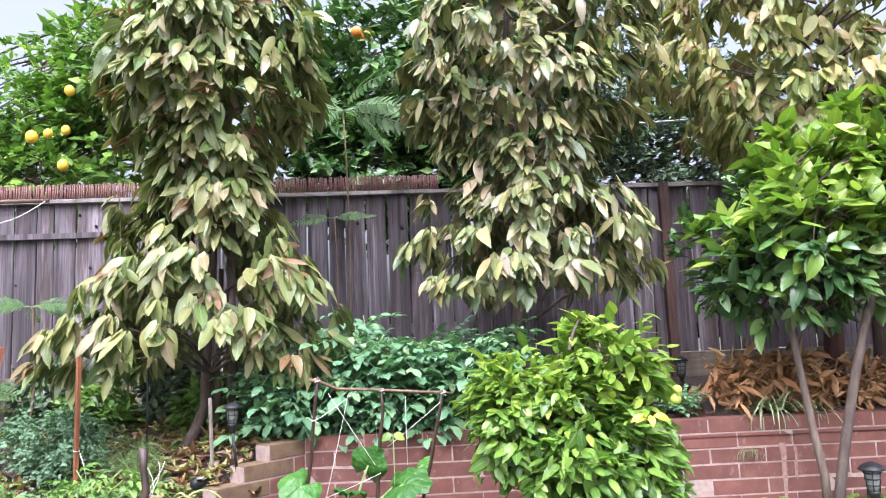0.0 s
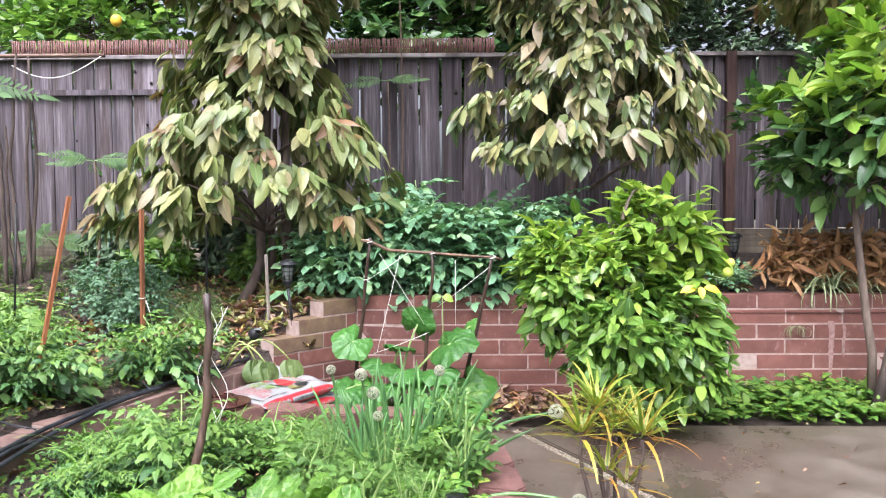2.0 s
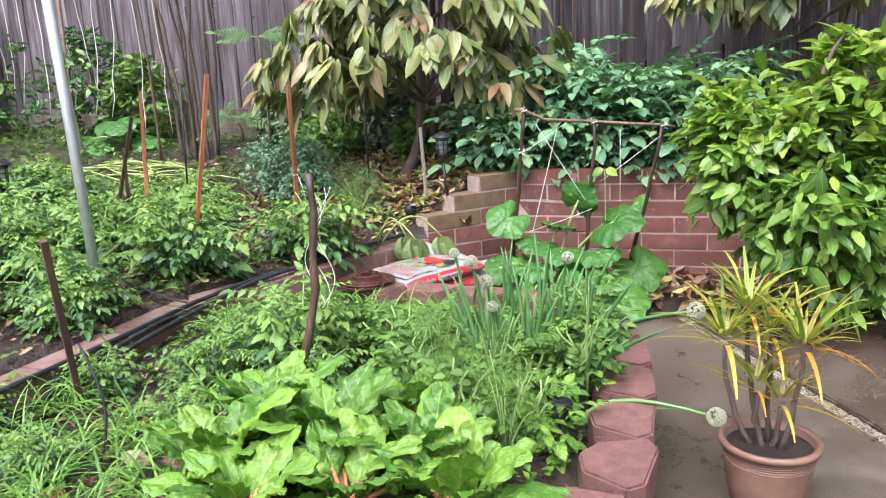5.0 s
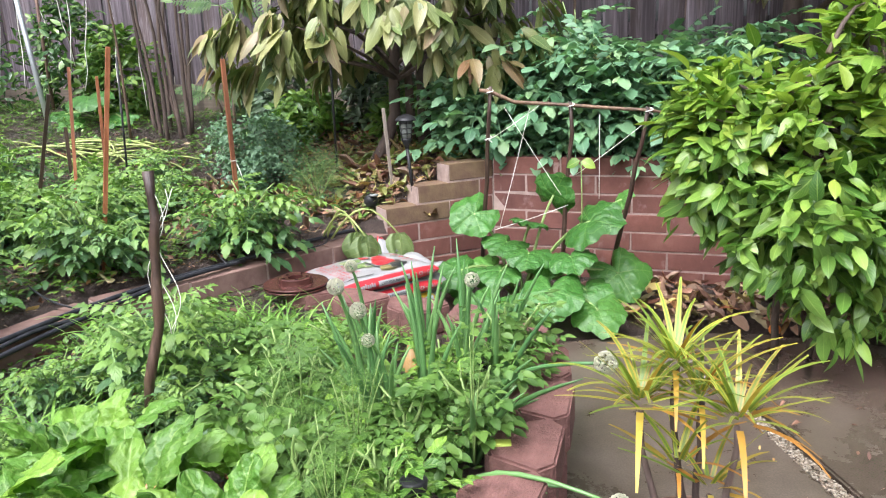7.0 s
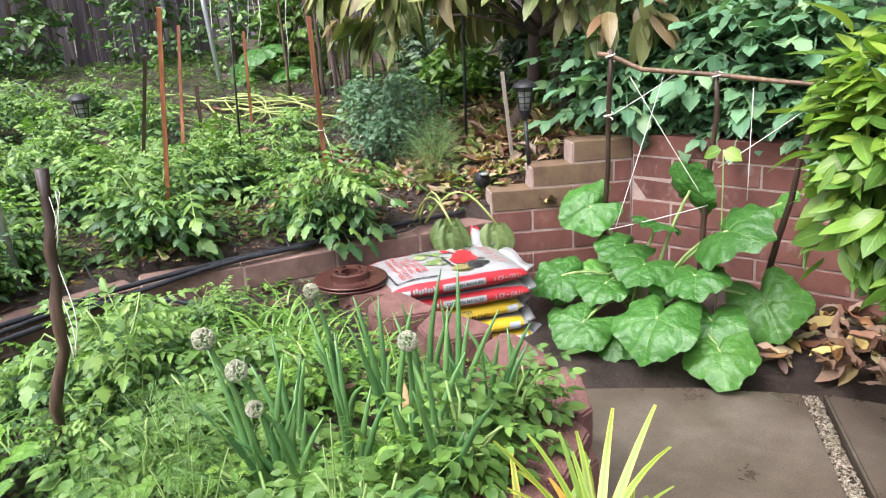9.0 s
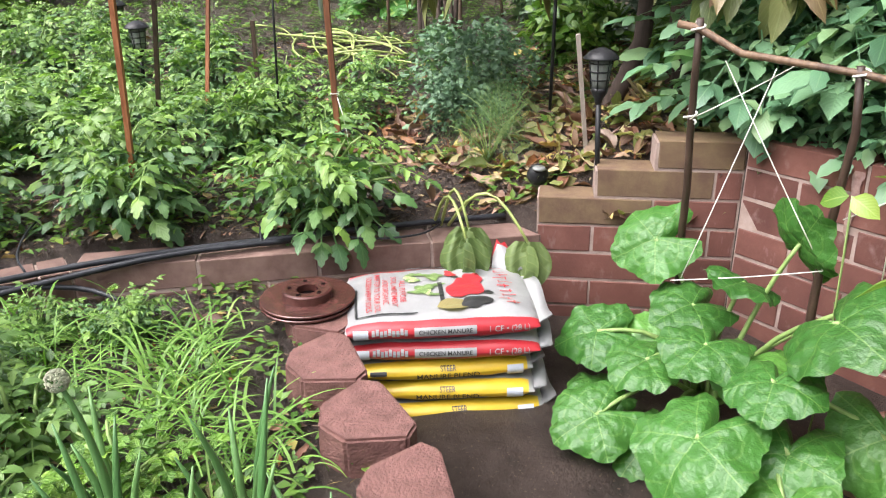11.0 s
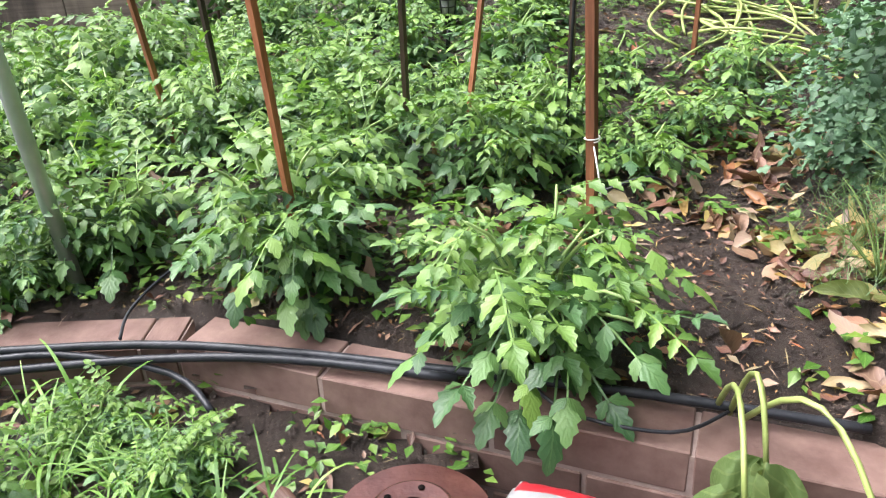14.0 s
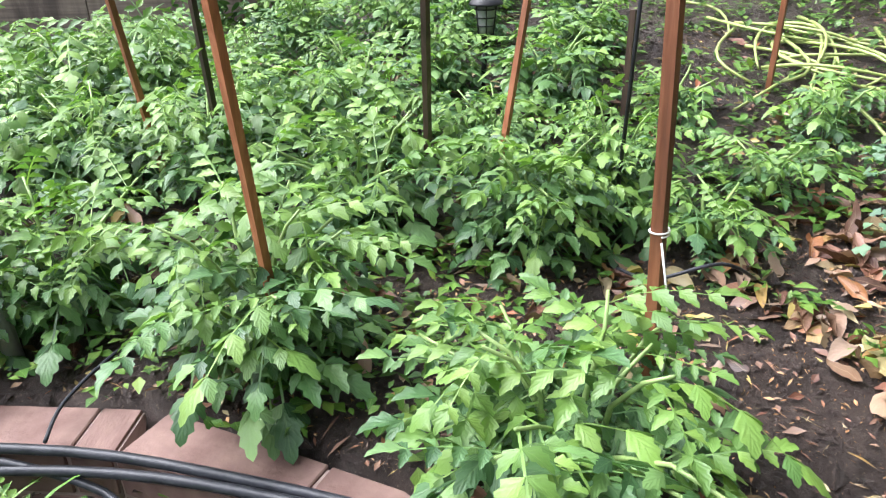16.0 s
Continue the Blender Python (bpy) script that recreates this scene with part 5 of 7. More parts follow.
# ground cover along the wall's foot
k = 1500
xs, ys = rng.uniform(0.95, 4.6, k), 5.80 - 0.62 * rng.random(k) ** 1.3
keep = [i for i in range(k) if ys[i] > 5.22 + 0.10 * wob(xs[i], 1.0, 2) - (0.18 if xs[i] > 2.0 else 0)]
P = np.c_[xs, ys, 0.03 + 0.13 * rng.random(k) * np.clip((ys - 4.9) / 0.6, 0.3, 1)][keep]
P = np.repeat(P, 4, 0) + rng.normal(0, 0.03, (len(P) * 4, 3)) * (1, 1, 0.6)
D = unit(rng.normal(0, 1, (len(P), 3)) * (1, 1, 0.2) + (0, -0.3, 0.3))
tagged(part("ground_cover", mixed([lance(4, 0.42, 0.25, 0.35), lance(4, 0.38, 0.35, 0.2)], P, D, np.tile((0.0, -0.2, 1.0), (len(P), 1)), rng.uniform(0.028, 0.08, len(P))), L_COVER),
       "bright green ground cover at the foot of the wall", "ground cover", kind="stuff")

# dry fronds and a striped spider plant on top of the wall
heap = []
for i, (x, y) in enumerate(((2.15, 6.15), (2.35, 6.2), (2.6, 6.15), (2.45, 6.35), (2.8, 6.2), (3.0, 6.15), (3.3, 6.25), (2.7, 6.35))):
    C = np.array([(x, y, bed_z(x, y) + 0.16 + 0.07 * math.sin(i * 2))])
    P, D, N, S = tufts(np.repeat(C, 14, 0) + rng.normal(0, 0.09, (14, 3)) * (1.2, 0.6, 0.8), np.tile((0, -0.5, 0.1), (14, 1)), 9, 0.15, 0.3, 1.0, 0.05)
    heap.append(mixed([crumpled(6, 0.12, 0.9, 0.4, 11), crumpled(6, 0.10, 1.0, -0.4, 12), crumpled(6, 0.14, -0.7, 0.3, 13)], P, D, N, S))
tagged(part("dry_leaf_pile", joined(*heap), L_DEADPALM), "heap of dry curled tan leaves on the raised bed", "dry leaves", kind="stuff")
for x, y, n, ln in ((2.35, 5.97, 80, 0.40), (2.62, 5.96, 30, 0.34)):
    grass_clump((x, y, 0.74), n, ln, L_SPIDER, "spider plant with cream-striped arching leaves", "spider_plant", 0.020, 0.9, 0.9, 0.05, "plant")
grass_clump((2.12, 5.84, 0.52), 34, 0.15, L_SPIDER, "hanging spider plant offshoot on the brick wall", "spider_plant", 0.02, 0.1, 1.1, 0.02, "plant")

# ---- garden things ----
M_CONDUIT = plain_mat("galvanised_steel", (0.42, 0.45, 0.47), (0.58, 0.61, 0.63), 0.42, 8.0, 0.7)
M_RUSTPIPE = plain_mat("rusty_pipe", (0.10, 0.06, 0.045), (0.20, 0.13, 0.10), 0.6, 8.0, 0.4)
M_STRING = plain_mat("white_string", (0.62, 0.60, 0.52), (0.75, 0.74, 0.68), 0.8)
M_BLACK = plain_mat("black_plastic", (0.012, 0.012, 0.013), (0.028, 0.028, 0.03), 0.38, 20.0)
M_HOSE = plain_mat("black_hose", (0.014, 0.015, 0.018), (0.035, 0.036, 0.042), 0.33, 20.0)
M_RUST = plain_mat("rusty_iron", (0.050, 0.018, 0.015), (0.105, 0.042, 0.034), 0.24, 14.0, 0.25, bump_amt=0.3)
# matte near-black that paints the shade inside the brake disc's holes
M_HOLE_SHADE = plain_mat("hole_shade", (0.004, 0.003, 0.003), (0.010, 0.008, 0.007), 1.0)
for m in (M_HOLE_SHADE, M_BLACK, M_HOSE):
    m.node_tree.nodes["Principled BSDF"].inputs["Specular IOR Level"].default_value = 0.0 if m is M_HOLE_SHADE else 0.22
M_TERRA = plain_mat("glazed_terracotta", (0.120, 0.058, 0.040), (0.215, 0.125, 0.090), 0.5, 7.0)
M_WHITEBAG = plain_mat("white_plastic_bag", (0.21, 0.21, 0.21), (0.31, 0.31, 0.308), 0.35, 6.0)
M_REDPRINT = plain_mat("red_print", (0.32, 0.016, 0.024), (0.42, 0.028, 0.034), 0.35, 6.0)
M_YELLOWPRINT = plain_mat("yellow_print", (0.50, 0.33, 0.02), (0.58, 0.40, 0.03), 0.35, 6.0)
M_INK = plain_mat("black_ink", (0.015, 0.015, 0.015), (0.03, 0.03, 0.03), 0.4)
M_GREYPRINT = plain_mat("grey_print", (0.35, 0.38, 0.42), (0.5, 0.52, 0.55), 0.4)
M_GREENPRINT = plain_mat("green_print", (0.07, 0.14, 0.03), (0.20, 0.27, 0.10), 0.4, 60.0)
M_PALEPRINT = plain_mat("pale_print", (0.32, 0.36, 0.16), (0.42, 0.44, 0.24), 0.4, 25.0)
M_GLASS = plain_mat("frosted_glass", (0.12, 0.13, 0.12), (0.22, 0.23, 0.22), 0.25, 10.0)
M_PETAL = plain_mat("yellow_petal", (0.75, 0.42, 0.01), (0.82, 0.52, 0.02), 0.5)

# block edging: trapezoid blocks in three courses
def block_mesh(seed):
    r = random.Random(seed)
    out = [(-0.145, 0.075), (-0.085, -0.055), (0.0, -0.085), (0.085, -0.055), (0.145, 0.075), (0.105, 0.115), (-0.105, 0.115)]
    bm = bmesh.new()
    lo = [bm.verts.new((x + r.uniform(-0.005, 0.005), y + r.uniform(-0.006, 0.006), 0.0)) for x, y in out]
    hi = [bm.verts.new((x * 0.98 + r.uniform(-0.004, 0.004), y * 0.98 + r.uniform(-0.005, 0.005), 0.116 + r.uniform(-0.003, 0.003))) for x, y in out]
    n = len(out)
    bm.faces.new(hi)
    bm.faces.new(reversed(lo))
    for i in range(n):
        bm.faces.new((lo[i], lo[(i + 1) % n], hi[(i + 1) % n], hi[i]))
    bmesh.ops.bevel(bm, geom=bm.edges[:], offset=0.007, segments=2, affect="EDGES")
    me = bpy.data.meshes.new("edging_block")
    bm.to_mesh(me)
    bm.free()
    me.materials.append(M_BLOCK)
    return me


BLOCKS = [block_mesh(s) for s in range(5)]
for i, (x, y) in enumerate(BORDER):
    a, b = BORDER[max(0, i - 1)], BORDER[min(len(BORDER) - 1, i + 1)]
    ang = math.atan2(b[1] - a[1], b[0] - a[0]) + math.pi
    for c in range(3):
        o = new("edging_block", BLOCKS[(i * 3 + c) % 5])
        off = 0.012 * (2 - c) * -1
        o.matrix_world = pose(x, y, -0.004 + 0.118 * c - (0.03 if i == 0 else 0), 0, 0, math.degrees(ang) + 180 + rng.uniform(-4, 4)) @ Matrix.Translation(((0.07 if c == 1 else 0), off + rng.uniform(-0.006, 0.006), 0))
        tagged(o, "rose-coloured concrete edging block with rough faces", "edging block", "border blocks")

# rusty brake disc on the first block
RX, RY, RZ = -1.535, 4.445, 0.324
rot = thing("brake_disc", (RX, RY, RZ), "rusty brown iron brake disc lying on a block", "brake disc")
part("hub", lathe([(0.034, 0.022), (0.034, 0.046), (0.070, 0.050), (0.077, 0.046), (0.079, 0.022), (0.080, 0.018), (0.034, 0.018)], (RX, RY, RZ), 40, True), M_RUST, rot, smooth=False)
part("upper_plate", lathe([(0.079, 0.014), (0.079, 0.022), (0.1465, 0.022), (0.149, 0.020), (0.149, 0.016), (0.1465, 0.014)], (RX, RY, RZ), 48, True), M_RUST, rot, smooth=False)
part("lower_plate", lathe([(0.06, 0.0), (0.06, 0.008), (0.1465, 0.008), (0.149, 0.006), (0.149, 0.002), (0.1465, 0.0)], (RX, RY, RZ), 48, True), M_RUST, rot, smooth=False)
# black ring painting the shade in the gap between the plates
part("vent_core", lathe([(0.07, 0.007), (0.07, 0.015), (0.132, 0.015), (0.132, 0.007)], (RX, RY, RZ), 48, True), M_BLACK, rot, smooth=False)
# no real openings: black discs and a plug stand for the holes' shade
for i in range(5):
    a = i * 2 * math.pi / 5 + 0.3
    part("bolt_hole", lathe([(0.0065, 0.0), (0.0065, 0.0015)], (RX + 0.055 * math.cos(a), RY + 0.055 * math.sin(a), RZ + 0.0495), 12), M_HOLE_SHADE, rot)
part("centre_hole", lathe([(0.0335, 0.0), (0.0335, 0.012)], (RX, RY, RZ + 0.012), 24), M_HOLE_SHADE, rot)

# ---- bags of manure ----
E1 = np.array((0.52, 0.854))
E2 = np.array((-0.854, 0.52))


def text_points(s, size):
    """Letters of the built-in font as a mesh, centred."""
    cu = bpy.data.curves.new("lettering", "FONT")
    cu.body, cu.size, cu.align_x, cu.align_y = s, size, "CENTER", "CENTER"
    cu.offset = size * 0.008
    ob = new("lettering", cu)
    bpy.context.view_layer.update()
    me = bpy.data.meshes.new_from_object(ob)
    bpy.data.objects.remove(ob)
    return me


class Bag:
    """A filled sack: a pillow with long edges along E1, print on its front and top."""

    def __init__(self, cx, cy, z, w, d, h, turn, kind, label, seed):
        self.c, self.w, self.d, self.h, self.z, self.turn, self.seed = (cx, cy), w, d, h, z + h / 2, turn, seed
        ct, st = math.cos(turn), math.sin(turn)
        self.e1, self.e2 = E1 * ct + E2 * st, E2 * ct - E1 * st
        self.t = thing("manure_bag", (cx, cy, z), label, "bag", "stack of manure bags")
        nu, nv = 34, 24
        U = np.sin(np.linspace(-math.pi / 2, math.pi / 2, nu + 1))
        Vv = np.sin(np.linspace(-math.pi / 2, math.pi / 2, nv + 1))
        pts, faces = [], []
        for side in (1, -1):
            for v in Vv:
                for u in U:
                    pts.append(self.at(u, v, side))
        n1 = (nu + 1) * (nv + 1)
        for side in (0, 1):
            for j in range(nv):
                for i in range(nu):
                    q = [side * n1 + j * (nu + 1) + i, side * n1 + j * (nu + 1) + i + 1, side * n1 + (j + 1) * (nu + 1) + i + 1, side * n1 + (j + 1) * (nu + 1) + i]
                    faces.append(q if side == 0 else q[::-1])
        body = part("sack", (np.array(pts), np.array(faces)), M_WHITEBAG, self.t)
        me = body.data
        me.materials.append(M_REDPRINT if kind == "red" else M_YELLOWPRINT)
        for k, f in enumerate(me.polygons):
            kk = k % (nu * nv)
            v, u = Vv[kk // nu], U[kk % nu]
            if kind == "red":
                f.material_index = int((v < -0.88 or v > 0.74) and abs(u) < 0.995)
            else:
                f.material_index = int(v < -0.8 and -0.9 < u < 0.93 and k < nu * nv or (v < -0.99 and -0.9 < u < 0.93))
        # crimped end seams
        for sg in (1, -1):
            P = []
            for k in range(15):
                v = -0.92 + 1.84 * k / 14
                p0 = np.array(self.at(0.97 * sg, v, 1)) * 0.5 + np.array(self.at(0.97 * sg, v, -1)) * 0.5
                p1 = p0 + np.array((*(self.e1 * sg * (0.045 if sg > 0 else 0.018)), 0.012 * math.sin(5 * v + seed) + (0.02 if sg > 0 else 0)))
                for q in (p0 + (0, 0, 0.003), p1 + (0, 0, 0.002), p1 - (0, 0, 0.002), p0 - (0, 0, 0.003)):
                    P.append(q)
            F = [(4 * k + a, 4 * k + (a + 1) % 4, 4 * k + 4 + (a + 1) % 4, 4 * k + 4 + a) for k in range(14) for a in range(4)]
            part("end_seam", (np.array(P), np.array(F)), M_WHITEBAG, self.t)

    def at(self, u, v, side):
        hh = self.h / 2 * max(0.0, 1 - abs(u) ** 5) ** 0.5 * max(0.0, 1 - abs(v) ** 6) ** 0.5
        x, y = u * self.w / 2 * (1 - 0.03 * v * v), v * self.d / 2 * (1 - 0.04 * u * u)
        crease = noise.noise(Vector((u * 3.1 + self.seed, v * 3.3, side * 2.0))) * 0.006 + noise.noise(Vector((u * 9 + self.seed, v * 7, side))) * 0.0025
        p = np.array(self.c) + self.e1 * x + self.e2 * y
        return (p[0], p[1], self.z + side * hh + (crease if hh > 0.004 else 0))

    def print_on(self, me, name, mat, u0, v0, spot, label="", turned=False):
        """Lays a flat print on the top (u0, v0 from the middle, metres) or the front (u0, height from the middle)."""
        for vt in me.vertices:
            x, y = vt.co.x, vt.co.y
            if spot == "top":
                a, b = (u0 + y, v0 - x) if turned else (u0 + x, v0 + y)
                p = self.at(max(-0.99, min(0.99, a / (self.w / 2))), max(-0.99, min(0.99, b / (self.d / 2))), 1)
                vt.co = Vector(p) + Vector((0, 0, 0.0045)) - self.t.location
            else:
                a, z = u0 + x, v0 + y
                vv = -(max(0.02, 1 - (2 * z / self.h) ** 2)) ** (1 / 6)
                u = a / (self.w / 2)
                yy = vv * self.d / 2 * (1 - 0.04 * u * u) - 0.004
                p = np.array(self.c) + self.e1 * a + self.e2 * yy
                vt.co = Vector((p[0], p[1], self.z + z)) - self.t.location
        me.materials.clear()
        me.materials.append(mat)
        o = new(name, me)
        o.parent = self.t
        return tagged(o, label) if label else o

    def blot(self, w, h, mat, u0, v0, seed, label="", uneven=0.25):
        """A printed patch with a soft, uneven outline."""
        n, rings = 36, 5
        pts = [(0.0, 0.0, 0.0)]
        for k in range(1, rings + 1):
            for i in range(n):
                a = 2 * math.pi * i / n
                r = 0.5 * k / rings * (1 + uneven * math.sin(2 * a + seed) + 0.7 * uneven * math.sin(3 * a + 2.3 * seed) + 0.4 * uneven * math.sin(5 * a + 4.1 * seed))
                pts.append((w * r * math.cos(a), h * r * math.sin(a), 0.0))
        F = [(0, 1 + i, 1 + (i + 1) % n) for i in range(n)]
        for k in range(rings - 1):
            for i in range(n):
                a, b = 1 + k * n + i, 1 + k * n + (i + 1) % n
                F.append((a, a + n, b + n, b))
        me = bpy.data.meshes.new("print")
        me.from_pydata(pts, [], F)
        return self.print_on(me, "print", mat, u0, v0, "top", label)

    def words(self, s, size, mat, u0, v0, spot, turned=False):
        return self.print_on(text_points(s, size), "print", mat, u0, v0, spot, "", turned)

    def patch(self, w, h, mat, u0, v0, spot, label="", round_to=0.0, turned=False):
        bm = bmesh.new()
        n, m = max(2, int(w / 0.006)), max(2, int(h / 0.006))
        g = [[bm.verts.new((w * (i / n - 0.5), h * (j / m - 0.5), 0)) for i in range(n + 1)] for j in range(m + 1)]
        for j in range(m):
            for i in range(n):
                cxx, cyy = (i + 0.5) / n * 2 - 1, (j + 0.5) / m * 2 - 1
                if not round_to or abs(cxx) ** round_to + abs(cyy) ** round_to < 1.0 + 0.3 * math.sin(7 * cxx + 5 * cyy):
                    bm.faces.new((g[j][i], g[j][i + 1], g[j + 1][i + 1], g[j + 1][i]))
        for v in [v for v in bm.verts if not v.link_faces]:
            bm.verts.remove(v)
        me = bpy.data.meshes.new("print")
        bm.to_mesh(me)
        bm.free()
        return self.print_on(me, "print", mat, u0, v0, spot, label, turned)


BX, BY = -1.335, 4.815
bags = []
z = 0.0
for i, (w, d, h, turn, dx, kind) in enumerate(((0.57, 0.40, 0.068, 0.05, 0.02, "yellow"), (0.57, 0.40, 0.070, -0.03, 0.0, "yellow"), (0.56, 0.40, 0.070, 0.04, -0.01, "yellow"), (0.60, 0.42, 0.078, -0.02, 0.0, "red"), (0.60, 0.43, 0.080, 0.03, -0.01, "red"))):
    out = (0.045, 0.03, 0.015, 0.005, 0.0)[i]
    bags.append(Bag(BX + dx * E1[0] - E2[0] * out, BY + dx * E1[1] - E2[1] * out, z, w, d, h, turn, kind,
                    ("yellow and white plastic bag of steer manure in a stack" if kind == "yellow" else "white and red plastic bag of chicken manure on a stack"), i * 3.3))
    z += h - 0.006
for b in bags[:3]:
    b.words("MANURE BLEND", 0.026, M_INK, 0.01, -0.006, "front")
    b.words("STEER", 0.018, M_INK, 0.01, 0.016, "front")
    b.patch(0.05, 0.012, M_INK, -0.20, 0.010, "front")
    b.patch(0.05, 0.032, M_GREYPRINT, 0.215, 0.0, "front")
    b.patch(0.035, 0.036, M_GREYPRINT, -0.262, 0.0, "front")
for b in bags[3:]:
    b.words("CHICKEN MANURE", 0.0185, M_INK, 0.005, 0.004, "front")
    b.words("1 CF • (28 L)", 0.024, M_WHITEBAG, 0.195, 0.004, "front")
    b.patch(0.045, 0.030, M_GREYPRINT, -0.245, 0.0, "front")
    for k in range(9):
        b.patch(0.009, 0.018, M_WHITEBAG, -0.208 + k * 0.0120, 0.006 + 0.003 * math.sin(k * 2), "front")
white = bags[4]
for b in bags[3:]:
    b.patch(0.185, 0.027, M_WHITEBAG, 0.005, 0.004, "front").location = Vector((*(b.e2 * 0.0018), 0))
for k, s in enumerate(("ALL PURPOSE", "SOIL AMENDMENT", "ADD ORGANIC", "MATTER TO YOUR SOIL", "LOOSEN HEAVY SOILS")):
    white.words(s, 0.026, M_REDPRINT, -0.115 - k * 0.027, -0.005, "top", True)
white.patch(0.007, 0.20, M_INK, -0.262, -0.06, "top")
white.patch(0.19, 0.007, M_INK, -0.17, -0.158, "top")
for k in range(9):
    white.blot(0.050, 0.020 + 0.012 * (k % 3), M_GREENPRINT, -0.045 + 0.038 * math.cos(k * 2.4), 0.035 + 0.075 * math.sin(k * 1.7), k, "printed green leaf", 0.3)
white.blot(0.035, 0.040, M_PALEPRINT, -0.085, 0.075, 3, "printed pale flower", 0.35)
white.blot(0.026, 0.030, M_PALEPRINT, -0.035, -0.025, 5, "printed pale flower", 0.35)
white.patch(0.014, 0.16, M_INK, 0.008, -0.03, "top")
white.blot(0.105, 0.150, M_REDPRINT, 0.085, 0.000, 1.2, "printed red shape", 0.16)
white.blot(0.055, 0.085, M_REDPRINT, 0.120, 0.075, 2.2, "printed red shape", 0.2)
white.blot(0.040, 0.040, M_REDPRINT, 0.045, 0.110, 4.0, "printed red shape", 0.25)
white.blot(0.090, 0.075, M_INK, 0.110, -0.105, 0.6, "printed black shape", 0.14)
white.blot(0.042, 0.030, M_INK, 0.150, -0.035, 2.0, "printed black shape", 0.2)
white.blot(0.022, 0.018, M_INK, 0.060, 0.085, 1.0, "printed black shape", 0.2)
for k in range(9):
    white.patch(0.040, 0.005, M_REDPRINT, 0.215 + 0.010 * math.sin(k * 2.5), 0.13 - k * 0.031, "top")
    white.patch(0.005, 0.020, M_REDPRINT, 0.200 + 0.028 * ((k * 7) % 3) / 2, 0.13 - k * 0.031, "top")
white.patch(0.20, 0.022, M_WHITEBAG, 0.0, 0.186, "top")
white.patch(0.17, 0.006, M_INK, 0.0, 0.186, "top").location.z += 0.002
for k in range(8):
    white.patch(0.010, 0.014, M_WHITEBAG, 0.135 + 0.015 * k, 0.186, "top")
# gathered corner of the top bag
cor = np.array(white.at(0.9, 0.75, 1))
Vc, Fc = [], []
for k in range(9):
    a = k / 8
    wv = 0.07 * (1 - a * 0.6)
    mid = cor + np.array((*(white.e1 * -0.03 * a + white.e2 * 0.07 * a), 0.085 * a))
    for q in range(5):
        s = (q / 4 - 0.5) * 2
        Vc.append(mid + np.array((*(white.e1 * wv * s), 0.016 * math.sin(q * 2.6 + 5 * a) - 0.03 * s * s)))
Fc = [(k * 5 + q, k * 5 + q + 1, k * 5 + q + 6, k * 5 + q + 5) for k in range(8) for q in range(4)]
flap = part("gathered_corner", (np.array(Vc), np.array(Fc)), M_WHITEBAG, white.t, "crumpled raised bag corner")
flap.data.materials.append(M_REDPRINT)
for k, f in enumerate(flap.data.polygons):
    f.material_index = int(k // 4 > 6)
sol = flap.modifiers.new("thick", "SOLIDIFY")
sol.thickness = 0.004
lf = part("fallen_leaf", placed(lance(6, 0.3, 0.2, 0.1), [white.at(-0.05, -0.62, 1)], [(*(E1 * 0.9 + E2 * 0.25), 0.0)], [(0, 0, 1)], [0.13]), L_PALE)
lf.location.z += 0.006
tagged(lf, "pale yellow-green leaf lying on a bag", "leaf")


# ---- squash plant ----
def squash_leaf(seed):
    """A broad, shallowly lobed leaf with ruffled edges, raised between its main veins."""
    n, rings = 60, 9
    V, U = [(0, 0, 0)], [(0.5, 0.5)]
    for k in range(1, rings + 1):
        q = k / rings
        for i in range(n):
            th = 2 * math.pi * i / n
            lobe = abs(math.cos(2.5 * th)) ** 1.6
            rad = 0.5 * (0.89 + 0.13 * lobe + 0.018 * math.cos(23 * th + seed) + 0.03 * math.sin(3 * th + seed)) * (1 - 0.62 * math.exp(-((th - math.pi) / 0.24) ** 2))
            x, y = rad * q * math.sin(th), rad * q * math.cos(th) * 1.04
            puff = 0.030 * q * abs(math.sin(2.5 * th)) ** 0.6 * (1 - 0.6 * q)
            zz = 0.05 * q - 0.20 * q * q + 0.16 * abs(x) + puff + 0.030 * q ** 3 * math.sin(11 * th + seed) + 0.11 * noise.noise(Vector((x * 2.6, y * 2.6, seed * 1.7))) * q + 0.018 * noise.noise(Vector((x * 13, y * 13, seed)))
            V.append((x, y, zz))
            U.append((0.5 + 0.5 * q * math.sin(2.5 * th), q))
    F = []
    for k in range(1, rings):
        for i in range(n):
            a, b = 1 + (k - 1) * n + i, 1 + (k - 1) * n + (i + 1) % n
            F.append((a, b, b + n, a + n))
    for i in range(0, n, 2):
        F.append((0, 1 + (i + 2) % n, 1 + (i + 1) % n, 1 + i))
    return np.array(V), np.array(F)[:, ::-1], np.array(U)


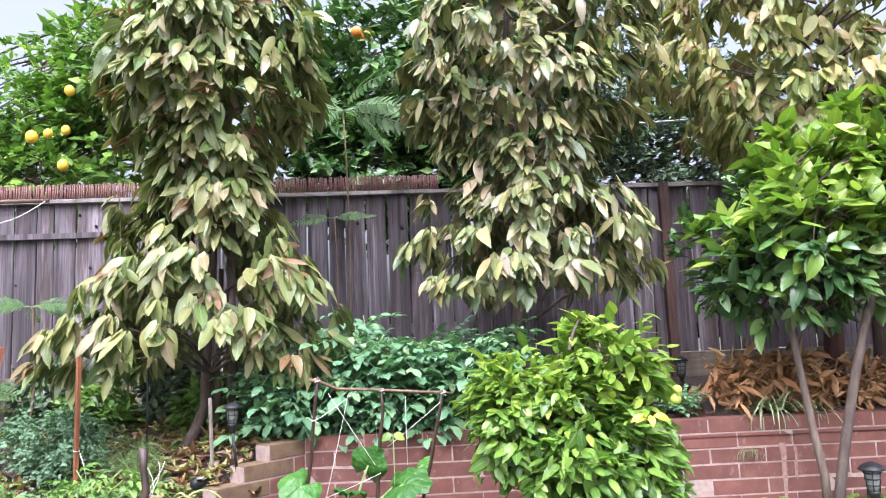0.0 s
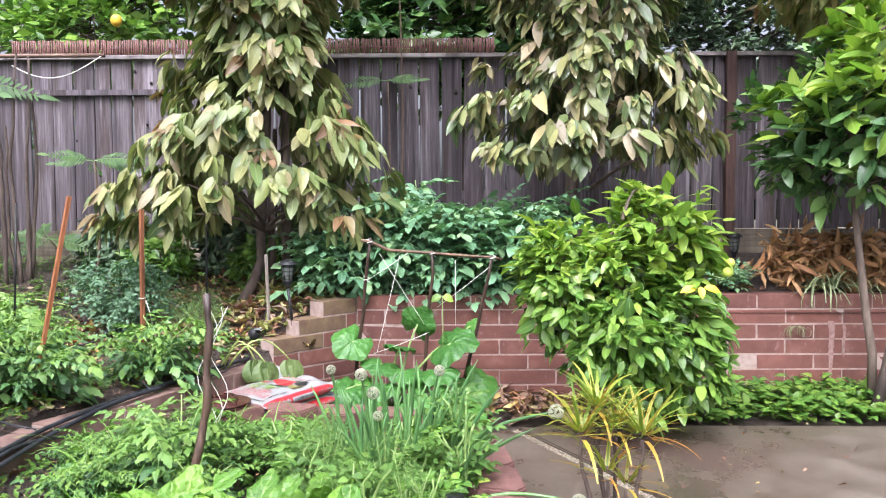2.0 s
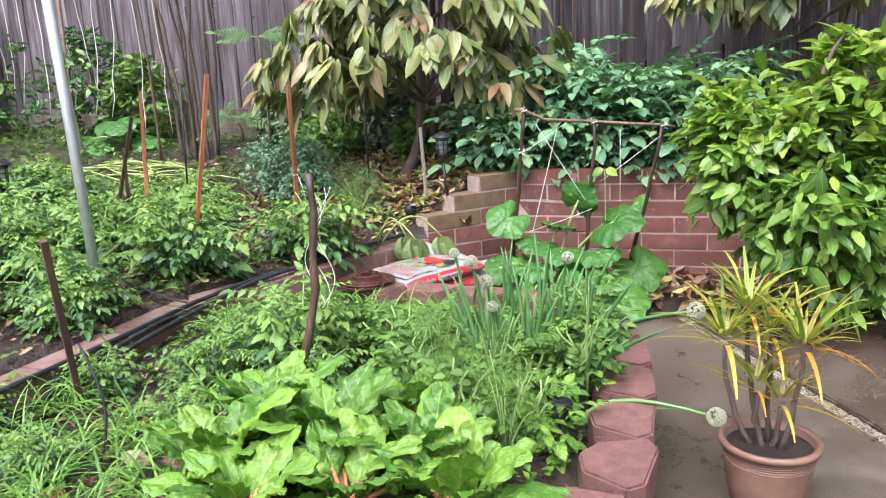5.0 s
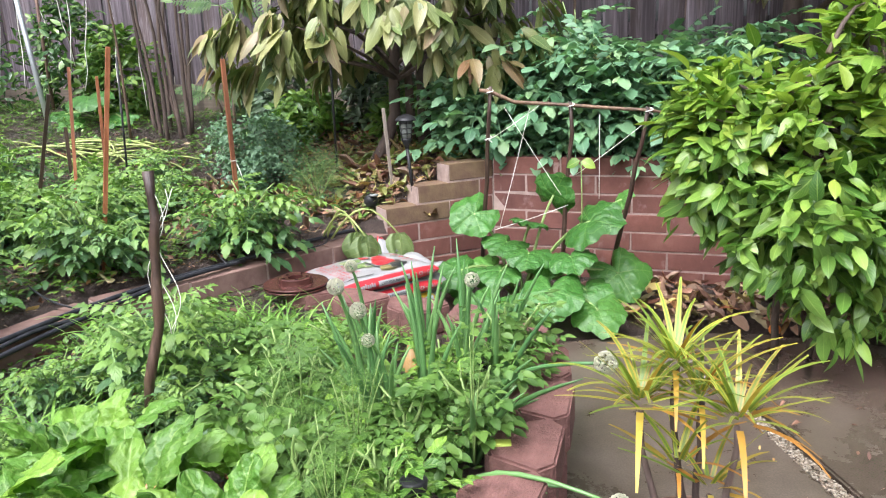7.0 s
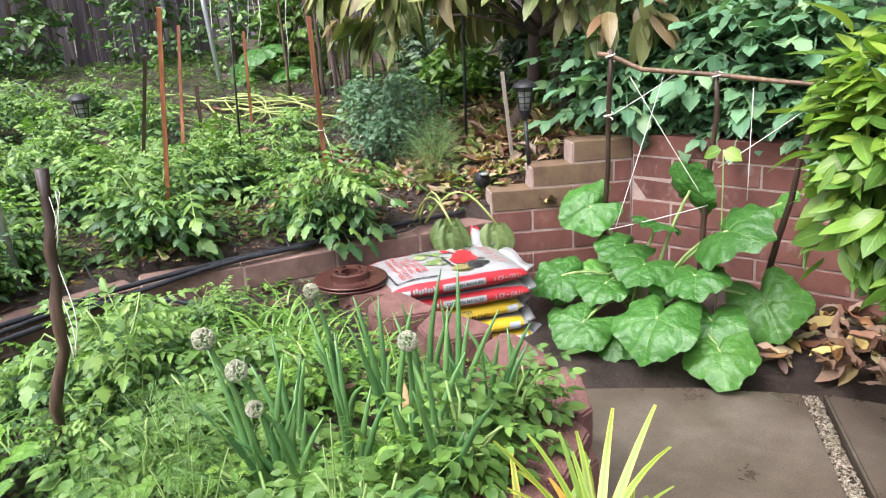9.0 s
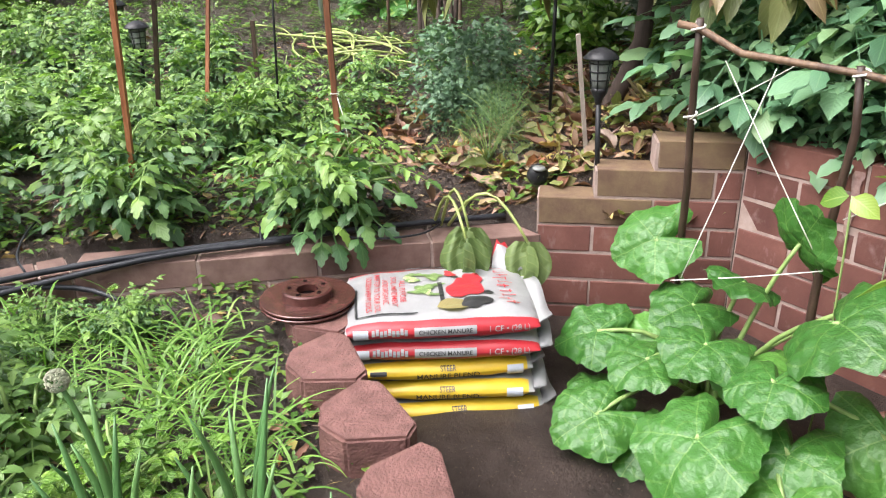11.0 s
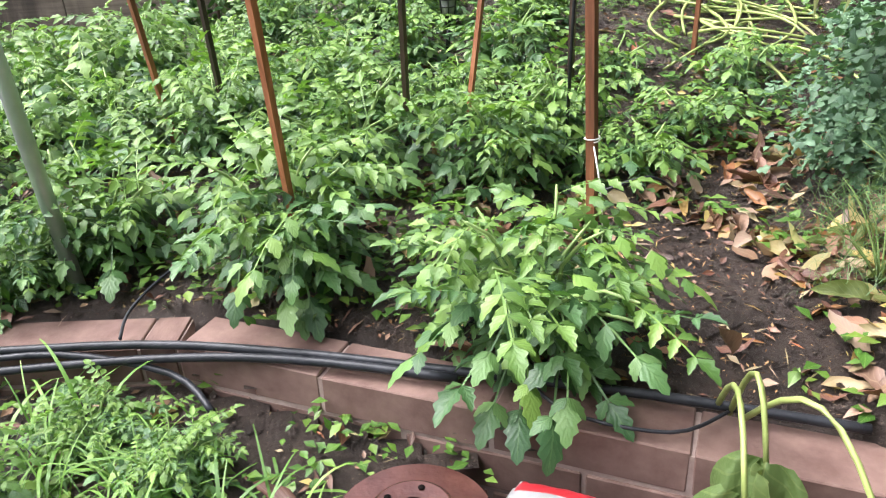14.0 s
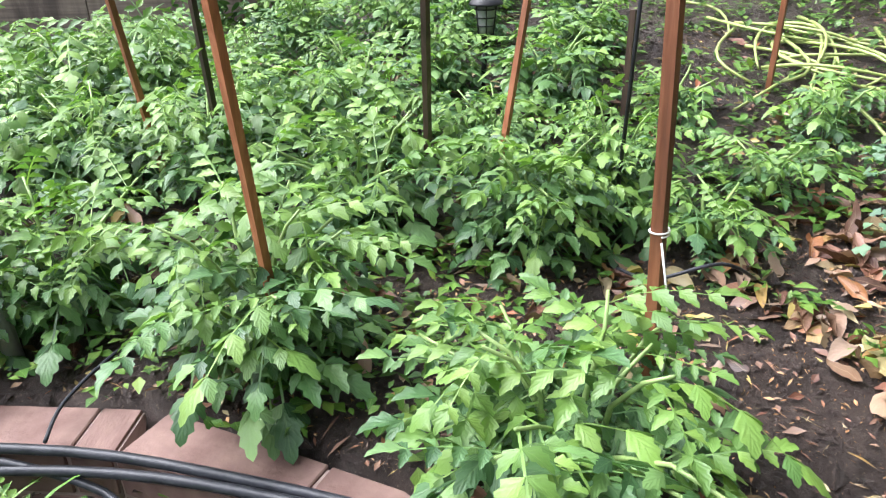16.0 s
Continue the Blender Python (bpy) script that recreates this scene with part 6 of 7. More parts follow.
sq = thing("squash_plant", (-0.72, 5.38, 0.03), "sprawling squash plant with big round green leaves", "squash plant")
root = np.array((-0.72, 5.38, 0.04))
for i, (x, y, z, s, tip, nrm) in enumerate((
        (-0.97, 5.38, 0.50, 0.28, (-0.5, -0.5, -0.35), (0.25, -0.75, 0.7)), (-0.55, 5.46, 0.60, 0.26, (0.25, -0.3, 0.45), (0.25, -0.85, 0.5)), (-0.33, 5.30, 0.50, 0.34, (0.55, -0.4, 0.1), (-0.1, -0.65, 0.75)),
        (-0.78, 5.34, 0.36, 0.26, (-0.2, -0.8, -0.1), (0.1, -0.5, 0.85)), (-0.46, 4.98, 0.22, 0.34, (0.05, -0.85, -0.45), (0.0, -0.75, 0.65)), (-0.19, 5.36, 0.22, 0.33, (0.5, -0.5, -0.5), (0.2, -0.8, 0.55)),
        (-0.74, 4.92, 0.16, 0.26, (-0.25, -0.8, -0.3), (0.1, -0.65, 0.75)), (-0.98, 5.16, 0.24, 0.26, (-0.5, -0.6, -0.2), (0.1, -0.5, 0.85)), (-0.24, 5.04, 0.12, 0.28, (0.4, -0.7, -0.35), (0.2, -0.7, 0.7)),
        (-0.62, 5.20, 0.34, 0.26, (0.1, -0.9, -0.15), (0.1, -0.4, 0.9)), (-1.06, 5.30, 0.14, 0.22, (-0.4, -0.5, 0.0), (0.2, -0.5, 0.8)), (-0.88, 5.08, 0.10, 0.22, (-0.3, -0.7, -0.1), (0.0, -0.4, 0.9)),
        (-0.55, 5.30, 0.28, 0.24, (0.2, -0.8, -0.3), (0.1, -0.7, 0.7)), (-0.40, 5.18, 0.34, 0.25, (0.3, -0.8, -0.2), (0.0, -0.6, 0.8)), (-0.85, 5.30, 0.22, 0.24, (-0.4, -0.7, -0.3), (0.2, -0.6, 0.75)),
        (-0.32, 5.16, 0.18, 0.27, (0.3, -0.8, -0.4), (0.1, -0.7, 0.7)), (-0.66, 5.40, 0.46, 0.22, (0.0, -0.7, 0.2), (0.1, -0.7, 0.7)), (-0.75, 5.12, 0.26, 0.24, (-0.1, -0.9, -0.2), (0.0, -0.5, 0.85)),
        (-0.20, 5.50, 0.58, 0.15, (0.5, -0.3, 0.3), (0.1, -0.6, 0.75)), (-0.62, 5.02, 0.10, 0.24, (0.0, -0.9, -0.2), (0.1, -0.4, 0.9)))):
    c = np.array((x, y, z))
    stk = part("leaf_stalk", tube(curve_pts(root + rng.normal(0, 0.03, 3) * (1, 1, 0), c, (0, 0.03, 0.08), 7), np.linspace(0.009, 0.006, 7), 7), M_STEM, sq)
    part("leaf", placed(squash_leaf(i), [c], [tip], [nrm], [s]), L_SQUASH, stk, "broad wavy green leaf")

def wilted_leaf(seed):
    """A limp leaf hanging along +y in deep lengthwise folds."""
    n, m = 10, 18
    V, U = [], []
    for i in range(n + 1):
        t = i / n
        w = 0.42 * math.sin(math.pi * (0.12 + 0.80 * t)) ** 0.7
        for j in range(m + 1):
            q = 2 * j / m - 1
            V.append((w * q * 1.25, t * (1 + 0.06 * math.sin(9 * q + seed)), 0.10 * math.sin(8 * q + seed + t) * (0.3 + t) - 0.35 * w * q * q + 0.05 * noise.noise(Vector((q * 3, t * 4, seed)))))
            U.append((j / m, t))
    F = [(i * (m + 1) + j, i * (m + 1) + j + 1, (i + 1) * (m + 1) + j + 1, (i + 1) * (m + 1) + j) for i in range(n) for j in range(m)]
    return np.array(V), np.array(F), np.array(U)


M_WILT = plain_mat("yellow_green_stalk", (0.22, 0.28, 0.07), (0.34, 0.39, 0.13), 0.45, 20.0)
wl = thing("wilted_squash", (-1.72, 5.08, 0.40), "wilted squash shoot drooping over the low wall", "squash plant")
for a, b, sag in (((-1.74, 5.06, 0.39), (-1.44, 4.99, 0.44), 0.13), ((-1.72, 5.08, 0.39), (-1.52, 5.06, 0.44), 0.14), ((-1.70, 5.10, 0.39), (-1.33, 5.17, 0.42), 0.15)):
    part("stalk", tube(curve_pts(a, b, (0, 0, sag), 9), np.linspace(0.0065, 0.005, 9), 7), M_WILT, wl)
    for k in range(2):
        part("leaf", placed(wilted_leaf(40 + k), [np.array(b) + (0.02 * k, -0.02 * k, 0.005)], [(0.25 - 0.3 * k, -0.25 + 0.2 * k, -1.0)], [(0.8 - 0.9 * k, -0.6, 0.25)], [0.165 - 0.03 * k]), L_WILT, wl)

# ---- trellis of sticks and string ----
TL, TM, TR = np.array((-0.845, 5.31, 1.14)), np.array((-0.448, 5.41, 1.06)), np.array((-0.06, 5.36, 1.035))
tr = thing("stick_trellis", (-0.5, 5.4, 0.05), "rough trellis of dark sticks tied with white string", "trellis")
for foot, top in (((-1.0, 5.56, 0.02), TL), ((-0.535, 5.53, 0.02), TM), ((-0.29, 5.53, 0.02), TR)):
    part("upright_stick", tube(curve_pts(foot, np.array(top) + (0, 0, 0.03), (0.008, 0, 0), 8, 0.004), np.linspace(0.014, 0.010, 8), 7), M_DARKSTAKE, tr)
part("crossbar", tube(np.vstack([TL + (-0.05, -0.02, 0.02), TL + (0.0, 0, 0.012), TL * 0.7 + TM * 0.3 + (0, 0, -0.02), TM + (0, 0, 0.012), TM * 0.4 + TR * 0.6 + (0, 0, 0.01), TR + (0.0, 0, 0.012), TR + (0.06, 0.01, 0.0)]), (0.0105, 0.0105, 0.010, 0.0095, 0.009, 0.008, 0.007), 7), M_BROWNSTICK, tr, "brown crossbar stick")
for a, b in ((TL + (0.06, 0.05, -0.07), (-0.47, 5.45, 0.55)), ((-0.66, 5.40, 1.06), (-0.80, 5.30, 0.45)), ((-0.87, 5.35, 0.90), (-0.60, 5.40, 1.08)), (TR + (-0.02, 0, -0.05), (-0.42, 5.40, 0.72)), ((-0.30, 5.38, 1.03), (-0.30, 5.40, 0.60)), ((-0.47, 5.45, 0.55), (-0.82, 5.28, 0.44))):
    part("string", tube(curve_pts(a, b, (0, 0, -0.004), 5), 0.0016, 5), M_STRING, tr)
for c in (TL, TM, TR, (-0.87, 5.35, 0.90)):
    c = np.array(c)
    part("knot", tube([c + (0.018 * math.cos(a), 0.018 * math.sin(a), 0.004 * a - 0.01) for a in np.linspace(0, 9, 14)], 0.003, 5), M_STRING, tr)
bl = thing("bean_seedling", (-0.385, 5.36, 0.05), "young bean with two bright yellow-green leaves", "seedling")
part("stem", tube(curve_pts((-0.40, 5.40, 0.04), (-0.385, 5.35, 0.80), (0.01, 0, 0), 6), 0.003, 5), M_STEM, bl)
for sg in (-1, 1):
    part("leaf", placed(lance(5, 0.40, 0.3, 0.3), [(-0.385 + 0.005 * sg, 5.345, 0.80)], [(sg, -0.2, -0.35)], [(0, -0.8, 0.6)], [0.075]), L_LIME, bl)


# ---- stakes, poles, frame and strings ----
def stake(a, b, w, mat, label, name="garden_stake", sides=4, group="garden stakes"):
    t = thing(name, a, label, "stake", group)
    g = tube([a, np.array(a) * 0.5 + np.array(b) * 0.5, b], [w, w, w], sides)
    part("shaft", g, mat, t, smooth=sides > 4)
    return t


RW, DK = "square red-brown wooden stake among the tomato plants", "dark weathered wooden stake among the tomato plants"
stake((-2.39, 4.158, 0.36), (-2.17, 4.155, 1.42), 0.0125, M_STAKE, RW)
sb = stake((-2.138, 4.896, 0.40), (-2.109, 4.851, 1.36), 0.0145, M_STAKE, "square red-brown wooden stake tied with white string")
part("tie", tube([np.array((-2.125, 4.876, 0.838)) + (0.0165 * math.cos(a), 0.0165 * math.sin(a), 0.001 * a) for a in np.linspace(0, 9.5, 20)], 0.0018, 5), M_STRING, sb)
part("loose_string", tube(curve_pts((-2.105, 4.876, 0.83), (-2.108, 4.896, 0.5), (0.03, 0.01, 0), 6), 0.002, 5), M_STRING, sb)
stake((-3.12, 4.45, 0.45), (-2.88, 4.466, 1.22), 0.012, M_DARKSTAKE, DK)
stake((-3.0, 4.63, 0.45), (-3.03, 4.76, 1.35), 0.011, M_STAKE, RW)
stake((-3.33, 3.779, 0.4), (-3.225, 3.773, 1.3), 0.0125, M_DARKSTAKE, DK)
stake((-3.34, 3.575, 0.4), (-3.13, 3.557, 1.35), 0.013, M_STAKE, RW)
stake((-3.80, 5.69, 0.5), (-3.755, 5.686, 1.29), 0.013, M_STAKE, RW)
stake((-2.02, 2.93, 0.2), (-1.868, 2.72, 0.908), 0.015, M_POST, "short dark red wooden stake in the front bed")
stake((-3.5, 5.1, 0.5), (-3.48, 5.1, 1.0), 0.014, M_DARKSTAKE, DK)
stake((-1.585, 5.68, 0.58), (-1.578, 5.592, 1.055), 0.011, M_STICK, "grey weathered wooden marker stick beside a lantern", "marker_stick")
stake((-2.1, 5.95, 0.6), (-2.1, 5.96, 1.35), 0.008, M_BLACK, "thin dark garden cane", "garden_cane", 6)
stake((-2.95, 4.98, 0.5), (-2.92, 5.0, 1.4), 0.006, M_BLACK, "thin black garden cane", "garden_cane", 6)
ds = thing("branch_stake", (-1.268, 3.12, 0.22), "thick dark branch stake with loose white string", "stake", "garden stakes")
part("shaft", tube(curve_pts((-1.268, 3.12, 0.2), (-1.194, 3.228, 1.045), (0.022, 0, 0), 14, 0.005), 0.0145 + 0.0025 * rng.normal(0, 1, 14).clip(-1, 1), 8), M_DARKSTAKE, ds)
for k in range(3):
    part("string", tube([(-1.2 + 0.035 * math.sin(3 * a + k) + 0.02 * k, 3.22 - 0.06 * a * 0.2, 1.0 - 0.16 * a) for a in np.linspace(0, 2.6, 16)], 0.0011, 5), M_STRING, ds)
pole = thing("steel_pole", (-2.416, 3.53, 0.38), "tall galvanised steel conduit pole", "pole")
part("tube", tube([(-2.416, 3.53, 0.32), (-2.405, 3.49, 1.1), (-2.388, 3.42, 2.3)], 0.0215, 14), M_CONDUIT, pole)
pole = thing("steel_pole", (-4.72, 6.12, 0.7), "pale steel conduit pole by the far shrubs", "pole")
part("tube", tube([(-4.70, 6.12, 0.65), (-4.75, 6.08, 1.4), (-4.82, 6.02, 2.4)], 0.019, 12), M_CONDUIT, pole)
fr = thing("bean_trellis", (-4.02, 6.63, 0.6), "horizontal wooden bean pole with hanging white strings", "trellis")
BR, BLFT = np.array((-4.021, 6.635, 2.276)), np.array((-6.330, 6.635, 2.447))
part("crossbar", tube([BR, (BR + BLFT) / 2, BLFT], 0.030, 4), M_STAKE, fr, smooth=False)
part("post", tube([(BLFT[0] + 0.05, BLFT[1], 0.55), BLFT + (0.05, 0, 0.05)], 0.018, 10), M_CONDUIT, fr)
for i in range(11):
    a = BR + (BLFT - BR) * (0.10 + 0.085 * i)
    e = (a[0] + rng.uniform(-0.06, 0.12), a[1] + rng.uniform(-0.15, 0.15), bed_z(a[0], a[1]) + rng.uniform(0.05, 0.3))
    part("string", tube(curve_pts(a + (0, -0.032, 0.03), e, (0.03 * math.sin(i), 0.02, 0), 8, 0.008), 0.0034, 5), M_STRING, fr)
pp = thing("rusty_pipe", (-3.3, 6.6, 1.0), "horizontal rusty pipe on a thin upright near the fence", "pipe")
part("rail", tube([(-6.0, 6.62, 2.59), (-4.2, 6.6, 2.60), (-3.10, 6.6, 2.60)], 0.017, 10), M_RUSTPIPE, pp)
part("upright", tube([(-5.2, 6.62, 0.7), (-5.2, 6.62, 2.6)], 0.014, 8), M_RUSTPIPE, pp)
part("loop", tube([(-3.12 - 0.45 * u, 6.58, 2.59 - 0.17 * math.sin(u * 1.7)) for u in np.linspace(0, 1.6, 12)], 0.004, 5), M_STRING, pp)
gr = thing("green_rod", (2.3, 7.9, 3.5), "thin pale green rod crossing above the fence", "rod")
part("rod", tube([(1.2, 7.9, 3.44), (3.6, 7.9, 3.56)], 0.012, 7), M_CONDUIT, gr)


# ---- lanterns ----
def lantern(x, y, z, foot, s=1.0, label="black solar path lantern with a caged glass"):
    t = thing("path_lantern", (x, y, foot), label, "lantern", "path lanterns")
    part("cap", lathe([(0.006 * s, 0.075 * s), (0.02 * s, 0.072 * s), (0.055 * s, 0.055 * s), (0.074 * s, 0.035 * s), (0.076 * s, 0.028 * s), (0.05 * s, 0.026 * s)], (x, y, z), 24), M_BLACK, t)
    gl = part("glass", lathe([(0.032 * s, -0.10 * s), (0.038 * s, -0.06 * s), (0.046 * s, 0.0), (0.047 * s, 0.026 * s)], (x, y, z), 20), M_GLASS, t, "frosted ribbed glass")
    for k in range(3):
        part("cage_ring", tube([(x + (0.050 - 0.005 * k) * s * math.cos(a), y + (0.050 - 0.005 * k) * s * math.sin(a), z + (0.01 - 0.035 * k) * s) for a in np.linspace(0, 2 * math.pi, 19)], 0.003 * s, 5), M_BLACK, gl, "black cage wire")
    for k in range(6):
        a = k * math.pi / 3
        part("cage_bar", tube([(x + 0.050 * s * math.cos(a), y + 0.050 * s * math.sin(a), z + 0.028 * s), (x + 0.037 * s * math.cos(a), y + 0.037 * s * math.sin(a), z - 0.10 * s)], 0.003 * s, 5), M_BLACK, gl, "black cage wire")
    part("collar", lathe([(0.014 * s, -0.165 * s), (0.020 * s, -0.14 * s), (0.036 * s, -0.11 * s), (0.038 * s, -0.095 * s)], (x, y, z), 18), M_BLACK, t)
    part("spike", tube([(x + 0.04 * s, y - 0.02 * s, foot - 0.04), (x, y, z - 0.15 * s)], 0.012 * s, 10), M_BLACK, t)


lantern(-1.425, 5.56, 0.965, 0.62, 0.82)
lantern(2.01, 6.8, 1.10, 0.92, 0.9)
lantern(2.72, 5.42, 0.40, 0.03, 1.1)
lantern(-4.05, 4.65, 0.92, 0.62, 0.9)
lantern(-5.4, 4.85, 0.95, 0.7, 1.0)
for x, y, zt in ((-0.385, 3.69, 0.40), (-0.31, 2.92, 0.42), (-0.42, 3.98, 0.40)):
    t = thing("spot_light", (x, y, 0.25), "small black garden spotlight on a spike", "garden light", "spotlights")
    part("head", lathe([(0.028, -0.05), (0.03, -0.02), (0.032, 0.0), (0.026, 0.004)], (x, y, zt), 18), M_BLACK, t)
    part("spike", tube([(x, y, 0.2), (x, y, zt - 0.05)], 0.010, 8), M_BLACK, t)
bb = thing("black_ball_light", (-1.63, 5.48, 0.49), "small black round spotlight lying on leaves", "garden light")
bm = bmesh.new()
bmesh.ops.create_uvsphere(bm, u_segments=18, v_segments=12, radius=0.042, matrix=Matrix.Translation((-1.63, 5.47, 0.537)))
part("housing", bm, M_BLACK, bb)
part("lens", lathe([(0.026, 0.0), (0.028, 0.006), (0.02, 0.012)], (-1.60, 5.45, 0.567), 16), M_GLASS, bb)

# ---- irrigation hoses ----
def along(pts):
    """Places by distance along the low wall, round its bend, and behind its face."""
    d2 = unit(LOW_END - KNEE)
    n2 = np.array((d2[1], -d2[0]))
    out = []
    for s, d, z in pts:
        p = bed_point(s, d) if s < 1.62 else tuple(KNEE + d2 * (s - 1.62) + n2 * d)
        out.append((*p, z))
    return out


def smooth_path(p, n=4):
    p = np.array(p)
    out = []
    for i in range(len(p) - 1):
        a, b, c, d = p[max(0, i - 1)], p[i], p[i + 1], p[min(len(p) - 1, i + 2)]
        for k in range(n):
            t = k / n
            out.append(0.5 * (2 * b + (c - a) * t + (2 * a - 5 * b + 4 * c - d) * t * t + (3 * b - a - 3 * c + d) * t ** 3))
    out.append(p[-1])
    return np.array(out)


for pts, r in (([(0.10, 0.14, 0.405), (0.5, 0.12, 0.405), (0.9, 0.08, 0.402), (1.3, 0.03, 0.402), (1.7, -0.012, 0.39), (2.2, -0.014, 0.385), (2.8, -0.012, 0.385), (3.5, 0.0, 0.39)], 0.011),
               ([(0.9, 0.055, 0.401), (1.3, 0.005, 0.400), (1.7, -0.035, 0.362), (2.2, -0.05, 0.34), (2.8, -0.06, 0.30), (3.4, -0.08, 0.28)], 0.011),
               ([(1.45, -0.10, 0.29), (1.6, -0.05, 0.33), (1.9, -0.02, 0.375), (2.2, -0.035, 0.365), (2.6, -0.04, 0.345)], 0.009)):
    h = thing("irrigation_hose", along(pts)[0], "black irrigation hose lying along the low brick wall", "hose", "irrigation hoses")
    part("pipe", tube(smooth_path(along(pts)), r, 9), M_HOSE, h)
for pts in ([(1.0, 0.05, 0.405), (1.0, 0.12, 0.44), (0.95, 0.22, 0.42), (0.9, 0.35, 0.44)], [(1.75, 0.0, 0.40), (1.76, 0.1, 0.42), (1.72, 0.25, 0.44), (1.65, 0.4, 0.45)], [(0.35, 0.12, 0.40), (0.45, 0.02, 0.40), (0.65, 0.02, 0.40), (0.75, 0.12, 0.41), (0.6, 0.25, 0.42)],
            [(0.55, 0.9, 0.55), (0.62, 0.8, 0.62), (0.75, 0.75, 0.58), (0.85, 0.85, 0.54)]):
    h = thing("drip_line", along(pts)[0], "thin black drip line looping over the soil", "drip line", "drip lines")
    part("pipe", tube(smooth_path(along(pts), 5), 0.0042, 7), M_HOSE, h)
for a, b in (((-1.63, 2.55, 0.25), (-1.70, 2.62, 0.62)),):
    h = thing("drip_riser", a, "black irrigation riser with white drops", "drip line")
    part("pipe", tube(curve_pts(a, b, (0.06, 0, 0), 8), 0.0042, 8), M_HOSE, h)

# ---- pot with striped dracaena ----
PX, PY = 0.285, 3.22
pot = thing("flower_pot", (PX, PY, 0), "red-brown glazed terracotta pot on the patio", "flower pot")
part("bowl", lathe([(r, z * 0.75) for r, z in [(0.0989, 0.0), (0.1075, 0.012), (0.1204, 0.10), (0.1290, 0.19), (0.1316, 0.20), (0.1299, 0.21), (0.1359, 0.262), (0.1479, 0.268), (0.1514, 0.280), (0.1479, 0.292), (0.1359, 0.293), (0.1290, 0.285), (0.1273, 0.25)]], (PX, PY, 0), 40), M_TERRA, pot)
for k in range(5):
    part("groove_ring", tube([(PX + (0.1300 + 0.0006 * k) * math.cos(a), PY + (0.1300 + 0.0006 * k) * math.sin(a), 0.156 + 0.008 * k) for a in np.linspace(0, 2 * math.pi, 33)], 0.0035, 5), M_TERRA, pot)
part("potting_soil", lathe([(0.128, 0.0), (0.127, 0.012), (0.06, 0.02), (0.005, 0.022)], (PX, PY, 0.180), 28), M_SOIL, pot)
dr = thing("dracaena", (PX, PY, 0.195), "striped yellow-green dracaena with several bare stems", "plant")
for i, (dx, dy, hz, n) in enumerate(((-0.07, 0.06, 0.60, 36), (0.07, -0.06, 0.53, 36), (-0.14, -0.01, 0.52, 36), (-0.01, 0.02, 0.54, 32), (0.02, -0.03, 0.34, 14), (-0.05, -0.03, 0.38, 12))):
    b = np.array((PX + dx * 0.35, PY + dy * 0.5, 0.185))
    tp = np.array((PX + dx, PY + dy, hz))
    part("stem", tube(curve_pts(b, tp, (dx * 0.2, 0, 0), 7, 0.003), np.linspace(0.0095, 0.0065, 7), 8), M_BARK, dr)
    a = np.arange(n) * 2.399
    up = np.linspace(0.0, 2.2, n)
    D = unit(np.c_[np.cos(a), np.sin(a), up])
    N = unit(np.c_[-D[:, :2] * D[:, 2:], 1 - D[:, 2] ** 2 + 0.05])
    for k in range(n):
        part("leaf", placed(blade(6, 0.033, (0.30, 0.14, 0.45)[k % 3]), [tp + D[k] * 0.01], D[k:k + 1], N[k:k + 1], [rng.uniform(0.15, 0.25)]), L_DRACOLD if k < 4 or k % 13 == 5 else L_DRAC, dr)

# fallen orange, and yellow trumpet flower on the citrus bush
o = thing("fallen_orange", (0.556, 5.25, 0.0), "small orange lying on the patio edge", "orange")
bm = bmesh.new()
bmesh.ops.create_uvsphere(bm, u_segments=14, v_segments=10, radius=0.028, matrix=Matrix.Translation((0.556, 5.235, 0.028)))
part("fruit", bm, M_ORANGE, o)
yf = thing("yellow_flower", (1.02, 4.60, 0.90), "yellow trumpet flower showing through the citrus bush", "flower")
part("stalk", tube([(1.02, 4.80, 0.5), (1.03, 4.70, 0.80), (1.03, 4.62, 0.93)], 0.004, 5), M_STEM, yf)
for i in range(5):
    part("petal", placed(lance(4, 0.3, 0.3, 0.4), [(1.02 + 0.02 * (i - 2), 4.60, 0.93)], [(0.5 * (i - 2), -0.3, -0.2 + 0.1 * (i % 2))], [(0, -0.6, 0.6)], [0.07]), M_PETAL, yf)
# cut squash vines in the far bed
cv = thing("cut_vines", (-4.1, 5.9, bed_z(-4.1, 5.9)), "heap of pale yellow-green cut vines", "vines")
for i in range(22):
    x, y, a = -4.1 + rng.normal(0, 0.32), 5.9 + rng.normal(0, 0.16), rng.normal(0.3, 0.55)
    dx, dy = 0.28 * math.cos(a), 0.28 * math.sin(a)
    part("vine", tube(curve_pts((x - dx, y - dy, bed_z(x - dx, y - dy) + 0.02), (x + dx, y + dy, bed_z(x + dx, y + dy) + 0.03), (0.10 * rng.normal(), 0.10 * rng.normal(), rng.uniform(0.0, 0.06)), 8), np.linspace(0.008, 0.005, 8), 6), M_WILT, cv)
fs = thing("squash_plant", (-4.65, 6.6, bed_z(-4.65, 6.6)), "squash plant with pale broad leaves by the fence", "squash plant")
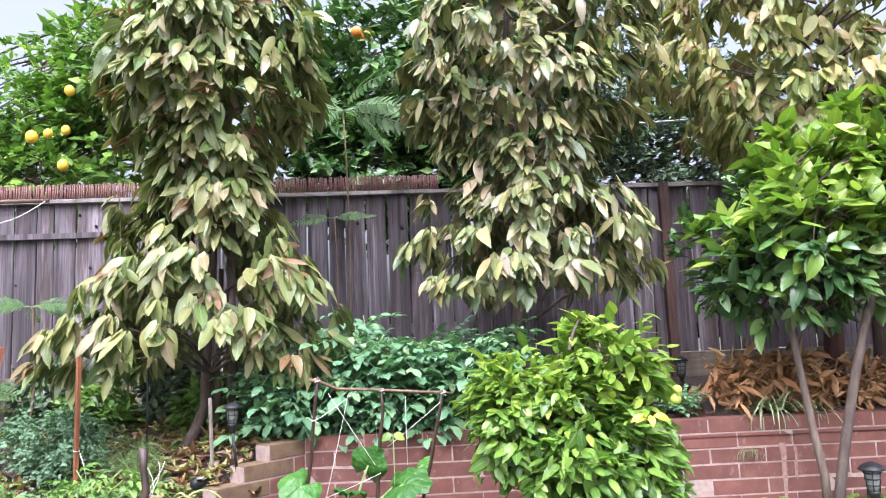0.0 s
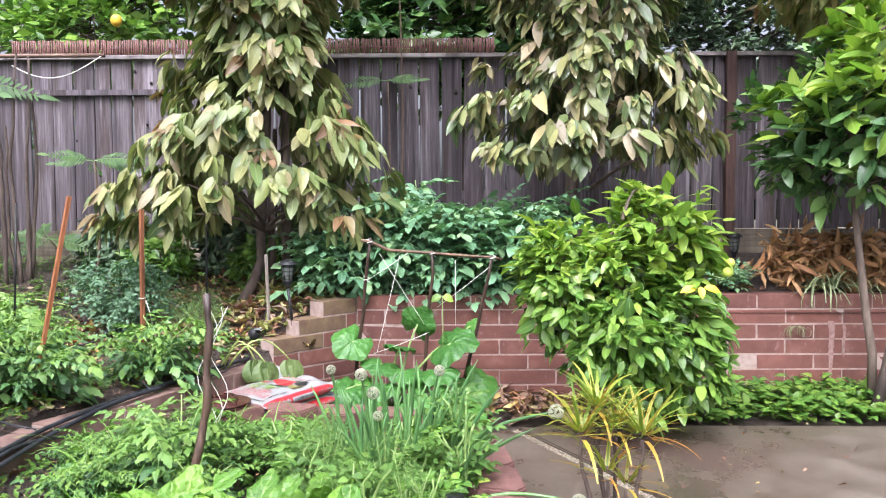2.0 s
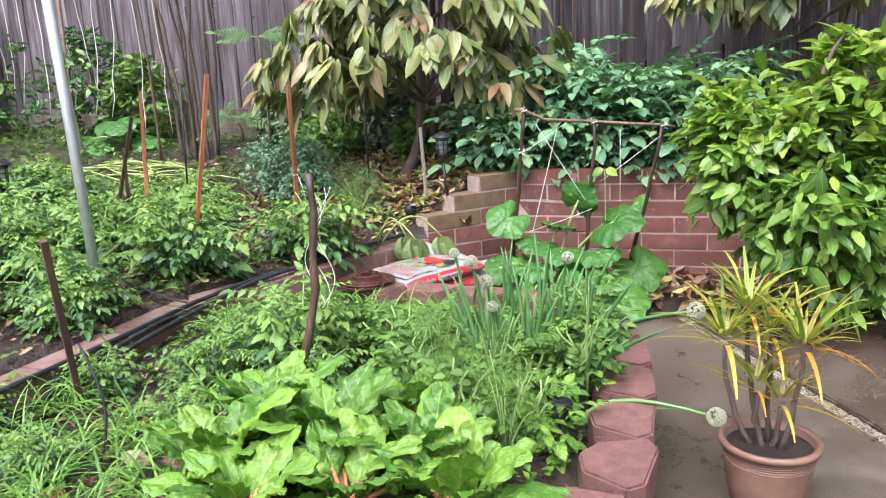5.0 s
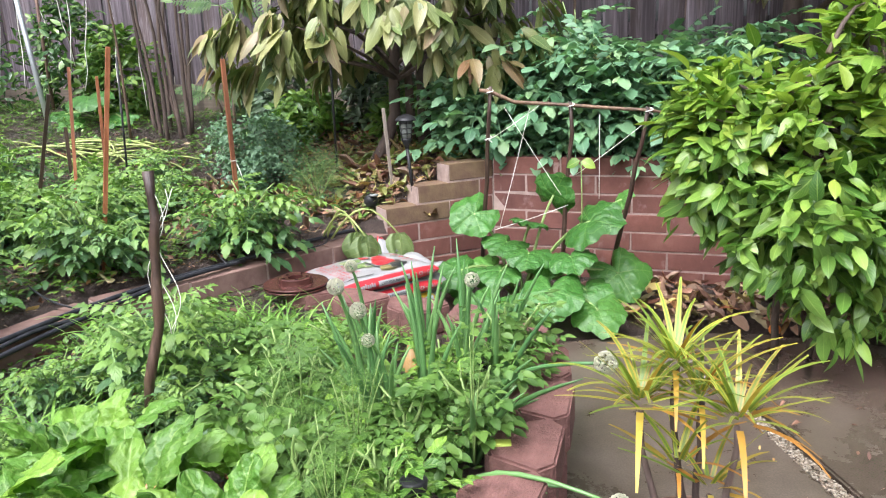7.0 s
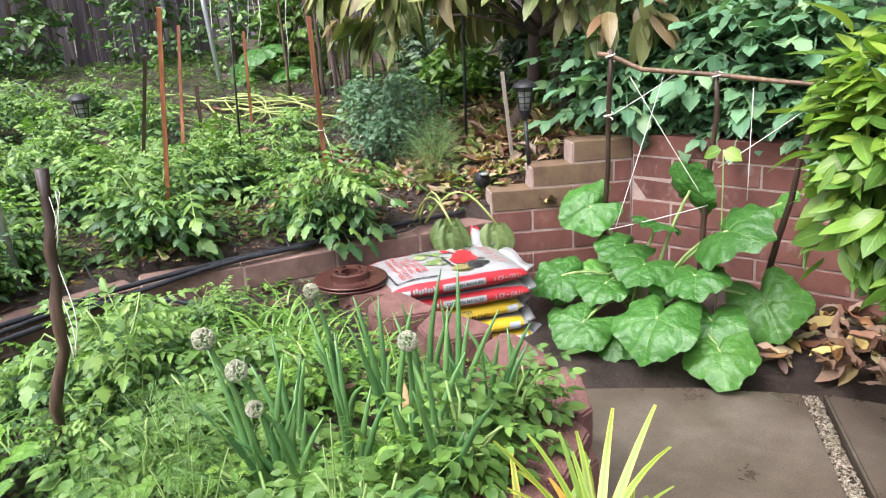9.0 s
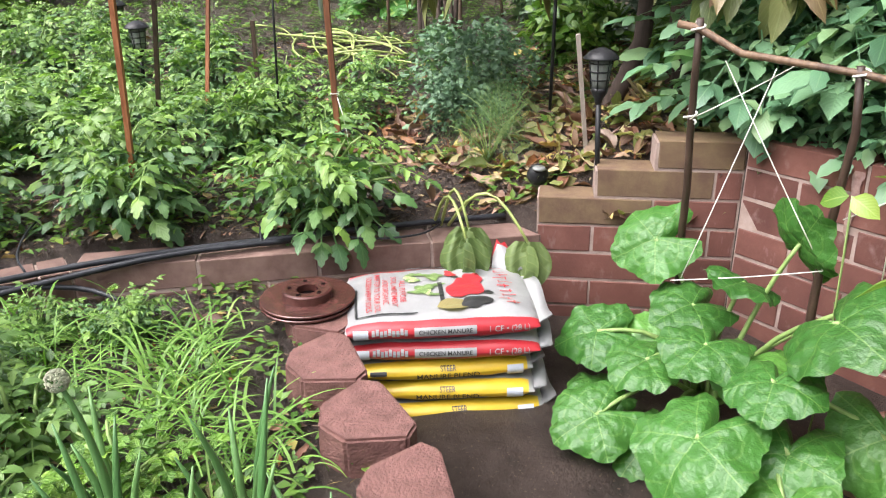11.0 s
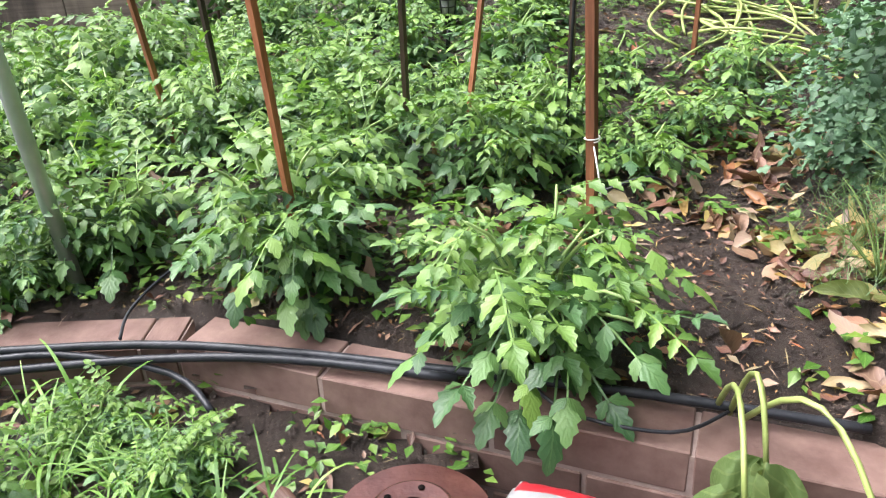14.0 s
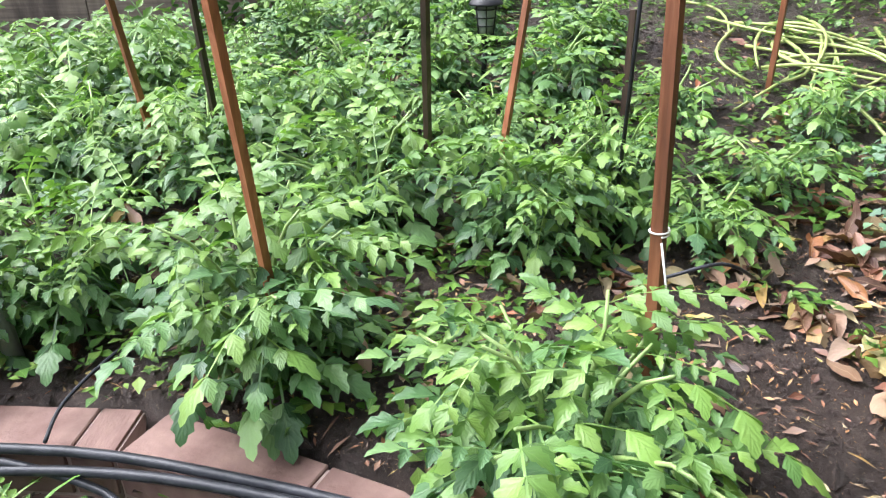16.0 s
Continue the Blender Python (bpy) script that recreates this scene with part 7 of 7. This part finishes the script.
for i, (x, y, z, s) in enumerate(((-4.62, 6.45, 1.12, 0.40), (-4.95, 6.5, 0.98, 0.3), (-4.4, 6.55, 0.95, 0.28), (-4.7, 6.3, 0.92, 0.26))):
    part("leaf", placed(squash_leaf(20 + i), [(x, y, z)], [(0.5 - 0.4 * i, -0.7, -0.2)], [(0.1, -0.4, 0.9)], [s]), L_SQUASH, fs)
    part("leaf_stalk", tube(curve_pts((-4.65, 6.6, bed_z(-4.65, 6.6)), (x, y, z), (0, 0, 0.05), 5), 0.008, 6), M_STEM, fs)

# small tray left on the block edging, and lime run-off on the main wall
ty = thing("sponge_tray", (-0.209, 3.261, 0.325), "small cream plastic tray with a yellow-green sponge", "tray")
part("tray", box((-0.209, 3.261, 0.333), (0.075, 0.05, 0.014), 0.3, 0.004), M_BLOOM, ty)
part("sponge", box((-0.209, 3.261, 0.345), (0.055, 0.034, 0.014), 0.3, 0.004), M_LIMEFRUIT, ty, "yellow-green sponge")

# ---- fences and brick walls, piece by piece ----
def board_mesh(w, h, th=0.018, seed=0):
    """A fence board with a slightly uneven outline, standing on its lower end."""
    r = random.Random(seed)
    bm = bmesh.new()
    rows = []
    n = 5
    for i in range(n + 1):
        z = h * i / n
        a, b, c = r.uniform(-0.003, 0.003), r.uniform(-0.003, 0.003), r.uniform(-0.006, 0.006)
        rows.append([bm.verts.new(p) for p in ((-w / 2 + a, c, z), (w / 2 + b, c, z), (w / 2 + b, c + th, z), (-w / 2 + a, c + th, z))])
    for p, q in zip(rows, rows[1:]):
        for k in range(4):
            bm.faces.new((p[k], p[(k + 1) % 4], q[(k + 1) % 4], q[k]))
    bm.faces.new(reversed(rows[0]))
    bm.faces.new(rows[-1])
    me = bpy.data.meshes.new("board")
    bm.to_mesh(me)
    bm.free()
    me.materials.append(M_FENCE)
    return me


BOARDS = [[board_mesh(w, 1.55, seed=s * 10 + i) for i, w in enumerate((0.178, 0.182, 0.140))] for s in range(4)]


def fence(name, a, b, z0, label, posts):
    """A board fence from a to b with cap rail, back posts, kick board and each board."""
    a, b = np.array(a, float), np.array(b, float)
    d = unit(b - a)
    L = float(np.linalg.norm(b - a))
    rz = math.atan2(d[1], d[0])
    f = tagged(thing(name, (*a, z0), label, "fence"), kind="structure")
    f.rotation_euler = (0, 0, rz)

    def piece(nm, bm, mat, lab=""):
        me = bpy.data.meshes.new(nm)
        bm.to_mesh(me)
        bm.free()
        me.materials.append(mat)
        o = new(nm, me)
        o.parent = f
        if lab:
            tagged(o, lab)
        return o
    x, i = 0.0, 0
    while x < L:
        pick = (0, 1, 0, 2, 1, 0, 1)[i % 7]
        w = (0.178, 0.182, 0.140)[pick]
        o = new("board", BOARDS[i % 4][pick])
        o.parent = f
        o.location = (x + w / 2, rng.uniform(-0.010, 0.008), 0.19 + rng.uniform(-0.012, 0.008))
        o.rotation_euler = (rng.normal(0, 0.004), rng.normal(0, 0.003), 0)
        x += w + rng.uniform(0.007, 0.019)
        i += 1
    k = 0.0
    while k < L:
        s = min(2.4, L - k)
        piece("cap_rail", box((k + s / 2, -0.005, 1.755), (s - 0.006, 0.095, 0.036), 0, 0.004), M_RAIL, "pale weathered cap rail")
        piece("kick_board", box((k + s / 2, -0.004, 0.005), (s - 0.008, 0.04, 0.365), 0, 0.004), M_KICK, "mossy horizontal kick board")
        piece("back_rail", box((k + s / 2, 0.06, 0.5), (s, 0.04, 0.09)), M_FENCE)
        k += s
    for p in posts:
        piece("post", box((p, -0.05, 0.87), (0.085, 0.07, 1.8), 0, 0.004), M_POST, "red-brown upright post")
    return f


back = fence("fence_back", (-6.75, FENCE_Y), (6.95, FENCE_Y), 0.99, "weathered grey board fence with pale cap rail", [8.92])
fence("fence_left", (-6.75, -3.0), (-6.75, FENCE_Y), 0.56, "weathered board fence along the side of the garden", [])
# thin ledger on the left part of the back fence
lb = bmesh.new()
bmesh.ops.create_cube(lb, size=1, matrix=Matrix.Translation((-4.75, FENCE_Y - 0.028, 2.43)) @ Matrix.Diagonal((3.5, 0.035, 0.05, 1)))
structure(part("ledger_board", lb, M_FENCE, smooth=False), "narrow weathered ledger board nailed across the fence", "trim")
# knot holes in the boards
M_KNOT = plain_mat("dark_knot", (0.012, 0.009, 0.008), (0.03, 0.022, 0.02), 0.9)
kn = []
for x, z, r in ((-0.29, 2.42, 0.028), (-0.695, 2.47, 0.024), (-3.10, 2.14, 0.016), (-3.055, 2.513, 0.02), (-3.2, 2.62, 0.02), (-3.54, 1.68, 0.016), (-3.345, 1.814, 0.02), (-0.20, 2.2, 0.012), (-3.25, 2.4, 0.015), (-3.75, 2.0, 0.014), (-0.05, 1.95, 0.012)):
    kn.append((placed(ico, [(x, FENCE_Y - 0.0075, z)], [(1, 0, 0.3)], [(0, 1, 0)], [r])))
structure(part("knot_marks", joined(*kn), M_KNOT), "dark knots in the fence boards", "trim")

# reed roll above the back fence
screen = tagged(thing("reed_screen", (-3.4, FENCE_Y + 0.05, 2.77), "red-brown reed screen standing above the fence rail", "reed screen"), kind="structure")
reed = np_mesh("reed", *tube([(0, 0, 0), (0.001, 0, 0.09), (0, 0, 0.178)], 0.0085, 6))
reed.materials.append(M_REED)
for i in range(206):
    o = new("reed", reed)
    o.parent = screen
    o.location = (-0.95 + i * 0.0215 + rng.normal(0, 0.002), rng.normal(0, 0.003), -0.03 + rng.uniform(-0.008, 0.004))
    o.rotation_euler = (0, rng.normal(0, 0.015), 0)
part("reed_backing", tube([(-4.35, FENCE_Y + 0.06, 2.84), (-1.5, FENCE_Y + 0.06, 2.84), (0.08, FENCE_Y + 0.06, 2.84)], 0.008, 5), M_REED, screen)


def brick_mesh(l, d, h, seed):
    r = random.Random(seed)
    bm = bmesh.new()
    bmesh.ops.create_cube(bm, size=1, matrix=Matrix.Diagonal((l, d, h, 1)))
    for v in bm.verts:
        v.co += Vector((r.uniform(-0.002, 0.002), r.uniform(-0.002, 0.002), r.uniform(-0.0015, 0.0015)))
    bmesh.ops.bevel(bm, geom=bm.edges[:], offset=0.003, segments=1, affect="EDGES")
    me = bpy.data.meshes.new("brick")
    bm.to_mesh(me)
    bm.free()
    me.materials.append(M_BRICK)
    me.materials.append(M_MOSSBRICK)
    return me


BH, BL = 0.1075, 0.405
LONG = [brick_mesh(BL - 0.010, 0.15, BH - 0.010, s) for s in range(4)]
HALF = [brick_mesh(BL / 2 - 0.010, 0.15, BH - 0.010, 10 + s) for s in range(2)]
MOSSY = []
for src in LONG + HALF:
    m2 = src.copy()
    m2.materials[0] = M_MOSSBRICK
    MOSSY.append(m2)


WORN = []
for src in LONG + HALF:
    m2 = src.copy()
    m2.materials[0] = M_WORNBRICK
    WORN.append(m2)


def brick_wall(name, a, b, top, label, heights=None, mossy_top=0.0, half=BL, worn=False):
    """A wall of single bricks from a to b, its face on that line, with recessed mortar behind. heights: top by distance."""
    a, b = np.array(a, float), np.array(b, float)
    d = unit(b - a)
    nrm = np.array((-d[1], d[0]))
    L = float(np.linalg.norm(b - a))
    w = tagged(thing(name, (*a, 0), label, "brick wall"), kind="structure")
    rz = math.atan2(d[1], d[0])
    w.rotation_euler = (0, 0, rz)
    rows = int(round((top + 0.06) / BH))
    for r in range(rows):
        z = top - (r + 0.5) * BH
        x = -(r % 2) * BL / 2
        while x < L - 0.03:
            x0, x1 = max(x, 0.0), min(x + BL, L)
            ht = heights(0.5 * (x0 + x1)) if heights else top
            if x1 - x0 > 0.06 and z + BH / 2 <= ht + 0.01:
                full = x1 - x0 > BL * 0.75
                on_top = mossy_top and z + BH * mossy_top > (min(heights(x0 + 0.02), heights(x1 - 0.02)) if heights else ht)
                src = (MOSSY if on_top else LONG) if full else (MOSSY[4:] if on_top else HALF)
                if worn:
                    src = WORN if full else WORN[4:]
                o = new("brick", src[int(rng.integers(0, 4 if full else 2))])
                o.parent = w
                o.location = (0.5 * (x0 + x1), 0.075 + rng.normal(0, 0.0015), z)
                o.scale = ((x1 - x0 - 0.010) / ((BL if full else BL / 2) - 0.010), 1, 1)
            x += BL
    # mortar core, stepped with the wall's top
    x = 0.0
    core = []
    while x < L:
        x1 = min(L, x + 0.1)
        ht = (heights(0.5 * (x + x1)) if heights else top) - 0.012
        core.append((x, x1, ht))
        x = x1
    bm = bmesh.new()
    i = 0
    while i < len(core):
        j = i
        while j + 1 < len(core) and abs(core[j + 1][2] - core[i][2]) < 1e-4:
            j += 1
        x0, x1, ht = core[i][0], core[j][1], core[i][2]
        bmesh.ops.create_cube(bm, size=1, matrix=Matrix.Translation(((x0 + x1) / 2, 0.0745, (ht - 0.08) / 2)) @ Matrix.Diagonal((x1 - x0, 0.141, ht + 0.08, 1)))
        i = j + 1
    me = bpy.data.meshes.new("mortar")
    bm.to_mesh(me)
    bm.free()
    me.materials.append(M_MORTAR)
    o = new("mortar", me)
    o.parent = w
    return w


wm = brick_wall("wall_main", tuple(CORNER), (6.95, 5.90), WALL_TOP, "red brick retaining wall with white lime stains")


def steps(x):
    return 0.735 - (2 * BH if x < 0.19 else BH if x < 0.36 else 0)


brick_wall("wall_return", (-1.475, 5.335), tuple(CORNER), 0.735, "stepped red brick wall with mossy tops", steps, 1.0)
brick_wall("wall_low", tuple(KNEE), tuple(LOW_A), 0.378, "low worn red-brown brick wall edging the raised bed", worn=True)
brick_wall("wall_low_end", tuple(LOW_END), tuple(KNEE), 0.374, "low worn red-brown brick wall edging the raised bed", worn=True)

# pale lime run-off down the main wall
M_LIMESTAIN = plain_mat("lime_stain", (0.20, 0.105, 0.090), (0.34, 0.23, 0.205), 0.85, 40.0)
for sx, w0, ztop, zlow in ((2.359, 0.030, 0.56, 0.15), (2.449, 0.014, 0.54, 0.30), (0.95, 0.014, 0.72, 0.55), (-0.62, 0.020, 0.72, 0.50), (3.3, 0.016, 0.70, 0.45)):
    V, F = [], []
    for k in range(17):
        u = k / 16
        hw = w0 * (0.55 + 0.8 * abs(noise.noise(Vector((sx * 3, u * 6, 1.0))))) * (1 - u) ** 0.35 + 0.002
        cx = sx + 0.012 * noise.noise(Vector((sx, u * 3, 2.0)))
        zz = ztop + (zlow - ztop) * u
        for q in (-hw, hw):
            V.append((cx + q, 5.85 + 0.00629 * (cx + q + 1.0) - 0.006, zz))
    F = [(2 * k, 2 * k + 1, 2 * k + 3, 2 * k + 2) for k in range(16)]
    stain = part("lime_streak", (np.array(V), np.array(F)), M_LIMESTAIN)
    structure(stain, "pale lime run-off streak on the brick wall", "stain")
